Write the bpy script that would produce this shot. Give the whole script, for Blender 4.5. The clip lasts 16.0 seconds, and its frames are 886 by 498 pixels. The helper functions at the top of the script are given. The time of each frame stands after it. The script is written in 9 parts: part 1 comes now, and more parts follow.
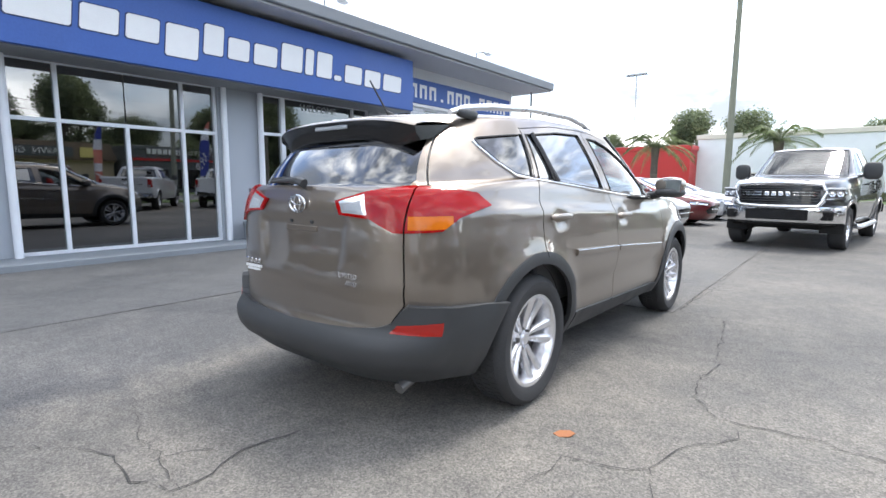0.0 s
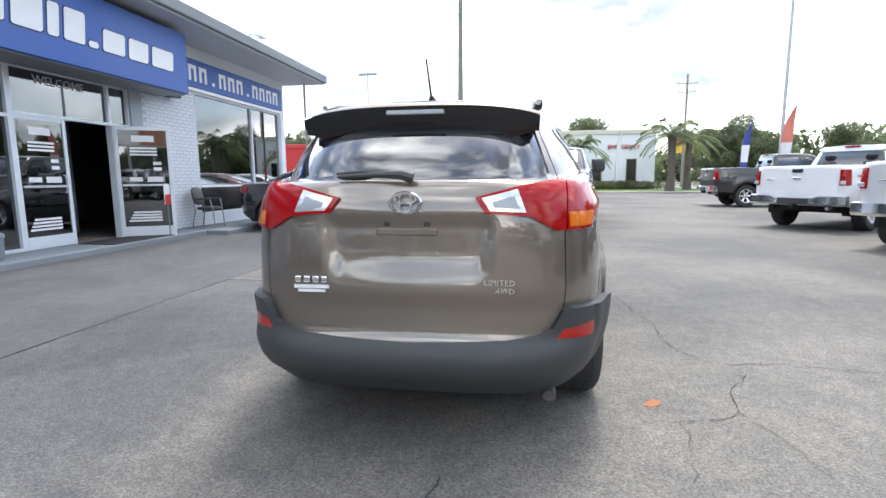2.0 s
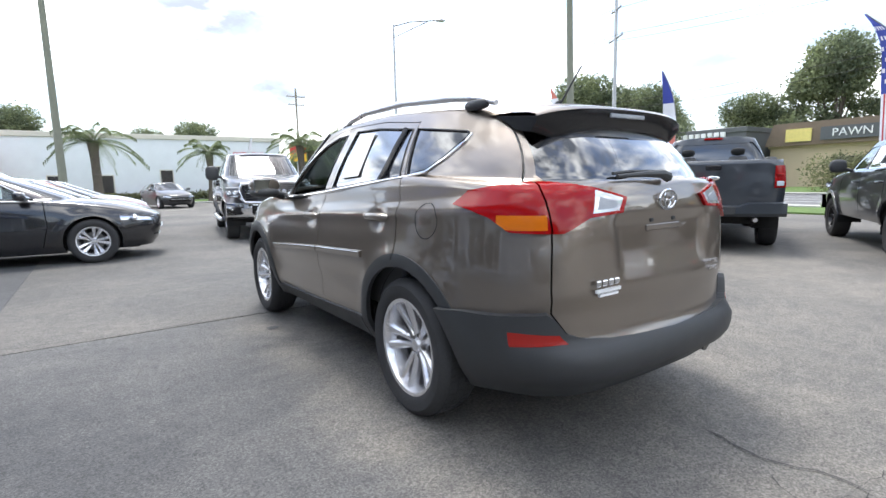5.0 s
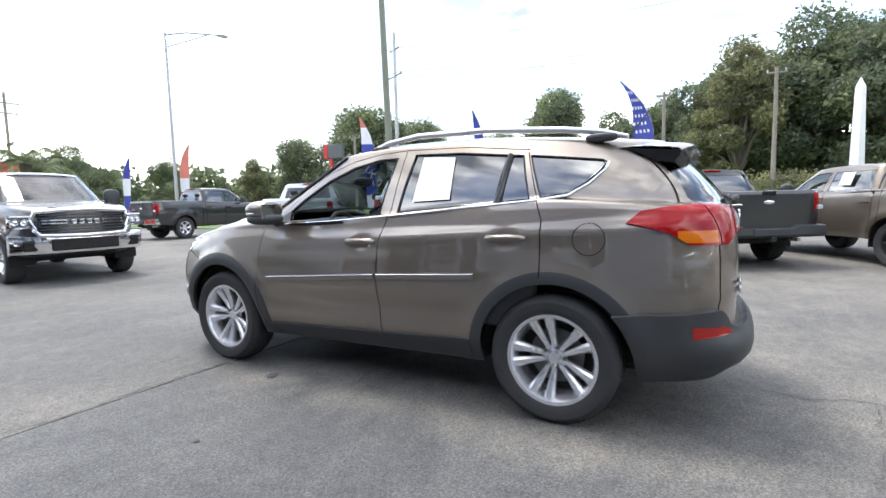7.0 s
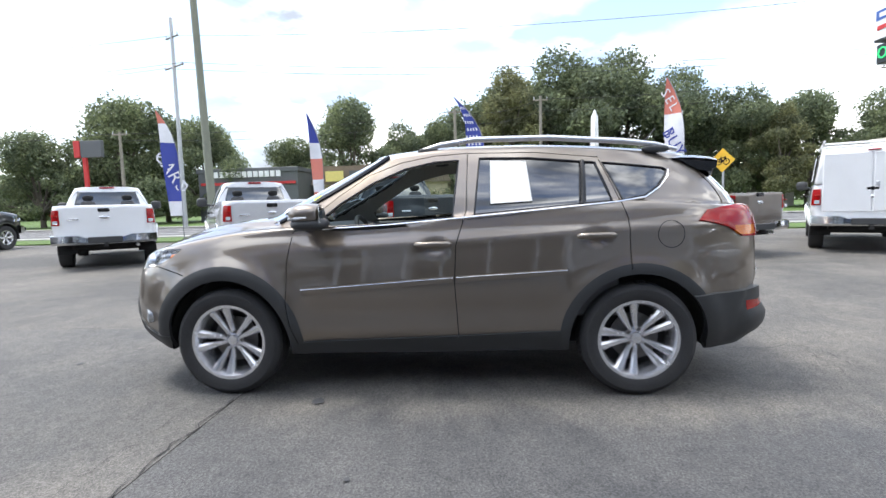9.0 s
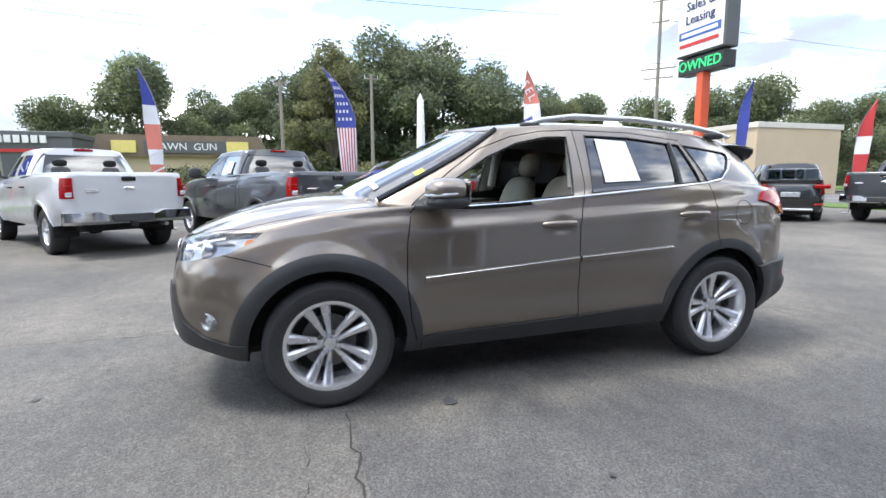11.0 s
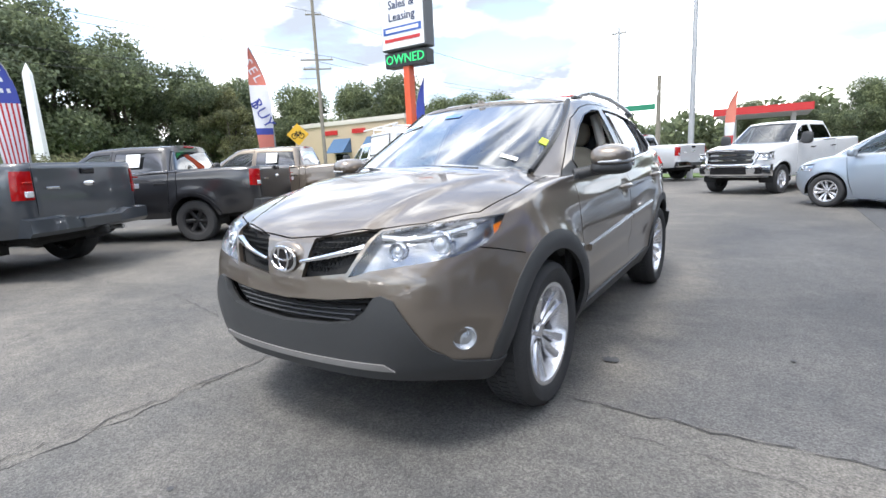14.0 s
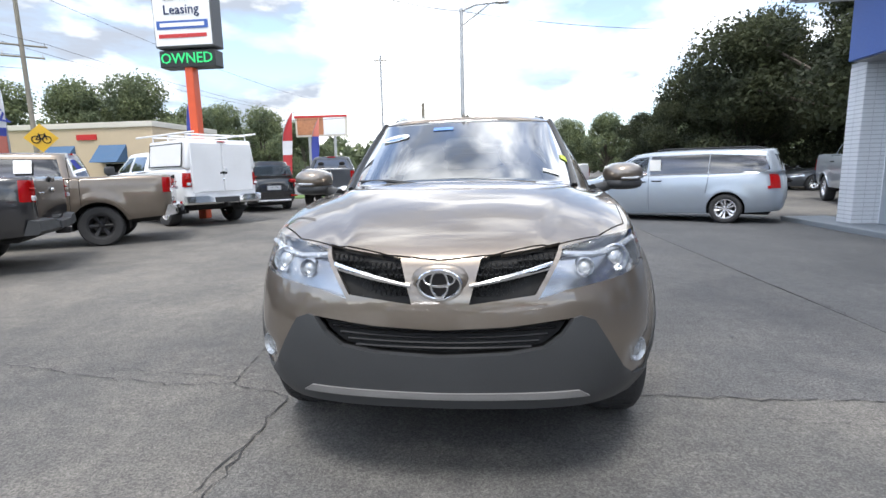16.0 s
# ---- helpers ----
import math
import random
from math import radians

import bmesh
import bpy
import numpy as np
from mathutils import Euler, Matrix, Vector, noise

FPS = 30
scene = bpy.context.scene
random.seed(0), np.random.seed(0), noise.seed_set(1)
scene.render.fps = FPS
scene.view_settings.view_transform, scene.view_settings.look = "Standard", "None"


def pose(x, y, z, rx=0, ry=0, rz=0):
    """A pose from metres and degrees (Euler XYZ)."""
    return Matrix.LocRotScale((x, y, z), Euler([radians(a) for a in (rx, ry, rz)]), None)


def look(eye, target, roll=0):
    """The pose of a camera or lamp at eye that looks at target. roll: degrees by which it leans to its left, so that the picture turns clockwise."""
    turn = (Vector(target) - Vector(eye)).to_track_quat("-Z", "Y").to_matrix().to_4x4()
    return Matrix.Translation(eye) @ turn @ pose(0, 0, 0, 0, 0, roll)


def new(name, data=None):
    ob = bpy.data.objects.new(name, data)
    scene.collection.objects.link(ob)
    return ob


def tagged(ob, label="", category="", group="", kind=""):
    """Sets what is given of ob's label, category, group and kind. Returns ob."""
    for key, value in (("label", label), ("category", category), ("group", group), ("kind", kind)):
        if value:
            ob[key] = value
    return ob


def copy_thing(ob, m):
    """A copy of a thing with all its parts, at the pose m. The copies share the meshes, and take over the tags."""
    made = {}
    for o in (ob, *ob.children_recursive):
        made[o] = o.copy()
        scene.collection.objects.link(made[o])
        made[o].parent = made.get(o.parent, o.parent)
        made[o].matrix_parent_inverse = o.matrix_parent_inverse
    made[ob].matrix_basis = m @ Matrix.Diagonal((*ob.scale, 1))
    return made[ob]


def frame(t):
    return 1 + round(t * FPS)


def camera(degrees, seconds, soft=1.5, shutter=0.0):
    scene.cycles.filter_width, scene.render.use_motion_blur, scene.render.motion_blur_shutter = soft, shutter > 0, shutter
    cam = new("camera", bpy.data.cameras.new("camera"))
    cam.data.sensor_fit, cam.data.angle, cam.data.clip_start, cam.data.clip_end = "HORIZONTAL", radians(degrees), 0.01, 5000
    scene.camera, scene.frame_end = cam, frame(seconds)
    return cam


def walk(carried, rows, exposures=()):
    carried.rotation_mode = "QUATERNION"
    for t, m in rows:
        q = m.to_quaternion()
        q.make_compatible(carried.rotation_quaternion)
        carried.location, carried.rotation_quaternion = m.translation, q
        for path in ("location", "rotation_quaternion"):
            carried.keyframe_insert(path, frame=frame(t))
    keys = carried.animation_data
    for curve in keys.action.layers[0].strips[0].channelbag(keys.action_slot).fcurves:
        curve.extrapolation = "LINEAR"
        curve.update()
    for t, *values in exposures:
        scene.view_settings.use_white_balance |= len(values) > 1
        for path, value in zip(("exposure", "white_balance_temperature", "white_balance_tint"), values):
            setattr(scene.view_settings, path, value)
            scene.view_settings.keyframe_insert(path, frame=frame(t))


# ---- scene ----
cam = camera(83.1, 16.0)
PATH = [
    (0, (2.151, -3.672, 1.203), (0.901, -2.132, 0.944), 0.3),
    (0.5, (1.761, -3.901, 1.186), (0.71, -2.218, 0.931), 0.1),
    (1, (1.357, -4.042, 1.196), (0.539, -2.238, 0.921), -0.5),
    (1.5, (0.915, -4.159, 1.198), (0.344, -2.261, 0.924), -0.5),
    (2, (0.466, -4.179, 1.199), (0.161, -2.222, 0.919), -0.4),
    (2.5, (0.006, -4.175, 1.193), (-0.026, -2.196, 0.901), -1.1),
    (3, (-0.42, -4.108, 1.176), (-0.225, -2.139, 0.885), -1.3),
    (3.5, (-0.842, -4.018, 1.193), (-0.418, -2.089, 0.873), -0.9),
    (4, (-1.302, -3.941, 1.213), (-0.641, -2.078, 0.903), -0.7),
    (4.2, (-1.478, -3.865, 1.206), (-0.719, -2.038, 0.912), -1.0),
    (6.3, (-3.042, -2.664, 1.206), (-1.481, -1.438, 0.961), -0.9),
    (6.5, (-3.18, -2.522, 1.211), (-1.566, -1.363, 0.981), -1.2),
    (7, (-3.464, -2.106, 1.231), (-1.729, -1.129, 1.043), -1.4),
    (7.5, (-3.748, -1.692, 1.251), (-1.909, -0.919, 1.109), -2.0),
    (8, (-3.895, -1.264, 1.239), (-1.979, -0.707, 1.1), -2.6),
    (8.5, (-3.991, -0.822, 1.24), (-2.034, -0.449, 1.059), -1.7),
    (9, (-4.029, -0.341, 1.246), (-2.044, -0.182, 1.064), -1.6),
    (9.2, (-4.005, -0.138, 1.241), (-2.016, -0.056, 1.049), -1.3),
    (11.3, (-3.445, 1.829, 1.254), (-1.594, 1.12, 0.984), -0.3),
    (11.5, (-3.347, 1.99, 1.229), (-1.527, 1.206, 0.961), -0.3),
    (12, (-3.097, 2.378, 1.247), (-1.379, 1.402, 0.94), -0.6),
    (12.5, (-2.837, 2.777, 1.235), (-1.243, 1.608, 0.931), -1.1),
    (13, (-2.5, 3.09, 1.229), (-1.047, 1.752, 0.915), -1.8),
    (13.5, (-2.141, 3.382, 1.23), (-0.852, 1.891, 0.891), -2.1),
    (14, (-1.755, 3.608, 1.218), (-0.662, 1.97, 0.871), -2.7),
    (14.5, (-1.36, 3.782, 1.241), (-0.484, 2.019, 0.887), -2.6),
    (15, (-0.938, 3.943, 1.243), (-0.292, 2.084, 0.884), -2.5),
    (15.5, (-0.537, 3.966, 1.228), (-0.13, 2.038, 0.885), -2.5),
    (16, (-0.203, 3.971, 1.241), (0.007, 2.006, 0.931), -1.3),
]
walk(cam, [(t, look(eye, target, roll)) for t, eye, target, roll in PATH], [(0, 1.65), (1.5, 1.65), (3.5, 1.45), (7, 1.64), (9, 1.45), (12, 1.6), (14, 1.5), (16, 1.25)])

# ---------------- light ----------------
SUN_EL, SUN_AZ = 67.0, 12.0
world = bpy.data.worlds.new("sky_world")
scene.world = world
world.use_nodes = True
wt = world.node_tree
for n in list(wt.nodes):
    wt.nodes.remove(n)
w_out = wt.nodes.new("ShaderNodeOutputWorld")
w_bg = wt.nodes.new("ShaderNodeBackground")
w_sky = wt.nodes.new("ShaderNodeTexSky")
w_sky.sky_type = "NISHITA"
w_sky.sun_disc = False
w_sky.sun_elevation, w_sky.sun_rotation = radians(SUN_EL), radians(SUN_AZ)
w_sky.dust_density, w_sky.air_density = 1.6, 1.0
w_noise = wt.nodes.new("ShaderNodeTexNoise")
w_noise.inputs["Scale"].default_value = 2.6
w_noise.inputs["Detail"].default_value = 7
w_noise.inputs["Roughness"].default_value = 0.55
w_noise.inputs["Distortion"].default_value = 0.35
w_ramp = wt.nodes.new("ShaderNodeValToRGB")
w_ramp.color_ramp.elements[0].position, w_ramp.color_ramp.elements[1].position = 0.43, 0.58
w_ramp.color_ramp.elements[0].color, w_ramp.color_ramp.elements[1].color = (0.2, 0.2, 0.2, 1), (0.97, 0.97, 0.97, 1)
w_noise2 = wt.nodes.new("ShaderNodeTexNoise")
w_noise2.inputs["Scale"].default_value = 3.2
w_noise2.inputs["Detail"].default_value = 6
w_ramp2 = wt.nodes.new("ShaderNodeValToRGB")
w_ramp2.color_ramp.elements[0].position, w_ramp2.color_ramp.elements[1].position = 0.42, 0.66
w_ramp2.color_ramp.elements[0].color, w_ramp2.color_ramp.elements[1].color = (1.75, 1.93, 2.25, 1), (13.0, 13.0, 12.8, 1)
w_co = wt.nodes.new("ShaderNodeTexCoord")
w_map = wt.nodes.new("ShaderNodeMapping")
w_map.inputs["Scale"].default_value = (1, 1, 2.4)
wt.links.new(w_co.outputs["Generated"], w_map.inputs["Vector"])
wt.links.new(w_map.outputs["Vector"], w_noise.inputs["Vector"])
wt.links.new(w_map.outputs["Vector"], w_noise2.inputs["Vector"])
w_mix = wt.nodes.new("ShaderNodeMixRGB")
wt.links.new(w_noise.outputs["Fac"], w_ramp.inputs["Fac"])
wt.links.new(w_noise2.outputs["Fac"], w_ramp2.inputs["Fac"])
wt.links.new(w_ramp.outputs["Color"], w_mix.inputs["Fac"])
wt.links.new(w_sky.outputs["Color"], w_mix.inputs["Color1"])
wt.links.new(w_ramp2.outputs["Color"], w_mix.inputs["Color2"])
wt.links.new(w_mix.outputs["Color"], w_bg.inputs["Color"])
w_bg.inputs["Strength"].default_value = 0.15
wt.links.new(w_bg.outputs["Background"], w_out.inputs["Surface"])

sun_data = bpy.data.lights.new("sun", "SUN")
sun_data.energy, sun_data.angle, sun_data.color = 1.2, radians(16), (1.0, 0.97, 0.93)
sun = new("sun", sun_data)
_az, _el = radians(SUN_AZ), radians(SUN_EL)
_sd = Vector((math.sin(_az) * math.cos(_el), math.cos(_az) * math.cos(_el), math.sin(_el)))
sun.matrix_world = look(_sd * 60, (0, 0, 0))


# ---------------- materials ----------------
def nodes_of(name):
    m = bpy.data.materials.new(name)
    m.use_nodes = True
    t = m.node_tree
    return m, t, t.nodes["Principled BSDF"], t.nodes["Material Output"]


def noise_node(t, scale, detail=4.0, rough=0.55, coords=None):
    n = t.nodes.new("ShaderNodeTexNoise")
    n.inputs["Scale"].default_value = scale
    n.inputs["Detail"].default_value = detail
    n.inputs["Roughness"].default_value = rough
    c = coords or t.nodes.new("ShaderNodeTexCoord").outputs["Object"]
    t.links.new(c, n.inputs["Vector"])
    return n


def ramp_node(t, fac, lo, hi, c0, c1):
    r = t.nodes.new("ShaderNodeValToRGB")
    e = r.color_ramp.elements
    e[0].position, e[1].position = lo, hi
    e[0].color, e[1].color = (*c0, 1), (*c1, 1)
    t.links.new(fac, r.inputs["Fac"])
    return r


def bump_node(t, height, strength, distance, normal=None):
    b = t.nodes.new("ShaderNodeBump")
    b.inputs["Strength"].default_value = strength
    b.inputs["Distance"].default_value = distance
    t.links.new(height, b.inputs["Height"])
    if normal:
        t.links.new(normal, b.inputs["Normal"])
    return b


def surface(name, c, rough=0.5, metal=0.0, vary=0.12, scale=6.0, fine=60.0, bump=0.15, dist=0.002, coat=0.0, spec=0.5, random_tint=0.0):
    """A varied surface: two scales of tone, fine relief and uneven gloss."""
    m, t, b, _ = nodes_of(name)
    big, small = noise_node(t, scale, 5), noise_node(t, fine, 3)
    add = t.nodes.new("ShaderNodeMath")
    add.operation = "MULTIPLY_ADD"
    t.links.new(small.outputs["Fac"], add.inputs[0])
    add.inputs[1].default_value = 0.45
    half = t.nodes.new("ShaderNodeMath")
    half.operation = "MULTIPLY"
    half.inputs[1].default_value = 0.55
    t.links.new(big.outputs["Fac"], half.inputs[0])
    t.links.new(half.outputs[0], add.inputs[2])
    fac = add.outputs[0]
    if random_tint:
        info = t.nodes.new("ShaderNodeObjectInfo")
        mad = t.nodes.new("ShaderNodeMath")
        mad.operation = "MULTIPLY_ADD"
        mad.inputs[1].default_value = random_tint
        t.links.new(info.outputs["Random"], mad.inputs[0])
        t.links.new(fac, mad.inputs[2])
        fac = mad.outputs[0]
    lo, hi = tuple(v * (1 - vary) for v in c), tuple(min(1.0, v * (1 + vary)) for v in c)
    r = ramp_node(t, fac, 0.3, 0.7, lo, hi)
    t.links.new(r.outputs["Color"], b.inputs["Base Color"])
    rr = ramp_node(t, big.outputs["Fac"], 0.3, 0.7, (max(0.02, rough * 0.85),) * 3, (min(1, rough * 1.15),) * 3)
    t.links.new(rr.outputs["Color"], b.inputs["Roughness"])
    b.inputs["Metallic"].default_value = metal
    b.inputs["Coat Weight"].default_value = coat
    b.inputs["Coat Roughness"].default_value = 0.03
    b.inputs["Specular IOR Level"].default_value = spec
    if bump:
        bp = bump_node(t, small.outputs["Fac"], bump, dist)
        t.links.new(bp.outputs["Normal"], b.inputs["Normal"])
    return m


def car_paint(name, c, metal=0.55, rough=0.3, coat=1.0, dirt=0.06, coat_ior=1.6, haze=0.02):
    m, t, b, _ = nodes_of(name)
    flakes = noise_node(t, 900.0, 2)
    dust = noise_node(t, 2.2, 6, 0.6)
    r = ramp_node(t, flakes.outputs["Fac"], 0.3, 0.7, tuple(v * 0.88 for v in c), tuple(min(1, v * 1.14) for v in c))
    mix = t.nodes.new("ShaderNodeMixRGB")
    d = ramp_node(t, dust.outputs["Fac"], 0.45, 0.8, (0, 0, 0), (dirt * 2,) * 3)
    t.links.new(d.outputs["Color"], mix.inputs["Fac"])
    t.links.new(r.outputs["Color"], mix.inputs["Color1"])
    mix.inputs["Color2"].default_value = (0.32, 0.3, 0.27, 1)
    t.links.new(mix.outputs["Color"], b.inputs["Base Color"])
    b.inputs["Metallic"].default_value = metal
    b.inputs["Roughness"].default_value = rough
    b.inputs["Coat Weight"].default_value = coat
    b.inputs["Coat IOR"].default_value = coat_ior
    cr = ramp_node(t, dust.outputs["Fac"], 0.3, 0.8, (haze,) * 3, (haze + 0.05,) * 3)
    t.links.new(cr.outputs["Color"], b.inputs["Coat Roughness"])
    return m


def glass(name, tint, gloss=1.0):
    """A thin pane: tinted see-through plus mirror gloss by Fresnel."""
    m, t, b, out = nodes_of(name)
    t.nodes.remove(b)
    tr = t.nodes.new("ShaderNodeBsdfTransparent")
    tr.inputs["Color"].default_value = (*tint, 1)
    gl = t.nodes.new("ShaderNodeBsdfGlossy")
    gl.inputs["Roughness"].default_value = 0.015
    gl.inputs["Color"].default_value = (0.95, 0.97, 1, 1)
    smudge = noise_node(t, 9.0, 5, 0.65)
    sr = ramp_node(t, smudge.outputs["Fac"], 0.4, 0.85, (0.005,) * 3, (0.05,) * 3)
    t.links.new(sr.outputs["Color"], gl.inputs["Roughness"])
    lw = t.nodes.new("ShaderNodeLayerWeight")
    lw.inputs["Blend"].default_value = 0.5
    p5 = t.nodes.new("ShaderNodeMath")
    p5.operation = "POWER"
    p5.inputs[1].default_value = 5.0
    t.links.new(lw.outputs["Facing"], p5.inputs[0])
    fr = t.nodes.new("ShaderNodeMath")
    fr.operation = "MULTIPLY_ADD"
    fr.inputs[1].default_value, fr.inputs[2].default_value = 0.7, 0.045
    t.links.new(p5.outputs[0], fr.inputs[0])
    mul = t.nodes.new("ShaderNodeMath")
    mul.operation = "MULTIPLY"
    mul.inputs[1].default_value = 1.7 * gloss
    mul.use_clamp = True
    t.links.new(fr.outputs[0], mul.inputs[0])
    mx = t.nodes.new("ShaderNodeMixShader")
    t.links.new(mul.outputs[0], mx.inputs[0])
    t.links.new(tr.outputs[0], mx.inputs[1])
    t.links.new(gl.outputs[0], mx.inputs[2])
    t.links.new(mx.outputs[0], out.inputs["Surface"])
    return m


def lens(name, c, rough=0.06):
    """Moulded lamp plastic with fine ribs."""
    m, t, b, _ = nodes_of(name)
    w = t.nodes.new("ShaderNodeTexWave")
    w.bands_direction = "Z"
    w.inputs["Scale"].default_value = 75
    co = t.nodes.new("ShaderNodeTexCoord")
    t.links.new(co.outputs["Object"], w.inputs["Vector"])
    r = ramp_node(t, w.outputs["Fac"], 0.2, 0.9, tuple(v * 0.6 for v in c), c)
    t.links.new(r.outputs["Color"], b.inputs["Base Color"])
    b.inputs["Roughness"].default_value = 0.12
    b.inputs["Coat Weight"].default_value = 0.3
    b.inputs["Coat Roughness"].default_value = rough * 0.4
    b.inputs["Specular IOR Level"].default_value = 0.25
    return m


M_PAINT = car_paint("bronze_grey_metallic_paint", (0.208, 0.174, 0.14), 0.8, 0.4, 1.0, 0.03, 1.85, 0.012)
M_PLASTIC = surface("black_textured_plastic", (0.04, 0.042, 0.044), 0.5, 0, 0.15, 5, 250, 0.25, 0.0006)
M_TRIM = surface("gloss_black_trim", (0.012, 0.012, 0.013), 0.18, 0, 0.1, 5, 80, 0)
M_UNDER = surface("matt_black_underbody", (0.012, 0.012, 0.012), 0.8, 0, 0.3, 6, 60, 0.2)
M_CHROME = surface("chrome", (0.82, 0.83, 0.85), 0.09, 1.0, 0.05, 12, 80, 0)
M_SILVER = surface("satin_silver_metal", (0.72, 0.73, 0.75), 0.3, 0.8, 0.08, 10, 90, 0)
M_ALLOY = surface("silver_alloy", (0.78, 0.78, 0.8), 0.24, 0.8, 0.1, 10, 60, 0)
M_DARKALLOY = surface("black_alloy", (0.03, 0.03, 0.032), 0.35, 0.4, 0.1, 10, 60, 0)
M_STEELDARK = surface("dull_exhaust_steel", (0.16, 0.155, 0.15), 0.5, 0.6, 0.2, 10, 60, 0)
M_RUBBER = surface("tyre_rubber", (0.042, 0.042, 0.043), 0.75, 0, 0.25, 9, 120, 0.3, 0.001, spec=0.3)
M_TINT = glass("dark_tinted_glass", (0.016, 0.018, 0.02), 2.2)
M_CLEAR = glass("clear_car_glass", (0.72, 0.8, 0.78))
M_WSHIELD = glass("windscreen_glass", (0.36, 0.43, 0.44), 2.3)
M_SCREEN = glass("truck_windscreen_glass", (0.26, 0.32, 0.34), 1.3)
M_LENSCOVER = glass("clear_lamp_cover", (0.95, 0.96, 0.97), 0.8)
M_RED = lens("red_lamp_lens", (0.4, 0.005, 0.006))
M_AMBER = lens("amber_lamp_lens", (0.8, 0.2, 0.012))
M_WHITELENS = surface("bright_lamp_bezel", (0.8, 0.82, 0.85), 0.14, 0.6, 0.06, 20, 80, 0, coat=0.8)
M_GREYLENS = lens("grey_clear_lens", (0.45, 0.48, 0.52))
M_REFL = surface("lamp_reflector", (0.75, 0.76, 0.78), 0.12, 1.0, 0.1, 14, 60, 0)
M_SKID = surface("dull_silver_plastic", (0.24, 0.235, 0.23), 0.45, 0.3, 0.1, 10, 120, 0.1)
M_BEIGE = surface("beige_leather", (0.5, 0.44, 0.35), 0.6, 0, 0.1, 8, 140, 0.3, 0.001)
M_CABIN = surface("dark_grey_cabin_plastic", (0.08, 0.08, 0.083), 0.6, 0, 0.15, 8, 140, 0.2)
M_LINER = surface("pale_grey_headliner", (0.4, 0.39, 0.37), 0.9, 0, 0.06, 8, 200, 0.1)
M_PAPER = surface("white_paper", (0.8, 0.8, 0.78), 0.7, 0, 0.03, 8, 60, 0)
M_WHITE = surface("white_gloss", (0.8, 0.8, 0.8), 0.4, 0, 0.04, 4, 60, 0)
M_BOWL = surface("bright_lamp_bowl", (0.34, 0.35, 0.37), 0.18, 0.85, 0.3, 14, 60, 0)
M_FOG = surface("bright_fog_reflector", (0.5, 0.52, 0.54), 0.25, 0.5, 0.15, 40, 120, 0)
M_DULLRED = lens("dull_red_reflector", (0.42, 0.025, 0.018))
M_NAVYPRINT = surface("navy_print", (0.02, 0.03, 0.15), 0.5)
M_BLUEPRINT = surface("blue_print", (0.12, 0.25, 0.55), 0.5)
M_LIME = surface("lime_print", (0.5, 0.62, 0.05), 0.5)


# ---------------- building blocks ----------------
from mathutils.bvhtree import BVHTree
from mathutils.kdtree import KDTree


def part(name, bm, material, parent=None, label="", smooth=False):
    """Links a bmesh as one mesh object, under a thing or a part where one is given."""
    me = bpy.data.meshes.new(name)
    if bm.faces:
        bmesh.ops.recalc_face_normals(bm, faces=bm.faces[:])
    bm.to_mesh(me)
    bm.free()
    if smooth:
        me.polygons.foreach_set("use_smooth", [True] * len(me.polygons))
        me.set_sharp_from_angle(angle=radians(38))
    me.materials.append(material)
    ob = new(name, me)
    ob.parent = parent
    if label:
        ob["label"] = label
    return ob


def thing(name, label, category, group="", kind="", m=None):
    ob = new(name)
    ob.empty_display_size = 0.3
    if m is not None:
        ob.matrix_world = m
    return tagged(ob, label, category, group, kind)


def box(bm, x0, x1, y0, y1, z0, z1, bevel=0.0, seg=1):
    r = bmesh.ops.create_cube(bm, size=1)
    vs = r["verts"]
    bmesh.ops.scale(bm, vec=(x1 - x0, y1 - y0, z1 - z0), verts=vs)
    bmesh.ops.translate(bm, vec=((x0 + x1) / 2, (y0 + y1) / 2, (z0 + z1) / 2), verts=vs)
    if bevel:
        es = list({e for v in vs for e in v.link_edges})
        bmesh.ops.bevel(bm, geom=es, offset=bevel, segments=seg, affect="EDGES", profile=0.5)
    return vs


def boxed(x0, x1, y0, y1, z0, z1, bevel=0.0, seg=1):
    bm = bmesh.new()
    box(bm, x0, x1, y0, y1, z0, z1, bevel, seg)
    return bm


def rod(bm, a, b, r0, r1=None, sides=10):
    a, b = Vector(a), Vector(b)
    d = b - a
    q = d.to_track_quat("Z", "Y").to_matrix().to_4x4()
    m = Matrix.Translation((a + b) / 2) @ q
    bmesh.ops.create_cone(bm, cap_ends=True, segments=sides, radius1=r0, radius2=r0 if r1 is None else r1, depth=d.length, matrix=m)
    return bm


def rodded(a, b, r0, r1=None, sides=10):
    return rod(bmesh.new(), a, b, r0, r1, sides)


def tube(bm, pts, r, sides=8):
    """A bent round bar through points; r may be one radius or one per point."""
    pts = [Vector(p) for p in pts]
    rs = r if isinstance(r, (list, tuple)) else [r] * len(pts)
    rings = []
    for i, p in enumerate(pts):
        d = (pts[min(i + 1, len(pts) - 1)] - pts[max(i - 1, 0)]).normalized()
        q = d.to_track_quat("Z", "Y")
        rings.append([bm.verts.new(p + q @ Vector((math.cos(2 * math.pi * k / sides) * rs[i], math.sin(2 * math.pi * k / sides) * rs[i], 0))) for k in range(sides)])
    for a, b in zip(rings, rings[1:]):
        for k in range(sides):
            bm.faces.new((a[k], a[(k + 1) % sides], b[(k + 1) % sides], b[k]))
    bm.faces.new(rings[0][::-1])
    bm.faces.new(rings[-1])
    return bm


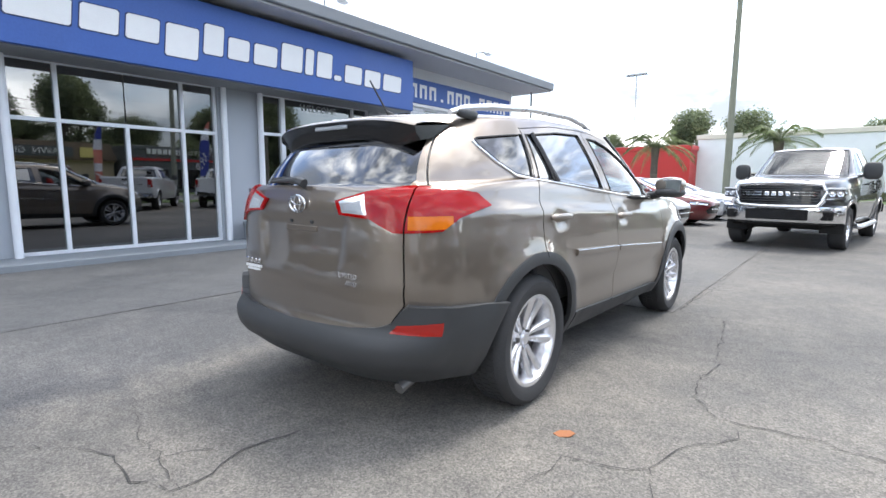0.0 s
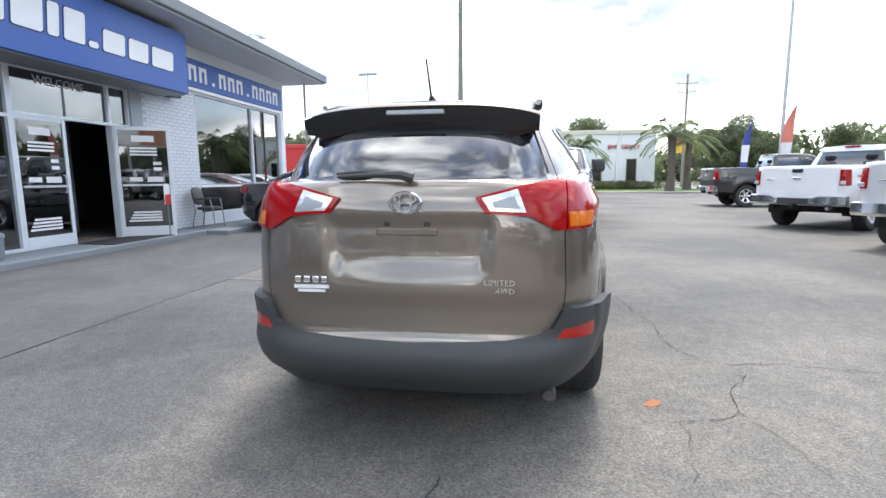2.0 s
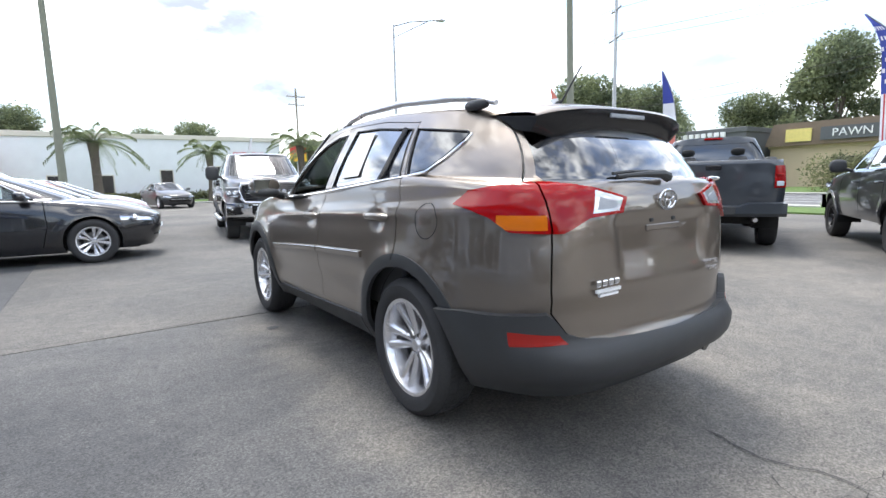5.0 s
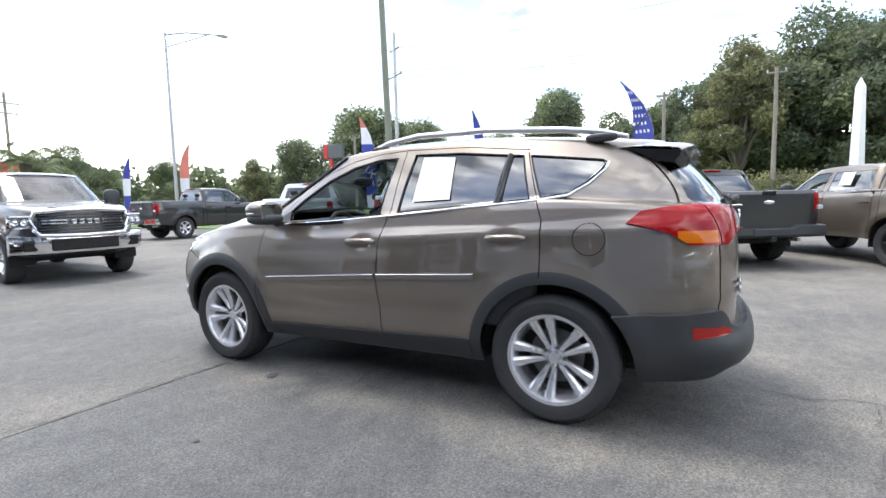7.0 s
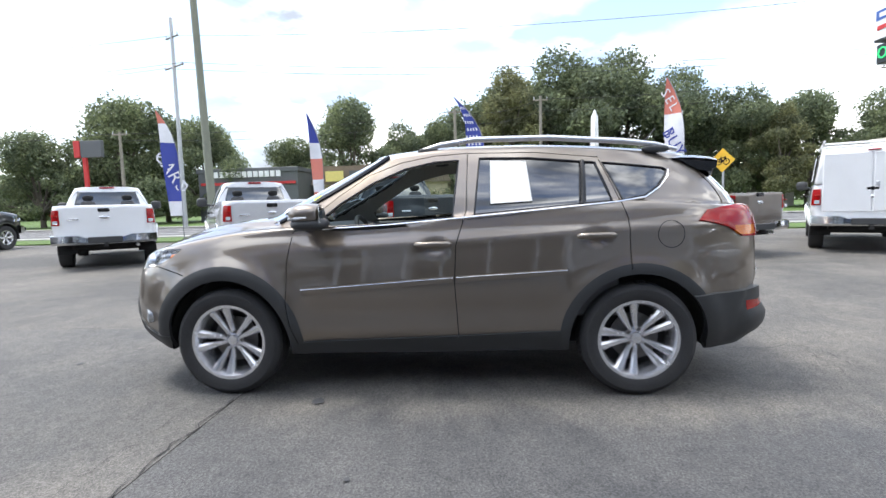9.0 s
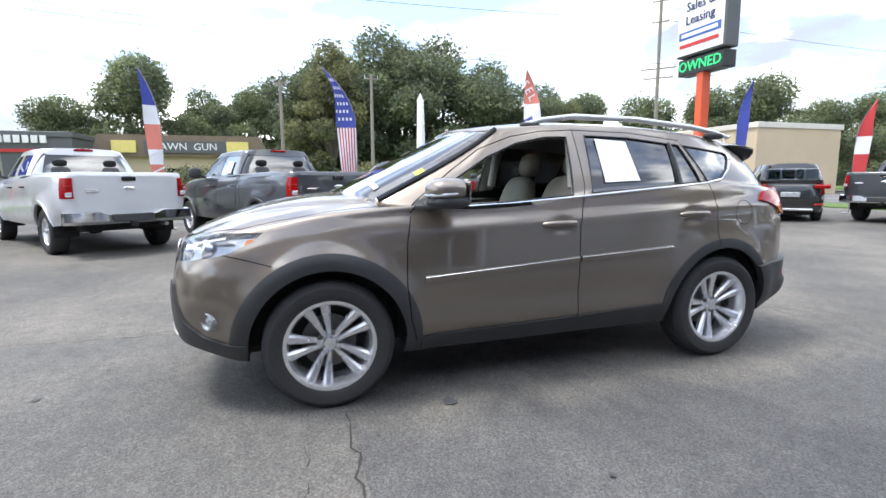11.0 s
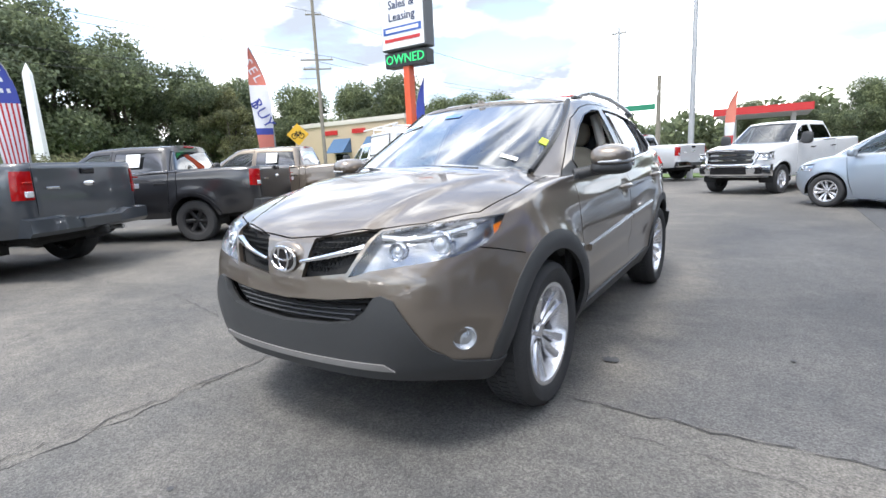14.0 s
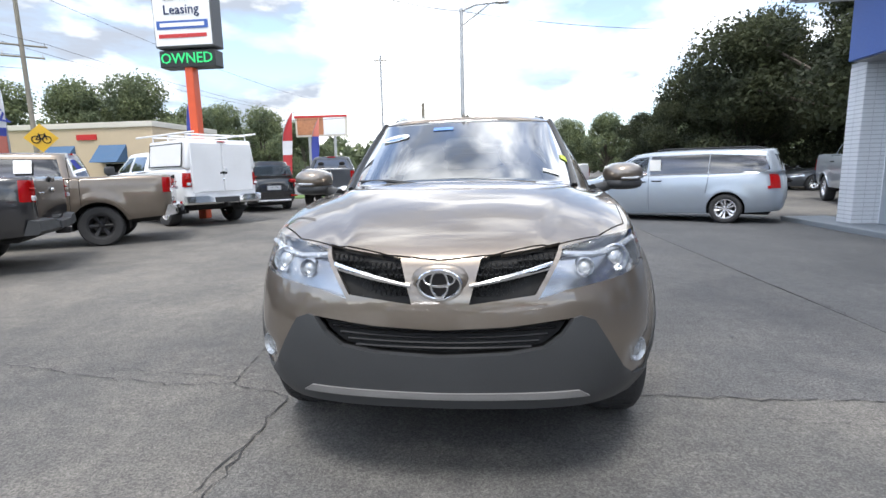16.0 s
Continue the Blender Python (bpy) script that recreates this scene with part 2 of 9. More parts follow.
def plate(bm, outline, depth, m):
    """A flat outline (x, y pairs) with thickness along its own z, placed by m."""
    vs = [bm.verts.new(m @ Vector((x, y, 0))) for x, y in outline]
    f = bm.faces.new(vs)
    r = bmesh.ops.extrude_face_region(bm, geom=[f])
    up = m.to_3x3() @ Vector((0, 0, depth))
    bmesh.ops.translate(bm, vec=up, verts=[g for g in r["geom"] if isinstance(g, bmesh.types.BMVert)])
    return bm


def turned(bm, profile, segments, m, close=False):
    """A profile of (radius, height) pairs turned round its own z, placed by m."""
    rings = []
    for r, h in profile:
        rings.append([bm.verts.new(m @ Vector((r * math.cos(2 * math.pi * k / segments), r * math.sin(2 * math.pi * k / segments), h))) for k in range(segments)])
    pairs = list(zip(rings, rings[1:])) + ([(rings[-1], rings[0])] if close else [])
    for a, b in pairs:
        for k in range(segments):
            bm.faces.new((a[k], a[(k + 1) % segments], b[(k + 1) % segments], b[k]))
    return bm


def lettering(name, text, size, material, parent, m, depth=0.004, label="", spacing=1.0, shear=0.0, align="CENTER"):
    cu = bpy.data.curves.new(name, "FONT")
    cu.body, cu.size, cu.extrude, cu.align_x, cu.align_y = text, size, depth / 2, align, "CENTER"
    cu.space_character, cu.shear = spacing, shear
    cu.resolution_u = 2
    tmp = bpy.data.objects.new("tmp", cu)
    scene.collection.objects.link(tmp)
    me = bpy.data.meshes.new_from_object(tmp.evaluated_get(bpy.context.evaluated_depsgraph_get()))
    bpy.data.objects.remove(tmp)
    me.transform(m)
    me.materials.clear()
    me.materials.append(material)
    ob = new(name, me)
    ob.parent = parent
    if label:
        ob["label"] = label
    return ob


def pchip(pts):
    pts = sorted(pts)
    px, py = np.array([p[0] for p in pts], float), np.array([p[1] for p in pts], float)
    h = np.diff(px)
    d = np.diff(py) / h
    s = np.zeros(len(px))
    if len(px) > 2:
        same = d[:-1] * d[1:] > 0
        s[1:-1] = np.where(same, 2 * d[:-1] * d[1:] / np.where(same, d[:-1] + d[1:], 1), 0)
    s[0], s[-1] = d[0], d[-1]

    def f(x):
        x = np.clip(np.asarray(x, float), px[0], px[-1])
        i = np.clip(np.searchsorted(px, x) - 1, 0, len(h) - 1)
        t = (x - px[i]) / h[i]
        return py[i] * (1 + 2 * t) * (1 - t) ** 2 + s[i] * h[i] * t * (1 - t) ** 2 + py[i + 1] * t * t * (3 - 2 * t) + s[i + 1] * h[i] * t * t * (t - 1)

    return f


# ---------------- coachwork ----------------
# A vehicle's skin is lofted from level outlines (rounded at nose and tail): flanks up to the shoulder, then bonnet and
# ledge, glasshouse and roof. Panels, glass and lamps are then cut out of the left half of it and mirrored.
SIDE, ENDS, TOP = "side", "ends", "top"


class Skin:
    def __init__(self, s, step):
        self.s = s
        k = np.linspace(0, 1, 1500)
        th = radians(90) * (3 * k**2 - 2 * k**3)
        th = np.concatenate([-th[::-1], th[1:]])[::-1]

        def ring(t, n):
            nn = np.where(t > 0, n[0], n[1])
            c, si = np.abs(np.cos(t)), np.abs(np.sin(t))
            c = np.where(c < 1e-9, 0, c)
            return c ** (2 / nn), np.sign(t) * si ** (2 / nn)

        yF, yR, sh, zb = pchip(s["nose"]), pchip(s["tail"]), pchip(s["shoulder"]), pchip(s["bottom"])
        wl = pchip(s["flank"])
        yc = s["mid"]
        C, S = ring(th, s["n_low"])
        X, Y = C * s["half_width"], yc + np.where(S > 0, S * (float(yF(0.85)) - yc), S * (yc - float(yR(0.85))))
        arc = np.concatenate([[0], np.cumsum(np.hypot(np.diff(X), np.diff(Y)))])
        nc = max(24, int(arc[-1] / step))
        tt = np.interp(np.linspace(0, arc[-1], nc + 1), arc, th)
        tt[0], tt[-1] = radians(90), -radians(90)
        self.tt = tt

        def lower(z, w):
            C, S = ring(tt, s["n_low"])
            bow = np.where(S > 0, -s.get("nose_bow", 0.0), s.get("tail_bow", 0.0)) * C**2 * np.abs(S) ** 4
            return C * w, yc + np.where(S > 0, S * (yF(z) - yc), S * (yc - yR(z))) + bow

        z = np.full(len(tt), 0.9)
        for _ in range(6):
            x, y = lower(z, wl(1.0))
            z = sh(y)
        zs = z
        rows, kinds = [], []
        nl, nh, ng, nr = (max(4, int(round(v / step))) for v in (0.8, s.get("ledge_len", 0.9), 0.62, 0.6))
        for v in np.linspace(0, 1, nl + 1):
            zz = zb(y) + (zs - zb(y)) * v
            xx, yy = lower(zz, wl(v))
            for cy, cz, r0, amp, sd in s.get("flares", ()):
                r = np.hypot(yy - cy, zz - cz)
                xx = xx + np.where(xx > 0.55 * s["half_width"], amp * np.exp(-(((r - r0) / sd) ** 2)), 0)
            rows.append((xx, yy, zz))
            kinds.append(0)
        C, S = ring(tt, s["n_glass"])
        gx = C * s["glass_w"]
        gy = yc + np.where(S > 0, S * (s["glass_front"] - yc), S * (yc - s["glass_rear"]))
        gz = pchip(s["glass_base"])(gy) + s.get("base_crown", 0.02) * (1 - (gx / s["glass_w"]) ** 2)
        x0, y0, z0 = rows[-1]
        for t in np.linspace(0, 1, nh + 1)[1:]:
            e = t ** s.get("ledge_ease", 0.8)
            span = np.hypot(gx - x0, gy - y0)
            rows.append((x0 + (gx - x0) * t, y0 + (gy - y0) * t, z0 + (gz - z0) * e + s.get("ledge_bump", 0.03) * span * 4 * t * (1 - t)))
            kinds.append(1)
        C, S = ring(tt, s["n_roof"])
        rx = C * s["roof_w"]
        ry = yc + np.where(S > 0, S * (s["roof_front"] - yc), S * (yc - s["roof_rear"]))
        crown = s.get("roof_crown", 0.04)
        rzf = pchip(s["roof"])
        rz = rzf(ry) + crown * (1 - (rx / s["roof_w"]) ** 2)
        bow = s.get("glass_bow", 0.02)
        for t in np.linspace(0, 1, ng + 1)[1:]:
            k = 1 + bow * 4 * t * (1 - t)
            rows.append(((gx + (rx - gx) * t) * k, yc + (gy + (ry - gy) * t - yc) * (1 + bow * 0.6 * 4 * t * (1 - t)), gz + (rz - gz) * t))
            kinds.append(2)
        for t in np.linspace(0, 1, nr + 1)[1:]:
            xx = rx * (1 - t)
            rows.append((xx, ry, rzf(ry) + crown * (1 - (xx / s["roof_w"]) ** 2) + s.get("roof_edge", 0.03) * math.sin(min(1, t * 4) * math.pi / 2)))
            kinds.append(3)
        bm = bmesh.new()
        self.kind = bm.faces.layers.int.new("kind")
        self.col = bm.faces.layers.int.new("col")
        grid = []
        for (xx, yy, zz), kk in zip(rows, kinds):
            xx, yy, zz = np.array(xx), np.array(yy), np.array(zz)
            if "shape" in s:
                xx, yy, zz = s["shape"](xx, yy, zz, kk)
            xx[0] = xx[-1] = 0
            grid.append([bm.verts.new((-a, b, c)) for a, b, c in zip(xx, yy, zz)])
        for j in range(len(grid) - 1):
            for i in range(nc):
                q = [grid[j][i], grid[j][i + 1], grid[j + 1][i + 1], grid[j + 1][i]]
                f = bm.faces.new(q)
                f[self.kind], f[self.col] = kinds[j + 1], i
        bmesh.ops.remove_doubles(bm, verts=bm.verts[:], dist=0.0008)
        bmesh.ops.dissolve_degenerate(bm, edges=bm.edges[:], dist=0.0005)
        bm.normal_update()
        self.bm = bm
        vs = bm.verts[:]
        self.kd = KDTree(len(vs))
        self.normals = []
        for i, v in enumerate(vs):
            n = v.normal.copy()
            if abs(v.co.x) < 1e-4:
                n.x = 0
                n.normalize()
            self.normals.append(n)
            self.kd.insert(v.co, i)
        self.kd.balance()

    def normal(self, co):
        n, w = Vector((0, 0, 0)), 0
        for c, i, d in self.kd.find_n(co, 4):
            n += self.normals[i] / (d + 0.002)
        return n.normalized()

    # projections: 2-D place of a point, and the plane through two 2-D points
    def flat(self, proj, c):
        if proj == SIDE:
            return c.y, c.z
        if proj == ENDS:
            return c.x, c.z
        if proj == TOP:
            return c.x, c.y
        d = c - Vector(proj)
        rho = math.hypot(d.x, d.y) + 1e-9
        return math.atan2(d.y, d.x) % (2 * math.pi), d.z / rho

    def plane(self, proj, p, q):
        (a, b), (c, d) = p, q
        if proj == SIDE:
            return Vector((0, a, b)), Vector((0, -(d - b), c - a)).normalized()
        if proj == ENDS:
            return Vector((a, 0, b)), Vector((-(d - b), 0, c - a)).normalized()
        if proj == TOP:
            return Vector((a, b, 0)), Vector((-(d - b), c - a, 0)).normalized()
        o = Vector(proj)
        u, v = Vector((math.cos(a), math.sin(a), b)), Vector((math.cos(c), math.sin(c), d))
        return o, u.cross(v).normalized()

    def cut(self, poly, proj, where, closed=True):
        bm = self.bm
        segs = list(zip(poly, poly[1:] + poly[:1])) if closed else list(zip(poly, poly[1:]))
        lo = [min(p[i] for p in poly) - 0.12 for i in (0, 1)]
        hi = [max(p[i] for p in poly) + 0.12 for i in (0, 1)]
        cand = set()
        for f in bm.faces:
            c = f.calc_center_median()
            a, b = self.flat(proj, c)
            if lo[0] <= a <= hi[0] and lo[1] <= b <= hi[1] and where(f, c):
                cand.add(f)
        for p, q in segs:
            pv, qv = Vector(p), Vector(q)
            L = (qv - pv).length
            if L < 1e-6:
                continue
            near = []
            for f in cand:
                if not f.is_valid:
                    continue
                pts = [Vector(self.flat(proj, v.co)) for v in f.verts]
                c = sum(pts, Vector((0, 0))) / len(pts)
                r = max((x - c).length for x in pts)
                t = max(0, min(1, (c - pv).dot(qv - pv) / L**2))
                if (c - pv.lerp(qv, t)).length <= r * 1.02:
                    near.append(f)
            if not near:
                continue
            co, no = self.plane(proj, p, q)
            es = {e for f in near for e in f.edges}
            vs = {v for f in near for v in f.verts}
            res = bmesh.ops.bisect_plane(bm, geom=near + list(es) + list(vs), dist=0.0004, plane_co=co, plane_no=no)
            cand |= {g for g in res["geom"] if isinstance(g, bmesh.types.BMFace)}

    def inside(self, poly, proj, where):
        P = [Vector(p) for p in poly]
        out = []
        for f in self.bm.faces:
            c = f.calc_center_median()
            if not where(f, c):
                continue
            x, y = self.flat(proj, c)
            hit = False
            for p, q in zip(P, P[1:] + P[:1]):
                if (p.y > y) != (q.y > y) and x < (q.x - p.x) * (y - p.y) / (q.y - p.y) + p.x:
                    hit = not hit
            if hit:
                out.append(f)
        return out

    def region(self, poly, proj, where):
        self.cut(poly, proj, where)
        return self.inside(poly, proj, where)

    def seam(self, line, proj, where, width=0.006):
        """An open joint along a line: its faces, to be left out."""
        pts = [Vector(p) for p in line]
        pts[0] = pts[0] + (pts[0] - pts[1]).normalized() * width * 1.5
        pts[-1] = pts[-1] + (pts[-1] - pts[-2]).normalized() * width * 1.5
        left, right = [], []
        for i, p in enumerate(pts):
            d = (pts[min(i + 1, len(pts) - 1)] - pts[max(i - 1, 0)]).normalized()
            n = Vector((-d.y, d.x)) * width / 2
            left.append(tuple(p + n))
            right.append(tuple(p - n))
        return self.region(left + right[::-1], proj, where)

    def take(self, name, faces, material, parent, offset=0.0, skirt=0.012, sides="both", label="", smooth_rim=False):
        """Makes parts out of faces of the left half. sides: both (two mirrored parts), one (joined across the middle), left, right."""
        faces = [f for f in faces if f.is_valid]
        if not faces:
            return []
        vmap, cos, nos = {}, [], []
        for f in faces:
            for v in f.verts:
                if v not in vmap:
                    n = self.normal(v.co)
                    vmap[v] = len(cos)
                    cos.append(v.co + n * offset)
                    nos.append(n)
        polys = [[vmap[v] for v in f.verts] for f in faces]
        loops = [[nos[i] for i in p] for p in polys]
        count = {}
        for p in polys:
            for a, b in zip(p, p[1:] + p[:1]):
                count[(a, b)] = count.get((a, b), 0) + 1
        if skirt:
            low = {}
            for (a, b) in list(count):
                if (b, a) in count or (abs(cos[a].x) < 1e-4 and abs(cos[b].x) < 1e-4):
                    continue
                for i in (a, b):
                    if i not in low:
                        low[i] = len(cos)
                        cos.append(cos[i] - nos[i] * skirt)
                        nos.append(nos[i])
                polys.append([b, a, low[a], low[b]])
                fn = (cos[a] - cos[b]).cross(cos[low[a]] - cos[a])
                fn = fn.normalized() if fn.length > 1e-9 else nos[a]
                loops.append([fn] * 4)
        made = []
        jobs = {"both": [(1,), (-1,)], "one": [(1, -1)], "left": [(1,)], "right": [(-1,)]}[sides]
        for job in jobs:
            vs, fs, ls = [], [], []
            for sgn in job:
                base, remap = len(vs), {}
                for i, c in enumerate(cos):
                    if len(job) == 2 and sgn == -1 and abs(c.x) < 1e-4 and i < len(nos):
                        remap[i] = i
                    else:
                        remap[i] = len(vs)
                        vs.append((c.x * sgn, c.y, c.z))
                for p, l in zip(polys, loops):
                    p2 = [remap[i] for i in p]
                    l2 = [(n.x * sgn, n.y, n.z) for n in l]
                    fs.append(p2 if sgn == 1 else p2[::-1])
                    ls.extend(l2 if sgn == 1 else l2[::-1])
            me = bpy.data.meshes.new(name)
            me.from_pydata(vs, [], fs)
            me.polygons.foreach_set("use_smooth", [True] * len(fs))
            if len(me.loops) == len(ls):
                me.normals_split_custom_set(ls)
            me.materials.append(material)
            ob = new(name, me)
            ob.parent = parent
            if label:
                ob["label"] = label
            made.append(ob)
        return made


def housing_wall(skin, name, faces, material, parent, depth, sgn):
    """The wall round a sunken lamp, from the skin inwards."""
    own = {f for f in faces if f.is_valid}
    b = bmesh.new()
    seen = {}

    def at(v, k):
        if (v, k) not in seen:
            c = v.co - skin.normal(v.co) * (depth if k else 0.002)
            seen[(v, k)] = b.verts.new((c.x * sgn, c.y, c.z))
        return seen[(v, k)]

    for f in own:
        for e in f.edges:
            if sum(g in own for g in e.link_faces) == 1:
                p, q = e.verts
                b.faces.new((at(p, 0), at(q, 0), at(q, 1), at(p, 1)))
    return part(name, b, material, parent, smooth=True)


def arc_points(cy, cz, r, a0, a1, n):
    return [(cy + r * math.cos(radians(a0 + (a1 - a0) * i / n)), cz + r * math.sin(radians(a0 + (a1 - a0) * i / n))) for i in range(n + 1)]


def wheel(parent, x, y, r, width, rim_r, spokes, material, outer, split=True, dish=0.03, name="wheel", tread=True, seg=56):
    """A wheel with tyre, rim, spokes, hub and nuts; outer is -1 or 1, the side that faces out."""
    hub = new(name)
    hub.parent = parent
    hub.matrix_local = Matrix.Translation((x, y, r)) @ Matrix.Rotation(radians(90 * outer), 4, "Y")
    I = Matrix.Identity(4)
    w = width / 2
    bm = bmesh.new()
    turned(bm, [(rim_r - 0.005, -w * 0.75), (rim_r + 0.02, -w * 0.92), (r - 0.035, -w), (r - 0.008, -w * 0.82), (r, -w * 0.6), (r, w * 0.6), (r - 0.008, w * 0.82), (r - 0.035, w), (rim_r + 0.045, w * 1.0), (rim_r + 0.012, w * 0.9), (rim_r - 0.005, w * 0.75)], seg, I)
    tyre = part("tyre", bm, M_RUBBER, hub, smooth=True)
    if tread:
        # tread blocks
        bm = bmesh.new()
        for k in range(64):
            for side in (-1, 0, 1):
                a = 2 * math.pi * (k + 0.5 * (side == 0)) / 64
                vs = box(bm, r - 0.006, r + 0.0035, -r * math.pi / 64 * 0.72, r * math.pi / 64 * 0.72, side * w * 0.42 - w * 0.17, side * w * 0.42 + w * 0.17)
                bmesh.ops.rotate(bm, cent=(0, 0, 0), matrix=Matrix.Rotation(a, 3, "Z"), verts=vs)
        part("tread", bm, M_RUBBER, tyre)
    bm = bmesh.new()
    turned(bm, [(rim_r - 0.03, -w * 0.7), (rim_r, -w * 0.8), (rim_r + 0.004, w * 0.78), (rim_r + 0.008, w * 0.86), (rim_r - 0.012, w * 0.84), (rim_r - 0.028, w * 0.55), (rim_r - 0.04, -w * 0.6)], seg, I, close=True)
    rim = part("rim", bm, material, hub, smooth=True)
    # brake disc and dark well behind the spokes
    bm = bmesh.new()
    turned(bm, [(0.001, -w * 0.1), (rim_r * 0.62, -w * 0.1), (rim_r * 0.62, -w * 0.2), (0.001, -w * 0.2)], 40, I)
    part("brake_disc", bm, M_STEELDARK, hub, smooth=True)
    bm = bmesh.new()
    turned(bm, [(0.001, -w * 0.45), (rim_r - 0.02, -w * 0.45), (rim_r - 0.02, -w * 0.55), (0.001, -w * 0.55)], 40, I)
    part("wheel_well_plate", bm, M_UNDER, hub)
    z_in, z_out = w * 0.62 - dish, w * 0.8
    for k in range(spokes):
        bm = bmesh.new()
        a = 2 * math.pi * k / spokes + math.pi / 2
        arms = ((-1, 1) if split else (0,))
        for sgn in arms:
            r0, r1 = 0.05, rim_r - 0.006
            rings = []
            for i, t in enumerate((0, 0.25, 0.5, 0.75, 1.0)):
                rr = r0 + (r1 - r0) * t
                off = sgn * (0.016 + (0.165 * math.pi / spokes * 1.5) * rim_r * t**1.05)
                hw = (0.0145 + 0.0195 * t) if split else (0.03 + 0.012 * t)
                zz = z_in + (z_out - z_in) * (t**1.4) * 0.92
                th = 0.036
                rings.append([Vector((rr, off - hw, zz - th)), Vector((rr, off - hw * 0.9, zz - 0.012)), Vector((rr, off - hw * 0.45, zz)), Vector((rr, off + hw * 0.45, zz)), Vector((rr, off + hw * 0.9, zz - 0.012)), Vector((rr, off + hw, zz - th))])
            vr = [[bm.verts.new(v) for v in ring] for ring in rings]
            for p, q in zip(vr, vr[1:]):
                for j in range(6):
                    bm.faces.new((p[j], p[(j + 1) % 6], q[(j + 1) % 6], q[j]))
            bm.faces.new(vr[0])
            bm.faces.new(vr[-1][::-1])
        bmesh.ops.rotate(bm, cent=(0, 0, 0), matrix=Matrix.Rotation(a, 3, "Z"), verts=bm.verts[:])
        part("spoke", bm, material, rim)
    bm = bmesh.new()
    turned(bm, [(0.074, z_in - 0.034), (0.07, z_in - 0.016), (0.05, z_in - 0.014), (0.038, z_in - 0.008), (0.031, z_in + 0.007), (0.001, z_in + 0.009)], 32, I)
    part("hub_cap", bm, material, rim, smooth=True)
    for k in range(5):
        a = 2 * math.pi * (k + 0.5) / 5 + math.pi / 2
        bm = rodded((0.058 * math.cos(a), 0.058 * math.sin(a), z_in - 0.02), (0.058 * math.cos(a), 0.058 * math.sin(a), z_in - 0.002), 0.0125, 0.011, 8)
        part("wheel_nut", bm, M_STEELDARK if material is not M_DARKALLOY else M_TRIM, rim)
    return hub


# ---------------- the bronze SUV ----------------
def fast(fn):
    return lambda f, c: fn(c)


def nearest_group(skin, pool, seed):
    """The faces of pool joined to the one nearest to seed."""
    pool = {f for f in pool if f.is_valid}
    seed = Vector(seed)
    if not pool:
        return []
    first = min(pool, key=lambda f: (f.calc_center_median() - seed).length_squared)
    got, todo = {first}, [first]
    while todo:
        f = todo.pop()
        for e in f.edges:
            for g in e.link_faces:
                if g in pool and g not in got:
                    got.add(g)
                    todo.append(g)
    return list(got)


def emblem(parent, m, w, h, name="emblem", backing=False):
    """Three interlocking chrome ovals."""
    bm = bmesh.new()
    for (cx, cy, rx, ry, tr) in ((0, 0, w / 2, h / 2, 0.007), (0, 0.004, w * 0.2, h * 0.46, 0.005), (0, h * 0.2, w * 0.36, h * 0.25, 0.005)):
        ring = []
        for k in range(40):
            a = 2 * math.pi * k / 40
            d = Vector((math.cos(a), math.sin(a), 0))
            c = Vector((cx + rx * math.cos(a), cy + ry * math.sin(a), 0))
            ring.append([bm.verts.new(m @ (c + d * tr * math.cos(b) + Vector((0, 0, tr * 0.8 * math.sin(b) + 0.004)))) for b in (0, 1.05, 2.1, 3.14, 4.2, 5.25)])
        for k in range(40):
            a, b = ring[k], ring[(k + 1) % 40]
            for j in range(6):
                bm.faces.new((a[j], a[(j + 1) % 6], b[(j + 1) % 6], b[j]))
    ob = part(name, bm, M_CHROME, parent, "chrome oval emblem", smooth=True)
    if backing:
        oval = [(w * 0.49 * math.cos(2 * math.pi * k / 32), h * 0.49 * math.sin(2 * math.pi * k / 32)) for k in range(32)]
        part("emblem_ground", plate(bmesh.new(), oval, 0.003, m), M_TRIM, ob, "black ground of the emblem")
    return ob


def blob(center, size, p=2.6, su=24, sv=14, m=None):
    """A rounded pillow shape."""
    bm = bmesh.new()

    def sp(v, e):
        return math.copysign(abs(v) ** e, v)

    rows = []
    for j in range(sv + 1):
        b = -math.pi / 2 + math.pi * j / sv
        rows.append([bm.verts.new((center[0] + size[0] / 2 * sp(math.cos(b), 2 / p) * sp(math.cos(2 * math.pi * i / su), 2 / p), center[1] + size[1] / 2 * sp(math.cos(b), 2 / p) * sp(math.sin(2 * math.pi * i / su), 2 / p), center[2] + size[2] / 2 * sp(math.sin(b), 2 / p))) for i in range(su)])
    for a, b in zip(rows, rows[1:]):
        for i in range(su):
            bm.faces.new((a[i], a[(i + 1) % su], b[(i + 1) % su], b[i]))
    bmesh.ops.remove_doubles(bm, verts=bm.verts[:], dist=0.0005)
    if m is not None:
        bmesh.ops.transform(bm, matrix=m, verts=bm.verts[:])
    return bm


AX_F, AX_R, AX_Z = 1.37, -1.305, 0.355
def ease(a, b, v):
    t = np.clip((v - a) / (b - a), 0, 1)
    return t * t * (3 - 2 * t)


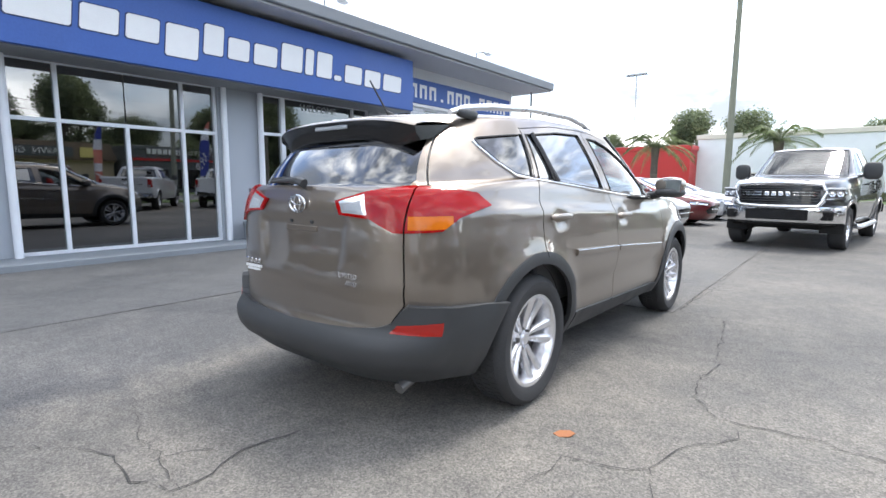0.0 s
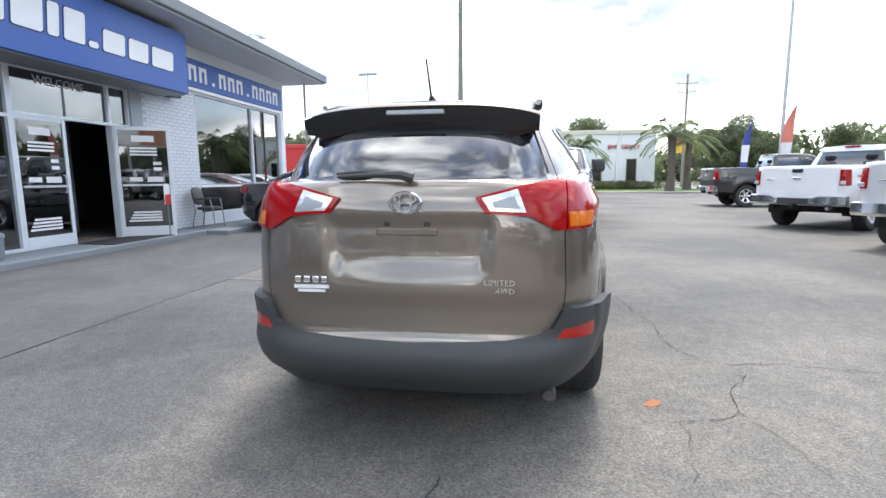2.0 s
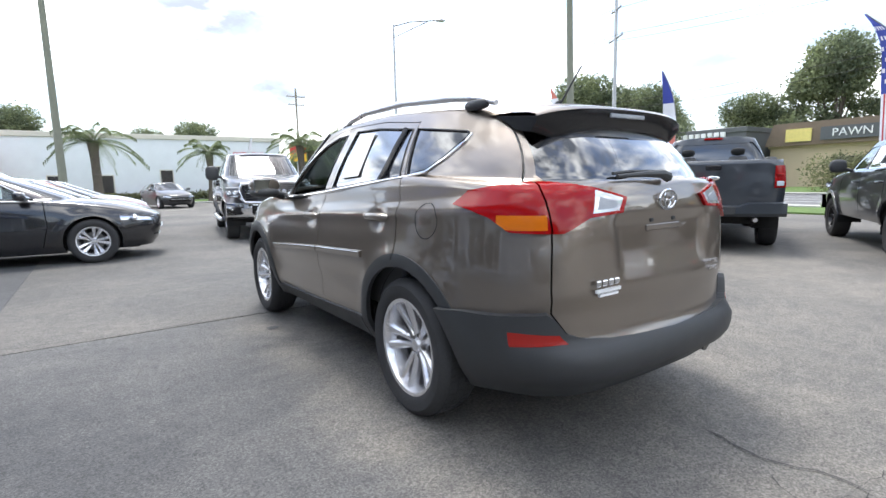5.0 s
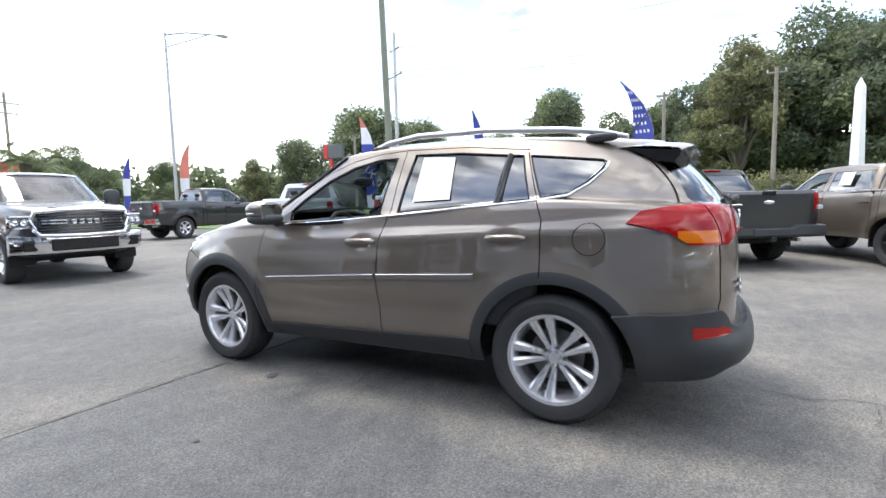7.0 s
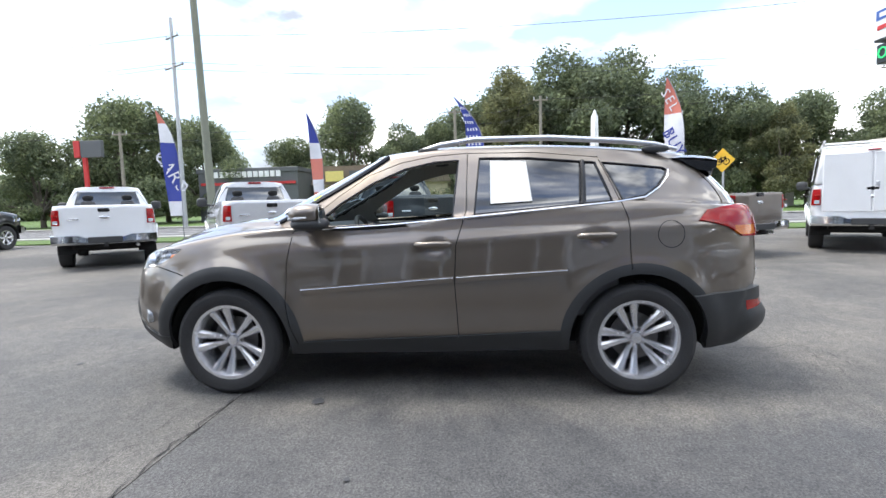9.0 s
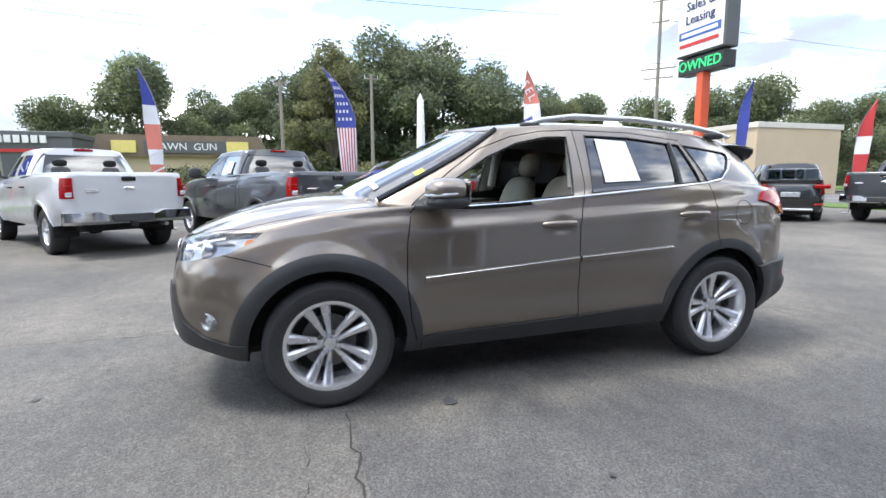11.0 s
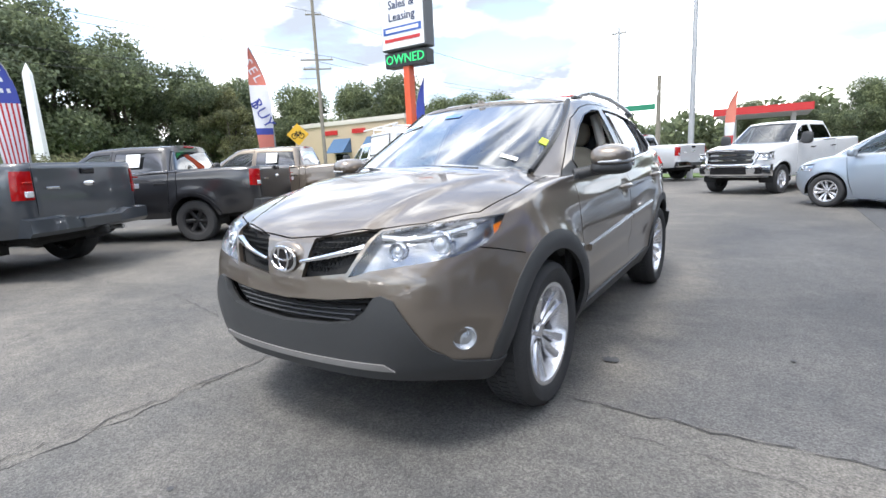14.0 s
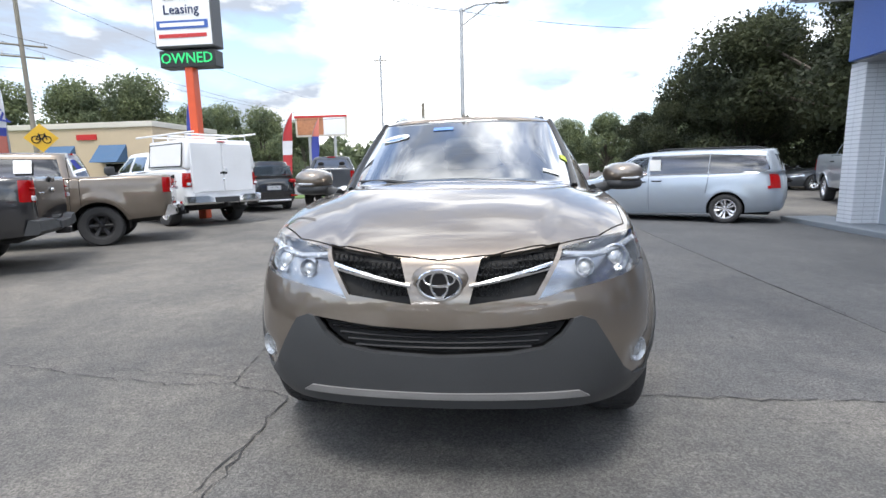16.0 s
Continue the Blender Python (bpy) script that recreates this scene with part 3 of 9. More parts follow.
def suv_shape(x, y, z, kind):
    """Creases and hollows: plate recess, tucked tailgate, bonnet bulge, door hollow and shoulder line."""
    if kind <= 1:
        back = np.where(y < -1.95, 1.0, 0.0)
        half = 0.315 + 0.12 * (z - 0.8)
        rec = (1 - ease(half - 0.012, half + 0.024, x)) * ease(0.745, 0.9, z) * (1 - ease(1.02, 1.045, z))
        y = y + back * 0.026 * rec
        y = y + back * 0.016 * (1 - ease(0.66, 0.73, z)) * ease(0.5, 0.56, z)
        y = y - back * 0.03 * (1 - ease(0.475, 0.525, z)) * ease(0.34, 0.41, z)
        ys = np.clip(y, -1.95, 1.0)
        y = y - np.where(y > 1.6, 0.035, 0.0) * np.exp(-(((x - 0.765) / 0.07) ** 4) - ((z - 0.515) / 0.062) ** 4)
        side = ease(0.6, 0.75, x)
        mid = ease(-1.0, -0.7, y) * (1 - ease(0.75, 0.95, y))
        x = x - side * mid * (0.017 * np.exp(-(((z - 0.56) / 0.07) ** 2)) - 0.012 * np.exp(-(((z - 0.42) / 0.045) ** 2)))
        for hy, hz in ((-0.035, 0.975), (-1.045, 1.01)):
            x = x - side * 0.026 * np.exp(-(((y - hy) / 0.065) ** 4) - ((z - hz) / 0.034) ** 2)
        line = 1.0 - 0.04 * ys
        run = ease(-2.0, -1.7, y) * (1 - ease(0.6, 0.95, y))
        x = x + side * run * (0.009 * np.exp(-(((z - line) / 0.03) ** 2)) - 0.008 * np.exp(-(((z - line - 0.065) / 0.035) ** 2)))
    if kind == 1:
        edge = 0.63 - 0.24 * ease(1.1, 2.15, y)
        z = z + 0.014 * (1 - ease(edge - 0.035, edge + 0.035, x)) * ease(1.0, 1.2, y) * (1 - ease(2.05, 2.2, y))
    return x, y, z


SUV = dict(
    shape=suv_shape,
    half_width=0.9, mid=0.1, n_low=(6.2, 5.6), nose_bow=0.115, tail_bow=0.04,
    nose=[(0.2, 2.1), (0.3, 2.18), (0.42, 2.232), (0.6, 2.24), (0.75, 2.226), (0.85, 2.2), (0.95, 2.158)],
    tail=[(0.25, -2.02), (0.33, -2.14), (0.45, -2.205), (0.6, -2.2), (0.8, -2.19), (1.0, -2.185), (1.1, -2.17), (1.2, -2.13)],
    flank=[(0, 0.80), (0.13, 0.855), (0.32, 0.893), (0.48, 0.9), (0.66, 0.895), (0.8, 0.881), (0.9, 0.863), (1, 0.832)],
    bottom=[(2.3, 0.375), (2.05, 0.36), (1.8, 0.3), (1.0, 0.27), (-1.0, 0.29), (-1.7, 0.3), (-2.3, 0.31)],
    shoulder=[(2.3, 0.895), (2.1, 0.925), (1.9, 0.965), (1.5, 1.035), (1.1, 1.07), (0.7, 1.085), (-0.2, 1.14), (-0.86, 1.19), (-1.2, 1.212), (-1.6, 1.2), (-1.9, 1.175), (-2.3, 1.15)],
    glass_w=0.822, glass_front=1.27, glass_rear=-2.13, n_glass=(3.4, 3.9),
    glass_base=[(1.3, 1.15), (0.9, 1.1), (0.6, 1.1), (-0.2, 1.155), (-0.86, 1.205), (-1.2, 1.228), (-1.6, 1.21), (-2.2, 1.165)],
    roof_w=0.59, roof_front=0.42, roof_rear=-1.8, n_roof=(5.0, 5.0), roof_crown=0.035, roof_edge=0.018,
    roof=[(0.45, 1.545), (0.2, 1.58), (-0.2, 1.607), (-0.6, 1.606), (-1.0, 1.587), (-1.4, 1.553), (-1.9, 1.495)],
    flares=[(AX_F, AX_Z, 0.47, 0.03, 0.075), (AX_R, AX_Z, 0.46, 0.022, 0.07)], ledge_ease=0.78, ledge_bump=0.035, glass_bow=0.025)


def build_suv():
    car = thing("suv", "bronze-grey metallic five-door SUV with black cladding, parked on asphalt", "car")
    sk = Skin(SUV, 0.027)
    bm, kd = sk.bm, sk.kind
    whole = BVHTree.FromBMesh(bm)

    def flank_x(y, z):
        """How far out the left flank stands at y, z."""
        hit = whole.ray_cast(Vector((-2, y, z)), Vector((1, 0, 0)))[0]
        return hit.x if hit else -0.8

    low = lambda f, c: f[kd] == 0
    flank = lambda f, c: f[kd] <= 1 and c.x < -0.5 and -1.9 < c.y < 2.05
    glassy = lambda f, c: f[kd] == 2 and c.x < -0.42
    tailw = lambda f, c: c.y < -1.62 and f[kd] <= 1
    frontw = lambda f, c: c.y > 1.55 and f[kd] <= 1
    used = set()

    def claim(fs):
        fs = [f for f in fs if f.is_valid and f not in used]
        used.update(fs)
        return fs

    # --- all cuts first
    r_in, r_out = 0.428, 0.497
    wheels = []
    arch_in, arch_out = [], []
    for cy, ro in ((AX_F, r_out + 0.02), (AX_R, r_out - 0.005)):
        arch_in.append(arc_points(cy, AX_Z, r_in, -30, 210, 30))
        arch_out.append(arc_points(cy, AX_Z, ro, -20, 200, 30))
    for poly in arch_in + arch_out:
        sk.cut(poly, SIDE, flank)
    sill = [(0.97, 0.1), (0.97, 0.355), (-0.13, 0.395), (-0.93, 0.43), (-0.93, 0.1)]
    sk.cut(sill, SIDE, flank)
    front_clad = [(0.02, 0.568), (-0.25, 0.582), (-0.375, 0.603), (-0.44, 0.65), (-0.48, 0.707), (-0.507, 0.714), (-0.555, 0.696), (-0.612, 0.605), (-0.672, 0.5), (-0.725, 0.44), (-0.8, 0.405), (-0.99, 0.385), (-0.99, 0.1), (0.02, 0.1)]
    sk.cut(front_clad, ENDS, frontw)
    low_grille = [(0.02, 0.667), (-0.25, 0.68), (-0.48, 0.707), (-0.44, 0.65), (-0.375, 0.603), (-0.25, 0.582), (0.02, 0.568)]
    sk.cut(low_grille, ENDS, frontw)
    grille = [(-0.15, 0.922), (-0.3, 0.942), (-0.445, 0.962), (-0.345, 0.792), (-0.105, 0.76)]
    sk.cut(grille, ENDS, frontw)
    skid = [(0.02, 0.41), (-0.54, 0.412), (-0.5, 0.438), (0.02, 0.433)]
    sk.cut(skid, ENDS, frontw)
    rear_clad = [(0.02, 0.51), (-0.2, 0.517), (-0.42, 0.534), (-0.545, 0.557), (-0.605, 0.585), (-0.64, 0.645), (-0.665, 0.668), (-0.83, 0.648), (-1.0, 0.62), (-1.0, 0.1), (0.02, 0.1)]
    sk.cut(rear_clad, ENDS, tailw)
    plate_r = [(0.02, 1.035), (-0.345, 1.035), (-0.31, 0.785), (0.02, 0.775)]
    sk.cut(plate_r, ENDS, tailw)
    refl = [(-0.757, 0.588), (-0.628, 0.58), (-0.6, 0.532), (-0.752, 0.522)]
    sk.cut(refl, ENDS, tailw)
    # lamps, seen from inside the corner
    CT, CH = (-0.3, -1.5, 1.08), (-0.3, 1.4, 0.9)
    tl3 = [(-0.828, -1.68, 1.097), (-0.785, -1.745, 1.16), (-0.716, -1.907, 1.174), (-0.625, -2.0, 1.18), (-0.445, -2.127, 1.158), (-0.283, -2.16, 1.118), (-0.324, -2.172, 1.058), (-0.503, -2.155, 1.042), (-0.61, -2.12, 0.985), (-0.767, -1.977, 0.987), (-0.8, -1.89, 1.045), (-0.816, -1.79, 1.075)]
    hl3 = [(-0.82, 1.7, 0.99), (-0.78, 1.84, 0.988), (-0.63, 1.97, 0.976), (-0.452, 2.09, 0.95), (-0.35, 2.14, 0.786), (-0.455, 2.15, 0.81), (-0.585, 2.12, 0.828), (-0.73, 2.04, 0.846), (-0.8, 1.95, 0.865), (-0.839, 1.89, 0.886), (-0.838, 1.78, 0.935)]
    tl = [sk.flat(CT, Vector(p)) for p in tl3]
    hl = [sk.flat(CH, Vector(p)) for p in hl3]
    tlw = lambda f, c: c.y < -1.5 and c.x < -0.2 and f[kd] <= 1
    hlw = lambda f, c: c.y > 1.45 and c.x < -0.3 and f[kd] <= 1
    sk.cut(tl, CT, tlw)
    sk.cut(hl, CH, hlw)
    amber_r = [sk.flat(CT, Vector(p)) for p in ((-0.785, -1.92, 1.056), (-0.665, -2.09, 1.056), (-0.665, -2.09, 0.998), (-0.785, -1.92, 0.998))]
    white_r = [sk.flat(CT, Vector(p)) for p in ((-0.312, -2.17, 1.115), (-0.45, -2.13, 1.148), (-0.488, -2.16, 1.058), (-0.345, -2.178, 1.066))]
    amber_f = [sk.flat(CH, Vector(p)) for p in ((-0.84, 1.6, 0.985), (-0.81, 1.79, 0.952), (-0.83, 1.82, 0.85), (-0.9, 1.5, 0.85))]
    sk.cut(amber_r, CT, tlw)
    sk.cut(white_r, CT, tlw)
    sk.cut(amber_f, CH, hlw)
    white_in = [sk.flat(CT, Vector(p)) for p in ((-0.352, -2.17, 1.1), (-0.437, -2.14, 1.122), (-0.462, -2.16, 1.072), (-0.362, -2.178, 1.078))]
    sk.cut(white_in, CT, tlw)
    # side glass
    w_front = [(0.68, 1.108), (0.3, 1.122), (-0.15, 1.156), (-0.19, 1.528), (-0.03, 1.523), (0.17, 1.482), (0.38, 1.395), (0.6, 1.262), (0.7, 1.185)]
    w_rear = [(-0.29, 1.17), (-0.955, 1.217), (-0.985, 1.497), (-0.66, 1.53), (-0.33, 1.54)]
    w_fix = [(-0.99, 1.221), (-1.16, 1.234), (-1.08, 1.488), (-1.012, 1.494)]
    w_qtr = [(-1.225, 1.238), (-1.37, 1.262), (-1.46, 1.32), (-1.53, 1.395), (-1.545, 1.425), (-1.52, 1.44), (-1.3, 1.466), (-1.125, 1.485)]
    sail = [(0.9, 1.085), (0.69, 1.102), (0.71, 1.19), (0.86, 1.13)]
    for poly in (w_front, w_rear, w_fix, w_qtr):
        sk.cut(poly, SIDE, glassy)
    upper = lambda f, c: f[kd] in (1, 2) and c.x < -0.45
    sk.cut(sail, SIDE, upper)
    r_glass = [(0.02, 1.172), (-0.3, 1.174), (-0.57, 1.185), (-0.585, 1.22), (-0.52, 1.42), (-0.48, 1.47), (0.02, 1.47)]
    rgw = lambda f, c: f[kd] == 2 and c.y < -1.55
    sk.cut(r_glass, ENDS, rgw)
    fuel = arc_points(-1.5, 1.025, 0.083, 0, 345, 23)
    # joints
    anyside = lambda f, c: c.x < -0.42 and -2.0 < c.y < 2.05
    gaps = []
    gaps += sk.seam([(0.9, 1.075), (0.935, 0.9), (0.945, 0.64), (0.925, 0.48), (0.89, 0.36)], SIDE, anyside)
    gaps += sk.seam([(-0.25, 1.578), (-0.24, 1.2), (-0.17, 0.98), (-0.158, 0.74), (-0.175, 0.39)], SIDE, anyside)
    gaps += sk.seam([(-1.1, 1.522), (-1.205, 1.235), (-1.245, 1.12), (-1.25, 0.82)], SIDE, anyside)
    gaps += sk.seam([(0.902, 1.078), (0.85, 1.135), (0.62, 1.31), (0.42, 1.445), (0.2, 1.525), (-0.02, 1.564), (-0.25, 1.576), (-0.7, 1.566), (-1.1, 1.522)], SIDE, anyside)
    gaps += sk.seam([(1.95, 0.885), (1.8, 0.852), (1.66, 0.815)], SIDE, flank)
    gaps += sk.seam([(0.02, 2.175), (-0.2, 2.15), (-0.41, 2.088), (-0.6, 1.985), (-0.74, 1.8), (-0.775, 1.5), (-0.752, 1.2), (-0.72, 1.0)], TOP, lambda f, c: f[kd] == 1 and c.y > 0.9)
    gaps += sk.seam([(-0.645, 1.19), (-0.645, 1.0), (-0.655, 0.75), (-0.648, 0.66), (-0.6, 0.585)], ENDS, tailw)
    gaps += sk.seam([(-0.635, 1.17), (-0.585, 1.3), (-0.52, 1.47)], ENDS, rgw)

    # --- pick the pieces
    holes = []
    for poly in arch_in:
        holes += sk.inside(poly, SIDE, flank)
    used.update(holes)
    used.update(f for f in gaps if f.is_valid)
    holes_all = set(holes)
    wins = {}
    for nm, poly in (("front", w_front), ("rear", w_rear), ("fixed", w_fix), ("quarter", w_qtr)):
        wins[nm] = claim(sk.inside(poly, SIDE, glassy))
    rg = claim(sk.inside(r_glass, ENDS, rgw))
    screen = claim([f for f in bm.faces if f[kd] == 2 and f.calc_center_median().y > 0.3 and abs(f.normal.x) < 0.62 and f.normal.y > 0.3])
    split = {f for f in gaps if f.is_valid}
    tl_faces = [f for f in sk.inside(tl, CT, tlw) if f not in split]
    am = set(sk.inside(amber_r, CT, tlw)) & set(tl_faces)
    wh = set(sk.inside(white_r, CT, tlw)) & set(tl_faces)
    wi = set(sk.inside(white_in, CT, tlw)) & wh
    hl_faces = sk.inside(hl, CH, hlw)
    amf = set(sk.inside(amber_f, CH, hlw)) & set(hl_faces)
    claim(tl_faces)
    claim(hl_faces)
    gr = claim(sk.inside(grille, ENDS, frontw))
    lg = claim(sk.inside(low_grille, ENDS, frontw))
    skd = claim(sk.inside(skid, ENDS, frontw))
    fc = claim(sk.inside(front_clad, ENDS, frontw))
    rf = claim(sk.inside(refl, ENDS, tailw))
    rc = claim(sk.inside(rear_clad, ENDS, tailw))
    pr = claim(sk.inside(plate_r, ENDS, tailw))
    ring_parts = [claim(sk.inside(p, SIDE, flank)) for p in arch_out]
    sl = claim(sk.inside(sill, SIDE, flank))
    sailf = claim(sk.inside(sail, SIDE, upper))
    rest = [f for f in bm.faces if f not in used]
    roof_f = [f for f in rest if f[kd] == 3]

    def grab(seed, pool=None):
        return claim(nearest_group(sk, [f for f in (pool or rest) if f not in used], seed))

    hood = claim(sk.inside([(0.1, 2.175), (-0.2, 2.15), (-0.41, 2.088), (-0.6, 1.985), (-0.74, 1.8), (-0.775, 1.5), (-0.752, 1.2), (-0.72, 1.0), (0.1, 1.0)], TOP, lambda f, c: f[kd] == 1 and c.y > 0.9))
    door_f = claim(sk.inside([(0.902, 1.078), (0.935, 0.9), (0.945, 0.64), (0.925, 0.48), (0.89, 0.36), (-0.175, 0.39), (-0.158, 0.74), (-0.17, 0.98), (-0.24, 1.2), (-0.25, 1.576), (-0.02, 1.564), (0.2, 1.525), (0.42, 1.445), (0.62, 1.31), (0.85, 1.135)], SIDE, anyside))
    door_r = claim(sk.inside([(-0.25, 1.578), (-0.24, 1.2), (-0.17, 0.98), (-0.158, 0.74), (-0.175, 0.39), (-0.93, 0.42), (-1.25, 0.82), (-1.245, 1.12), (-1.205, 1.235), (-1.1, 1.522), (-0.7, 1.566)], SIDE, anyside))
    bumper_f = claim(sk.inside([(2.6, 1.1), (1.95, 0.885), (1.8, 0.852), (1.66, 0.815), (1.6, 0.2), (2.6, 0.1)], SIDE, lambda f, c: c.y > 1.55 and f[kd] <= 1))
    gate = claim(sk.inside([(0.1, 0.4), (-0.6, 0.4), (-0.6, 0.585), (-0.648, 0.66), (-0.655, 0.75), (-0.645, 1.0), (-0.635, 1.16), (-0.585, 1.3), (-0.52, 1.47), (0.1, 1.47)], ENDS, lambda f, c: c.y < -1.6 and f[kd] <= 2))
    shell_f = claim(rest)

    # --- make the parts
    sk.take("body_shell", shell_f, M_PAINT, car, 0, 0.014, "one")
    sk.take("bonnet", hood, M_PAINT, car, 0.001, 0.014, "one")
    fd = sk.take("front_door", door_f, M_PAINT, car, 0.001, 0.014, "both")
    rd = sk.take("rear_door", door_r, M_PAINT, car, 0.001, 0.014, "both")
    fb = sk.take("front_bumper", bumper_f, M_PAINT, car, 0.001, 0.02, "one")[0]
    tg = sk.take("tailgate", gate, M_PAINT, car, 0.002, 0.03, "one")
    tg = tg[0] if tg else car
    sk.take("number_plate_recess", pr, M_PAINT, tg, 0.002, 0.0, "one")
    sk.take("bumper_cladding", fc, M_PLASTIC, fb, 0.014, 0.03, "one", "black plastic bumper cladding")
    sk.take("skid_strip", skd, M_SKID, fb, 0.022, 0.02, "one", "dull silver skid strip")
    sk.take("lower_grille", lg, M_UNDER, fb, -0.045, 0.0, "one")
    sk.take("grille_back", gr, M_UNDER, fb, -0.03, 0.0, "both")
    sk.take("rear_bumper", rc, M_PLASTIC, car, 0.038, 0.06, "one", "black textured plastic rear bumper")
    sk.take("reflector", rf, M_DULLRED, car, 0.04, 0.03, "both", "red reflector")
    for rp in ring_parts:
        sk.take("arch_cladding", rp, M_PLASTIC, car, 0.008, 0.03, "both", "black plastic wheel arch cladding")
    sk.take("sill_cladding", sl, M_PLASTIC, car, 0.012, 0.03, "both", "black plastic sill")
    sk.take("mirror_sail", sailf, M_PLASTIC, car, 0.002, 0.012, "both")
    # glass, and black surrounds
    sk.take("front_door_window", wins["front"], M_CLEAR, fd[1] if len(fd) > 1 else car, -0.006, 0.0, "right", "clear side window")
    ws = sk.take("rear_door_window", wins["rear"], M_TINT, car, -0.006, 0.0, "both", "dark tinted side window")
    sk.take("fixed_window", wins["fixed"], M_TINT, car, -0.006, 0.0, "both")
    sk.take("quarter_window", wins["quarter"], M_TINT, car, -0.004, 0.0, "both", "dark tinted rear quarter window")
    sk.take("rear_window", rg, M_TINT, tg, -0.004, 0.0, "one", "dark tinted rear window")
    sk.take("windscreen", screen, M_WSHIELD, car, -0.003, 0.0, "one", "windscreen reflecting clouds")
    # seals along both sides of the windscreen
    cs = [f.calc_center_median() for f in screen]
    zs = np.linspace(min(c.z for c in cs) + 0.02, max(c.z for c in cs) - 0.02, 13)
    xe = [min(c.x for c in cs if abs(c.z - z) < 0.022) for z in zs]
    fitx = np.polyfit(zs, xe, 2)
    for sgn in (-1, 1):
        line = []
        for z in np.linspace(zs[0] - 0.015, zs[-1] + 0.015, 15):
            hit = whole.ray_cast(Vector((float(np.polyval(fitx, z)) - 0.006, 3, float(z))), Vector((0, -1, 0)))[0]
            if hit:
                line.append((-sgn * hit.x, hit.y, hit.z))
        part("windscreen_seal", tube(bmesh.new(), line, 0.019, 8), M_TRIM, car, smooth=True)
    # lamps
    for lamp, sgn in zip(sk.take("tail_lamp", [f for f in tl_faces if f not in am and f not in wh], M_RED, car, 0.016, 0.03, "both", "red tail lamp with clear and amber sections"), (1, -1)):
        sd = "left" if sgn == 1 else "right"
        sk.take("amber_lens", list(am), M_AMBER, lamp, 0.0155, 0.02, sd, "amber indicator lens")
        bezel = sk.take("clear_lens", list(wh), M_WHITELENS, lamp, 0.0165, 0.02, sd, "clear reversing lens in a bright bezel")[0]
        sk.take("reversing_lens", list(wi), M_GREYLENS, bezel, 0.0185, 0.004, sd, "grey reversing lens")
    for lamp, sgn in zip(sk.take("head_lamp", hl_faces, M_LENSCOVER, car, 0.003, 0.0, "both", "clear headlamp with projector and amber corner"), (1, -1)):
        sd = "left" if sgn == 1 else "right"
        sk.take("lamp_bowl", hl_faces, M_BOWL, lamp, -0.042, 0.0, sd, "silver reflector bowl")
        housing_wall(sk, "lamp_wall", hl_faces, M_BOWL, lamp, 0.05, sgn)
        sk.take("amber_lens", list(amf), M_AMBER, lamp, -0.008, 0.0, sd, "amber indicator")
        for (px, pz, r) in ((-0.69, 0.915, 0.05), (-0.545, 0.895, 0.034)):
            hit, no, _i, _d = whole.ray_cast(Vector((px, 3, pz)), Vector((0, -1, 0)))
            ax = (no * 0.5 + Vector((0, 1, 0))).normalized()
            c = hit - no * 0.052
            m = Matrix.Translation((c.x * sgn, c.y, c.z)) @ Vector((ax.x * sgn, ax.y, ax.z)).to_track_quat("Z", "Y").to_matrix().to_4x4()
            b = bmesh.new()
            turned(b, [(r * 1.15, -0.01), (r * 1.12, 0.03), (r, 0.036), (r * 0.88, 0.02), (r * 0.8, 0.004)], 28, m)
            ring = part("projector_ring", b, M_CHROME, lamp, smooth=True)
            b = bmesh.new()
            turned(b, [(r * 0.8, 0.004), (r * 0.72, 0.018), (r * 0.5, 0.03), (r * 0.25, 0.035), (r * 0.001, 0.036)], 28, m)
            part("projector_lens", b, M_FOG, ring, "clear projector lens", smooth=True)
        b = bmesh.new()
        tube(b, [(-0.45 * sgn, 2.085, 0.925), (-0.57 * sgn, 2.045, 0.915), (-0.67 * sgn, 1.98, 0.93), (-0.76 * sgn, 1.87, 0.955)], 0.012, 6)
        part("lamp_divider", b, M_FOG, lamp, smooth=True)
    pr_set = set(pr)
    # dark core and cabin lining
    b = bmesh.new()
    box(b, -0.62, 0.62, -2.08, 2.0, 0.27, 0.62, 0.05)
    box(b, -0.8, 0.8, -0.82, 0.88, 0.29, 0.5, 0.03)
    box(b, -0.72, 0.72, 0.95, 1.95, 0.55, 0.86, 0.08)
    box(b, -0.74, 0.74, -2.0, -1.0, 0.5, 0.8, 0.08)
    part("underbody", b, M_UNDER, car)
    inner = [f for f in bm.faces if f not in holes_all and f[kd] <= 1 and f not in lg and f not in gr and f not in hl_faces]
    sk.take("inner_panel", [f for f in inner if f not in pr_set], M_UNDER, car, -0.026, 0.0, "one")
    glassfaces = set(rg) | set(screen)
    for w in wins.values():
        glassfaces |= set(w)
    liner = [f for f in bm.faces if f[kd] >= 2 and f not in glassfaces]
    sk.take("headliner", liner, M_LINER, car, -0.022, 0.0, "one", "pale grey cabin lining")
    for cy in (AX_F, AX_R):
        for sgn in (-1, 1):
            b = bmesh.new()
            pts = arc_points(cy, AX_Z, r_in + 0.004, -8, 188, 26)
            ra = [b.verts.new((sgn * 0.82, p[0], p[1])) for p in pts]
            rb = [b.verts.new((sgn * 0.6, p[0], p[1])) for p in pts]
            for i in range(len(pts) - 1):
                b.faces.new((ra[i], ra[i + 1], rb[i + 1], rb[i]))
            b.faces.new(rb)
            part("wheel_arch_liner", b, M_UNDER, car)
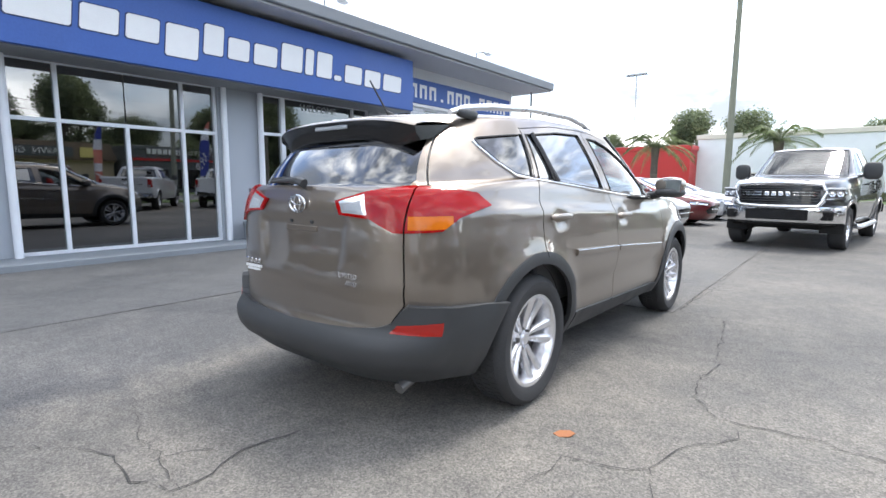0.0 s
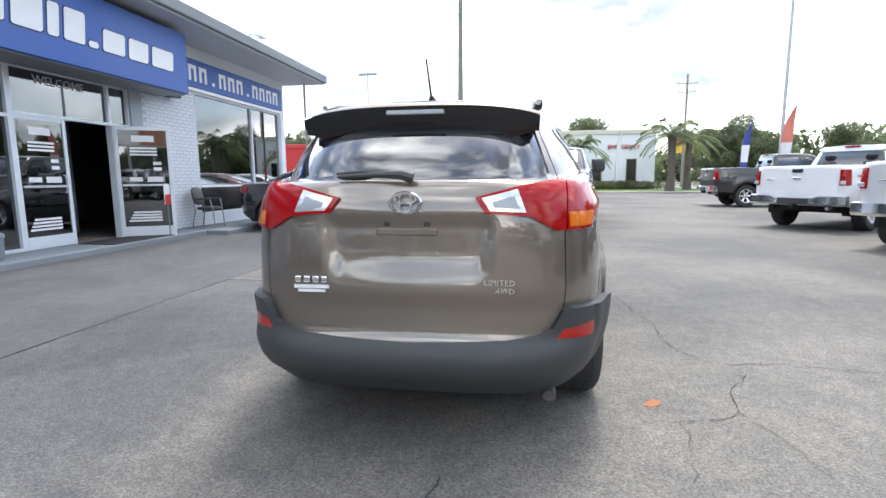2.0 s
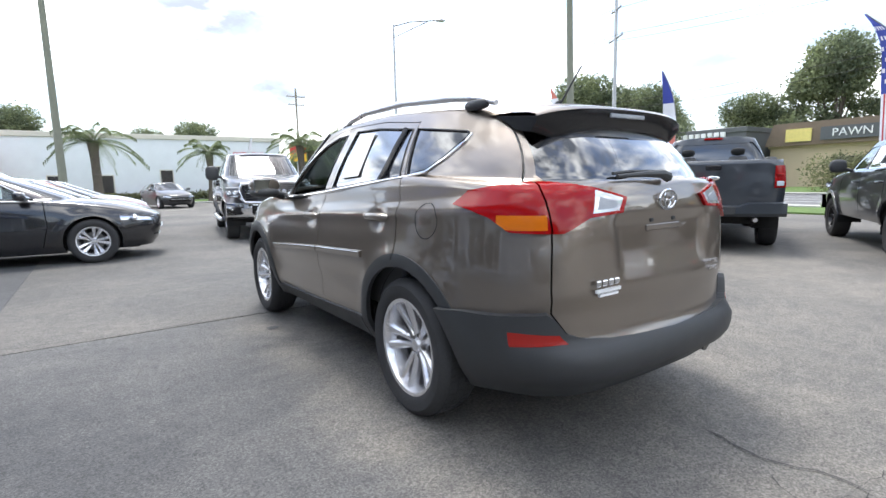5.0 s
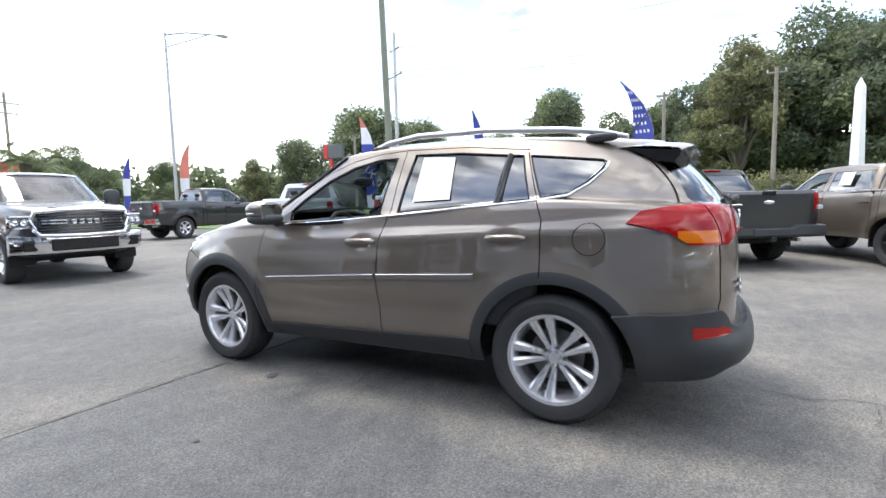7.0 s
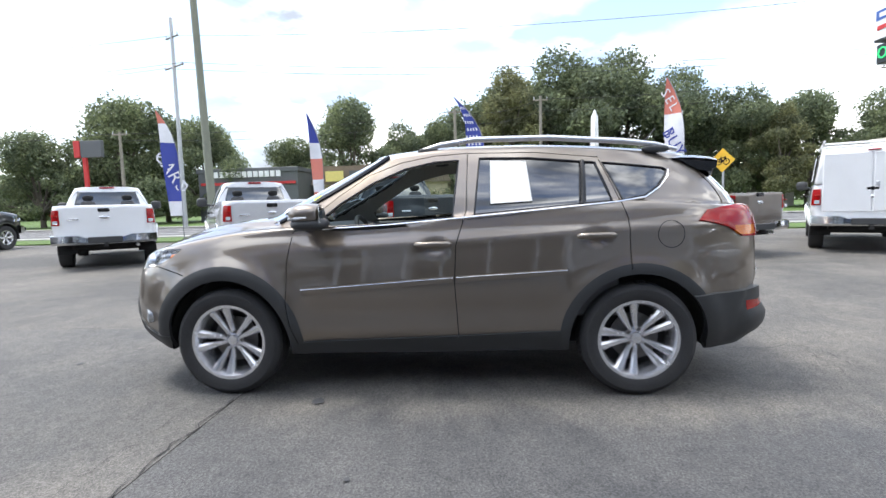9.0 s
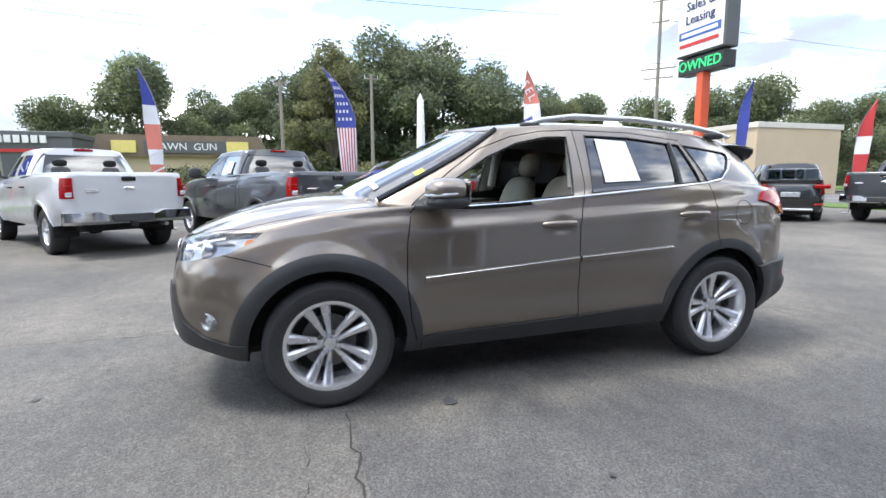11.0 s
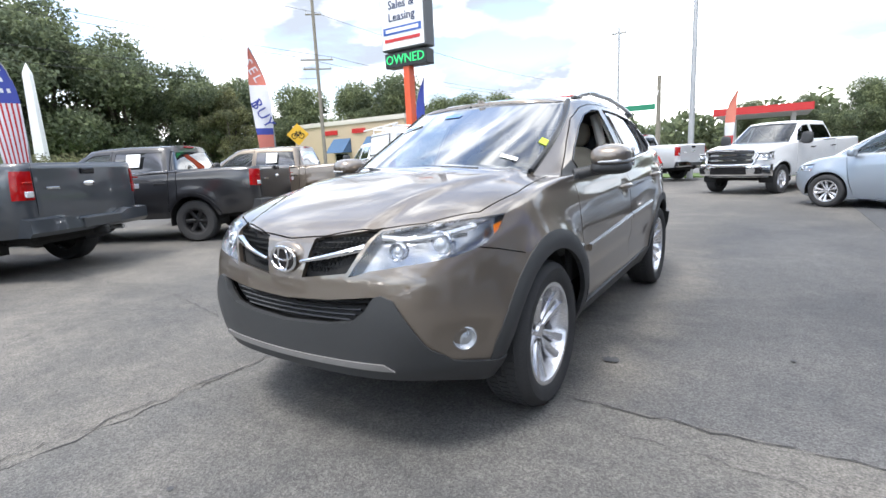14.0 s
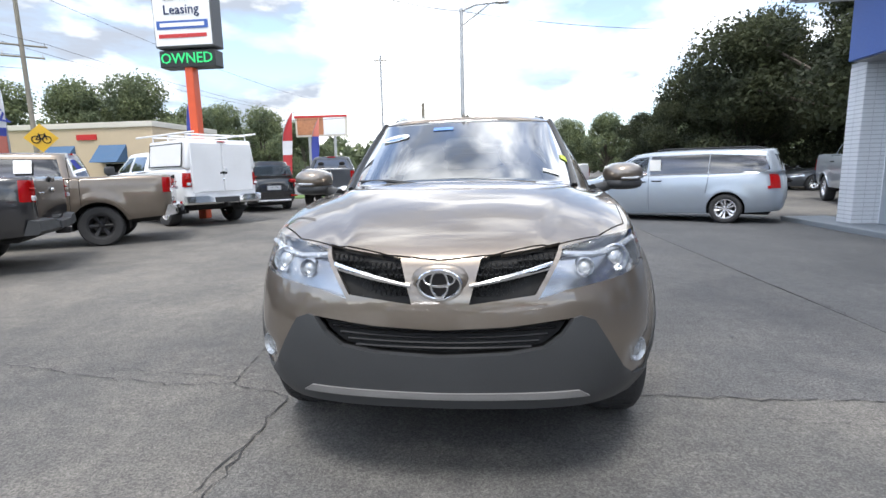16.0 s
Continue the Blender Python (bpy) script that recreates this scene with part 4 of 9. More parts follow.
    # wheels
    for cy in (AX_F, AX_R):
        for sgn in (-1, 1):
            wheel(car, sgn * 0.775, cy, 0.358, 0.235, 0.246, 5, M_ALLOY, sgn)

    # --- grilles
    for sgn in (-1, 1):
        b = bmesh.new()
        for r in range(7):
            for q in range(16):
                x, z = 0.125 + 0.0205 * q + (0.01 if r % 2 else 0), 0.77 + 0.025 * r
                zt, zb = 0.907 + 0.16 * (x - 0.13), 0.757 + 0.12 * (x - 0.1)
                xr = 0.44 - 0.47 * (0.95 - z)
                if not (zb + 0.01 < z < zt - 0.012 and x < xr - 0.012):
                    continue
                y = 2.22 - 0.36 * x * x - 0.18 * (z - 0.75)
                hexa = [(0.0105 * math.cos(a), 0.0125 * math.sin(a)) for a in (0, 1.047, 2.094, 3.1416, 4.189, 5.236)]
                inn = [(0.72 * u, 0.72 * v) for u, v in hexa]
                o = [b.verts.new((sgn * (x + u), y - 0.012, z + v)) for u, v in hexa]
                i2 = [b.verts.new((sgn * (x + u), y - 0.026, z + v)) for u, v in inn]
                for k in range(6):
                    b.faces.new((o[k], o[(k + 1) % 6], i2[(k + 1) % 6], i2[k]))
        part("grille_mesh", b, M_PLASTIC, fb, "black honeycomb grille mesh")
        b = bmesh.new()
        pts = []
        for t in np.linspace(0, 1, 9):
            x = 0.108 + 0.3 * t
            pts.append((sgn * x, 2.229 - 0.36 * x * x - 0.02 * t, 0.83 + 0.05 * t + 0.012 * t * t, 0.006 + 0.009 * t))
        rings = [[b.verts.new((v[0], v[1] + dy, v[2] + v[3] * dz)) for dy, dz in ((-0.024, 1.2), (0.0, 1.0), (0.006, 0.2), (0.004, -0.9), (-0.024, -1.2))] for v in pts]
        for p, q in zip(rings, rings[1:]):
            for k in range(5):
                b.faces.new((p[k], p[(k + 1) % 5], q[(k + 1) % 5], q[k]))
        b.faces.new(rings[0])
        b.faces.new(rings[-1][::-1])
        part("grille_bar", b, M_CHROME, fb, "chrome grille bar", smooth=True)
    for r in range(5):
        pts = [(x, 2.2 - 0.16 * x * x, 0.588 + 0.02 * r + 0.12 * x * x * (0.4 + r * 0.15)) for x in np.linspace(-0.45 + 0.03 * (4 - r), 0.45 - 0.03 * (4 - r), 13)]
        part("lower_grille_bar", tube(bmesh.new(), pts, 0.005, 5), M_TRIM, fb, smooth=True)
    b = blob((0, 2.189, 0.832), (0.22, 0.06, 0.15), 2.4)
    part("emblem_carrier", b, M_PAINT, fb, smooth=True)
    emblem(fb, Matrix.Translation((0, 2.222, 0.833)) @ Matrix.Rotation(radians(90), 4, "X") @ Matrix.Rotation(radians(180), 4, "Y"), 0.155, 0.106, backing=True)
    emblem(tg, Matrix.Translation((0, -2.18, 1.1)) @ Matrix.Rotation(radians(90), 4, "X"), 0.125, 0.083)
    for sgn in (-1, 1):
        spot = whole.ray_cast(Vector((-0.768, 3, 0.522)), Vector((0, -1, 0)))[0] or Vector((-0.77, 1.97, 0.522))
        m = Matrix.Translation((spot.x * -sgn * 0.99, spot.y + 0.02, spot.z)) @ Matrix.Rotation(radians(-90), 4, "X") @ Matrix.Rotation(radians(38 * sgn), 4, "Y") @ Matrix.Scale(0.88, 4)
        b = bmesh.new()
        turned(b, [(0.06, -0.03), (0.057, 0.006), (0.051, 0.01), (0.046, 0.004), (0.034, -0.004), (0.016, 0.002), (0.0005, 0.006)], 28, m)
        fl = part("fog_lamp", b, M_FOG, fb, "round fog lamp", smooth=True)
        b = bmesh.new()
        turned(b, [(0.05, 0.009), (0.036, 0.014), (0.001, 0.016)], 28, m)
        part("fog_lamp_glass", b, M_LENSCOVER, fl, smooth=True)

    # --- trim on the flanks
    for sgn, fdoor, rdoor in ((-1, fd[0], rd[0]), (1, fd[-1], rd[-1])):
        def strip(nm, y0, z0, y1, z1, parent):
            b = bmesh.new()
            n = 12
            prev = None
            for i in range(n + 1):
                t = i / n
                y, z = y0 + (y1 - y0) * t, z0 + (z1 - z0) * t
                x = flank_x(y, z) - 0.001
                ring = [b.verts.new((-sgn * (x + dx), y, z + dz)) for dx, dz in ((0.004, 0.02), (-0.016, 0.016), (-0.018, 0.0), (-0.014, -0.018), (0.004, -0.022))]
                if prev:
                    for j in range(5):
                        b.faces.new((prev[j], prev[(j + 1) % 5], ring[(j + 1) % 5], ring[j]))
                else:
                    b.faces.new(ring)
                prev = ring
            b.faces.new(prev[::-1])
            ob = part(nm, b, M_PAINT, parent, smooth=True)
            b = bmesh.new()
            tube(b, [(-sgn * (flank_x(y0 + (y1 - y0) * t, z0 + (z1 - z0) * t) - 0.018), y0 + (y1 - y0) * t, z0 + (z1 - z0) * t + 0.012) for t in (0, 0.2, 0.4, 0.6, 0.8, 1)], 0.0022, 6)
            part("chrome_line", b, M_CHROME, ob, smooth=True)
        strip("door_moulding", 0.84, 0.7, -0.148, 0.765, fdoor)
        strip("door_moulding", -0.168, 0.766, -0.86, 0.8, rdoor)
        for (y0, y1, z, par) in ((0.09, -0.14, 0.985, fdoor), (-0.93, -1.16, 1.02, rdoor)):
            xs = -flank_x(y0 + 0.03, z)
            b = bmesh.new()
            pts = [(sgn * (abs(xs) + dx), y0 + (y1 - y0) * t, z + dz) for t, dx, dz in ((0, -0.004, -0.002), (0.08, 0.012, 0.0), (0.3, 0.026, 0.004), (0.7, 0.026, 0.005), (0.92, 0.014, 0.002), (1, -0.004, 0))]
            tube(b, pts, [0.012, 0.019, 0.018, 0.018, 0.02, 0.012], 10)
            part("door_handle", b, M_PAINT, par, "body-coloured door handle", smooth=True)
        # bright line under the windows
        b = bmesh.new()
        line = [(0.7, 1.099), (0.3, 1.113), (-0.2, 1.149), (-0.9, 1.203), (-1.2, 1.227), (-1.37, 1.251), (-1.47, 1.312), (-1.545, 1.39), (-1.558, 1.425)]
        pts = []
        dense = []
        for (a, c), (d, e) in zip(line, line[1:]):
            for k in range(6):
                dense.append((a + (d - a) * k / 6, c + (e - c) * k / 6))
        dense.append(line[-1])
        for y, z in dense:
            pts.append((-sgn * (flank_x(y, z) - 0.003), y, z))
        tube(b, pts, 0.0075, 6)
        part("window_chrome_strip", b, M_CHROME, car, "bright chrome strip under the side windows", smooth=True)
        # black seals round the side windows and the thin divider before the fixed pane
        for poly in (w_front, w_rear, w_fix, w_qtr):
            b = bmesh.new()
            ring = []
            for (a, c), (d, e) in zip(poly, poly[1:] + poly[:1]):
                for k in range(4):
                    y, z = a + (d - a) * k / 4, c + (e - c) * k / 4
                    ring.append((-sgn * (flank_x(y, z) - 0.001), y, z))
            tube(b, ring + ring[:1], 0.006, 6)
            part("window_seal", b, M_TRIM, car, smooth=True)
        b = bmesh.new()
        tube(b, [(-sgn * flank_x(y, z), y, z) for y, z in ((-0.972, 1.215), (-0.985, 1.3), (-0.993, 1.4), (-0.999, 1.498))], 0.017, 8)
        part("window_divider", b, M_TRIM, car, smooth=True)
        # mirror
        m = Matrix.Translation((sgn * 1.0, 0.705, 1.17)) @ Matrix.Rotation(radians(-8 * sgn), 4, "Z")
        b = blob((-0.015 * sgn, 0.025, 0.03), (0.225, 0.25, 0.135), 2.4, 28, 16, m)
        for v in b.verts:
            if v.co.y < 0.66:
                v.co.y = 0.66 + (v.co.y - 0.66) * 0.15
        mir = part("door_mirror", b, M_PAINT, fdoor, "body-coloured door mirror with black base", smooth=True)
        b = blob((-0.015 * sgn, 0.02, -0.03), (0.22, 0.235, 0.08), 2.6, 28, 12, m)
        part("mirror_base", b, M_PLASTIC, mir, smooth=True)
        b = bmesh.new()
        tube(b, [m @ Vector((-0.07 * sgn, 0.146, 0.002)), m @ Vector((0.03 * sgn, 0.138, 0.004)), m @ Vector((0.083 * sgn, 0.085, 0.008)), m @ Vector((0.1 * sgn, 0.02, 0.012))], [0.005, 0.011, 0.011, 0.006], 8)
        part("mirror_indicator", b, M_FOG, mir, "clear indicator strip", smooth=True)
        b = bmesh.new()
        tube(b, [(sgn * 0.8, 0.8, 1.105), (sgn * 0.87, 0.76, 1.12), (sgn * 0.94, 0.72, 1.14)], [0.035, 0.032, 0.03], 10)
        part("mirror_arm", b, M_PLASTIC, mir, smooth=True)
        b = bmesh.new()
        vs = box(b, -0.1, 0.1, -0.056, -0.05, -0.025, 0.075, 0.002)
        bmesh.ops.transform(b, matrix=m, verts=b.verts[:])
        part("mirror_glass", b, M_CHROME, mir)
        # roof rail
        b = bmesh.new()
        rz = [(0.06, 1.612), (-0.06, 1.642), (-0.3, 1.672), (-0.8, 1.668), (-1.28, 1.63), (-1.5, 1.6), (-1.64, 1.562)]
        tube(b, [(sgn * (0.545 + 0.01 * math.sin(i)), y, z) for i, (y, z) in enumerate(rz)], [0.014, 0.019, 0.02, 0.02, 0.02, 0.018, 0.014], 10)
        rail = part("roof_rail", b, M_SILVER, car, "silver roof rail with black feet", smooth=True)
        for (y, z, l) in ((0.02, 1.602, 0.15), (-1.5, 1.568, 0.18)):
            b = blob((sgn * 0.547, y, z), (0.045, l, 0.05), 2.8, 20, 10)
            part("rail_foot", b, M_PLASTIC, rail, smooth=True)

    # fuel flap on the left flank
    b = bmesh.new()
    ring_o, ring_i = [], []
    for k in range(36):
        a = 2 * math.pi * k / 36
        for lst, rr in ((ring_o, 0.084), (ring_i, 0.0795)):
            y, z = -1.5 + rr * math.cos(a), 1.02 + rr * 1.02 * math.sin(a)
            best = sk.kd.find_n(Vector((-0.87, y, z)), 4)
            c = min(best, key=lambda q: (q[0].y - y) ** 2 + (q[0].z - z) ** 2)
            i = c[1]
            n = sk.normals[i]
            x = c[0].x - (n.y * (y - c[0].y) + n.z * (z - c[0].z)) / n.x
            lst.append(b.verts.new((x - 0.0015, y, z)))
    for k in range(36):
        b.faces.new((ring_o[k], ring_o[(k + 1) % 36], ring_i[(k + 1) % 36], ring_i[k]))
    part("fuel_flap", b, M_UNDER, car, "round fuel flap joint")

    # --- tail: spoiler, wiper, badges, exhaust
    b = bmesh.new()
    prof = [(-1.56, 1.53), (-1.68, 1.537), (-1.81, 1.534), (-1.91, 1.523), (-1.955, 1.513), (-1.965, 1.502)]
    xs = np.linspace(-0.545, 0.545, 29)
    rings, rings2 = [], []
    under = bmesh.new()
    for x in xs:
        u = abs(x) / 0.545
        drop, pull, crown = 0.03 * u**4, 0.06 * u**4, 0.014 * (1 - u * u)
        rings.append([b.verts.new((x, y + (pull if y < -1.75 else pull * 0.2), z - drop + crown)) for y, z in prof])
        low = 1.412 - 0.04 * math.exp(-(((u - 0.74) / 0.17) ** 2))
        rings2.append([under.verts.new((x * 0.998, y + pull, z)) for y, z in ((-1.963, 1.501 - drop + crown), (-1.958, 1.47 - drop), (-1.94, low + 0.02), (-1.925, low), (-1.84, low + 0.015), (-1.7, 1.5))])
    for p, q in zip(rings, rings[1:]):
        for j in range(5):
            b.faces.new((p[j], q[j], q[j + 1], p[j + 1]))
    sp = part("spoiler", b, M_PAINT, tg, "roof spoiler, body-coloured above and black beneath", smooth=True)
    for p, q in zip(rings2, rings2[1:]):
        for j in range(5):
            under.faces.new((p[j], p[j + 1], q[j + 1], q[j]))
    under.faces.new(rings2[0])
    under.faces.new(rings2[-1][::-1])
    part("spoiler_underside", under, M_TRIM, sp, smooth=True)
    b = bmesh.new()
    box(b, -0.13, 0.13, -1.968, -1.94, 1.478, 1.498, 0.004)
    part("high_brake_lamp", b, M_GREYLENS, sp, "grey high brake lamp strip")
    b = bmesh.new()
    tube(b, [(0.03, -2.16, 1.2), (-0.02, -2.165, 1.215), (-0.12, -2.15, 1.215), (-0.3, -2.135, 1.208)], [0.024, 0.02, 0.013, 0.008], 8)
    part("rear_wiper", b, M_PLASTIC, tg, "black rear wiper", smooth=True)
    b = bmesh.new()
    tube(b, [(-0.03, -2.155, 1.225), (-0.2, -2.13, 1.228), (-0.31, -2.118, 1.22)], 0.008, 6)
    part("wiper_blade", b, M_PLASTIC, tg, smooth=True)
    plain = Matrix.Rotation(radians(90), 4, "X")
    b = bmesh.new()
    box(b, -0.13, 0.13, -2.168, -2.15, 0.965, 0.993, 0.004)
    part("licence_holder_bar", b, M_PAINT, tg)
    for sx in (-0.085, 0.085):
        part("licence_lamp", boxed(sx - 0.014, sx + 0.014, -2.166, -2.15, 1.002, 1.022, 0.005), M_PLASTIC, tg)
    b = bmesh.new()
    for i, (w, s0) in enumerate(((0.028, -0.49), (0.03, -0.452), (0.03, -0.413), (0.028, -0.374))):
        box(b, s0, s0 + w, -2.196, -2.184, 0.763, 0.79, 0.005)
    part("model_badge", b, M_CHROME, tg, "chrome badge as plain blocks")
    b = bmesh.new()
    box(b, -0.492, -0.338, -2.195, -2.185, 0.738, 0.752)
    box(b, -0.475, -0.355, -2.195, -2.184, 0.722, 0.733)
    part("dealer_sticker", b, M_WHITE, tg, "white dealer sticker as plain bars")
    lettering("trim_badge", "LIMITED", 0.034, M_CHROME, tg, Matrix.Translation((0.385, -2.192, 0.778)) @ plain, 0.006, "chrome word badge", 1.05)
    lettering("trim_badge", "AWD", 0.032, M_CHROME, tg, Matrix.Translation((0.405, -2.191, 0.744)) @ plain, 0.006, "chrome word badge", 1.0, 0.25)
    b = bmesh.new()
    tube(b, [(0.6, -1.8, 0.3), (0.6, -1.98, 0.29), (0.6, -2.08, 0.26)], 0.028, 12)
    part("exhaust_pipe", b, M_STEELDARK, car, smooth=True)
    b = bmesh.new()
    tube(b, [(0.0, -1.49, 1.578), (0.0, -1.53, 1.61), (0.0, -1.55, 1.618)], [0.028, 0.016, 0.008], 8)
    tube(b, [(0.0, -1.545, 1.612), (0.0, -1.68, 1.775)], [0.006, 0.0045], 6)
    part("aerial", b, M_PLASTIC, car, "black roof aerial", smooth=True)

    # --- windscreen wipers, papers and stickers
    for (p, q, r) in (((-0.42, 1.24, 1.165), (-0.05, 1.2, 1.19), (0.28, 1.19, 1.19)), ((0.2, 1.26, 1.168), (0.4, 1.17, 1.19), (0.6, 1.05, 1.19))):
        b = bmesh.new()
        tube(b, [p, q, r], [0.012, 0.009, 0.006], 6)
        part("windscreen_wiper", b, M_PLASTIC, car, "black windscreen wiper", smooth=True)
    b = bmesh.new()
    box(b, -0.78, 0.78, 1.0, 1.22, 1.06, 1.1, 0.02)
    part("dashboard_top", b, M_CABIN, car)
    b = blob((0, 0.82, 0.97), (1.5, 0.5, 0.3), 3.2)
    part("dashboard", b, M_CABIN, car, "dark grey dashboard", smooth=True)
    # steering wheel
    b = bmesh.new()
    m = Matrix.Translation((-0.37, 0.5, 1.0)) @ Matrix.Rotation(radians(65), 4, "X")
    turned(b, [(0.18 + 0.016 * math.cos(a), 0.016 * math.sin(a)) for a in np.linspace(0, 2 * math.pi, 9)[:-1]], 36, m, close=True)
    stw = part("steering_wheel", b, M_CABIN, car, "dark steering wheel", smooth=True)
    b = blob((0, 0, 0), (0.2, 0.13, 0.06), 2.4, 20, 10, m)
    part("wheel_boss", b, M_CABIN, stw, smooth=True)
    b = bmesh.new()
    for a in (0, 180, 270):
        rod(b, m @ Vector((0.05 * math.cos(radians(a)), 0.05 * math.sin(radians(a)), 0)), m @ Vector((0.175 * math.cos(radians(a)), 0.175 * math.sin(radians(a)), 0)), 0.014, 0.012, 8)
    part("wheel_spokes", b, M_SILVER, stw)
    # seats
    for sx in (-0.37, 0.37):
        b = blob((sx, 0.0, 0.62), (0.5, 0.55, 0.22), 3.0)
        st = part("front_seat", b, M_BEIGE, car, "beige leather front seat", smooth=True)
        m = Matrix.Translation((sx, -0.3, 0.95)) @ Matrix.Rotation(radians(16), 4, "X")
        part("backrest", blob((0, 0, 0), (0.5, 0.17, 0.68), 3.2, 24, 16, m), M_BEIGE, st, smooth=True)
        part("headrest", blob((0, -0.03, 0.45), (0.27, 0.12, 0.2), 2.8, 20, 12, m), M_BEIGE, st, smooth=True)
    b = blob((0, -0.95, 0.62), (1.3, 0.5, 0.2), 3.4)
    st = part("rear_seat", b, M_BEIGE, car, "beige leather rear bench", smooth=True)
    m = Matrix.Translation((0, -1.2, 0.94)) @ Matrix.Rotation(radians(20), 4, "X")
    part("backrest", blob((0, 0, 0), (1.3, 0.16, 0.62), 3.6, 28, 14, m), M_BEIGE, st, smooth=True)
    for sx in (-0.42, 0.42):
        part("headrest", blob((sx, -0.01, 0.38), (0.26, 0.11, 0.15), 2.8, 18, 10, m), M_BEIGE, st, smooth=True)
    part("interior_mirror", blob((0.0, 0.62, 1.42), (0.24, 0.05, 0.075), 2.8, 20, 10), M_CABIN, car, smooth=True)
    # door inner cards
    for sgn in (-1, 1):
        b = bmesh.new()
        box(b, sgn * 0.795 - 0.02, sgn * 0.795 + 0.02, -1.2, 0.9, 0.5, 1.09, 0.015)
        part("door_card", b, M_CABIN, car)
        b = bmesh.new()
        tube(b, [(sgn * 0.68, -0.23, 1.2), (sgn * 0.6, -0.25, 1.5)], 0.035, 8)
        part("inner_pillar", b, M_LINER, car, smooth=True)
    # price sheet inside the rear door window, stickers on the windscreen
    b = bmesh.new()
    q = []
    for (y, z) in ((-0.395, 1.235), (-0.66, 1.245), (-0.635, 1.505), (-0.4, 1.52)):
        best = sk.kd.find_n(Vector((-0.72, y, z)), 12)
        c = min(best, key=lambda k: (k[0].y - y) ** 2 + (k[0].z - z) ** 2)
        n = sk.normals[c[1]]
        x = c[0].x - (n.y * (y - c[0].y) + n.z * (z - c[0].z)) / n.x
        q.append(Vector((x - 0.007, y, z)))
    va = [b.verts.new(p) for p in q]
    vb = [b.verts.new(p + Vector((0.0012, 0, 0))) for p in q]
    b.faces.new(va)
    b.faces.new(vb[::-1])
    for k in range(4):
        b.faces.new((va[k], va[(k + 1) % 4], vb[(k + 1) % 4], vb[k]))
    part("price_sheet", b, M_PAPER, rd[0], "white paper price sheet in the window")
    # stickers on the windscreen
    tree = whole

    def stick(name, x, z, w, h, mat, label, oval=False, words=""):
        hit, no, i, d = tree.ray_cast(Vector((-abs(x) if x else -0.001, 3, z)), Vector((0, -1, 0)))
        if hit is None:
            return
        hit.x, no.x = x, (no.x if x < 0 else -no.x)
        q = no.to_track_quat("Z", "Y").to_matrix().to_4x4()
        ax = Vector((-1, 0, 0)) - no * Vector((-1, 0, 0)).dot(no)
        ax.normalize()
        ay = no.cross(ax)
        m = Matrix.Translation(hit + no * 0.0015) @ Matrix((ax, ay, no)).transposed().to_4x4()
        b = bmesh.new()
        pts = [(w / 2 * math.cos(a), h / 2 * math.sin(a)) for a in np.linspace(0, 2 * math.pi, 29)[:-1]] if oval else [(-w / 2, -h / 2), (w / 2, -h / 2), (w / 2, h / 2), (-w / 2, h / 2)]
        plate(b, pts, 0.001, m)
        ob = part(name, b, mat, car, label)
        if words:
            lettering("sticker_words", words, h * 0.5, M_NAVYPRINT, ob, m @ Matrix.Translation((0, 0, 0.002)), 0.001)
        return m

    m1 = stick("year_sticker", 0.45, 1.455, 0.19, 0.1, M_WHITE, "white oval windscreen sticker", True, "2015")
    if m1:
        b = bmesh.new()
        plate(b, [(0.08 * math.cos(a), 0.042 * math.sin(a)) for a in np.linspace(math.pi * 1.08, math.pi * 1.92, 12)], 0.001, m1 @ Matrix.Translation((0, 0, 0.001)))
        part("sticker_band", b, M_BLUEPRINT, car)
    stick("windscreen_sticker", 0.14, 1.515, 0.13, 0.05, M_BLUEPRINT, "pale blue windscreen sticker")
    stick("windscreen_sticker", -0.62, 1.3, 0.055, 0.065, M_LIME, "lime green windscreen sticker")
    stick("windscreen_sticker", -0.52, 1.22, 0.1, 0.035, M_PAPER, "white windscreen label")
    return car, sk


suv, suv_skin = build_suv()
suv_skin.bm.free()


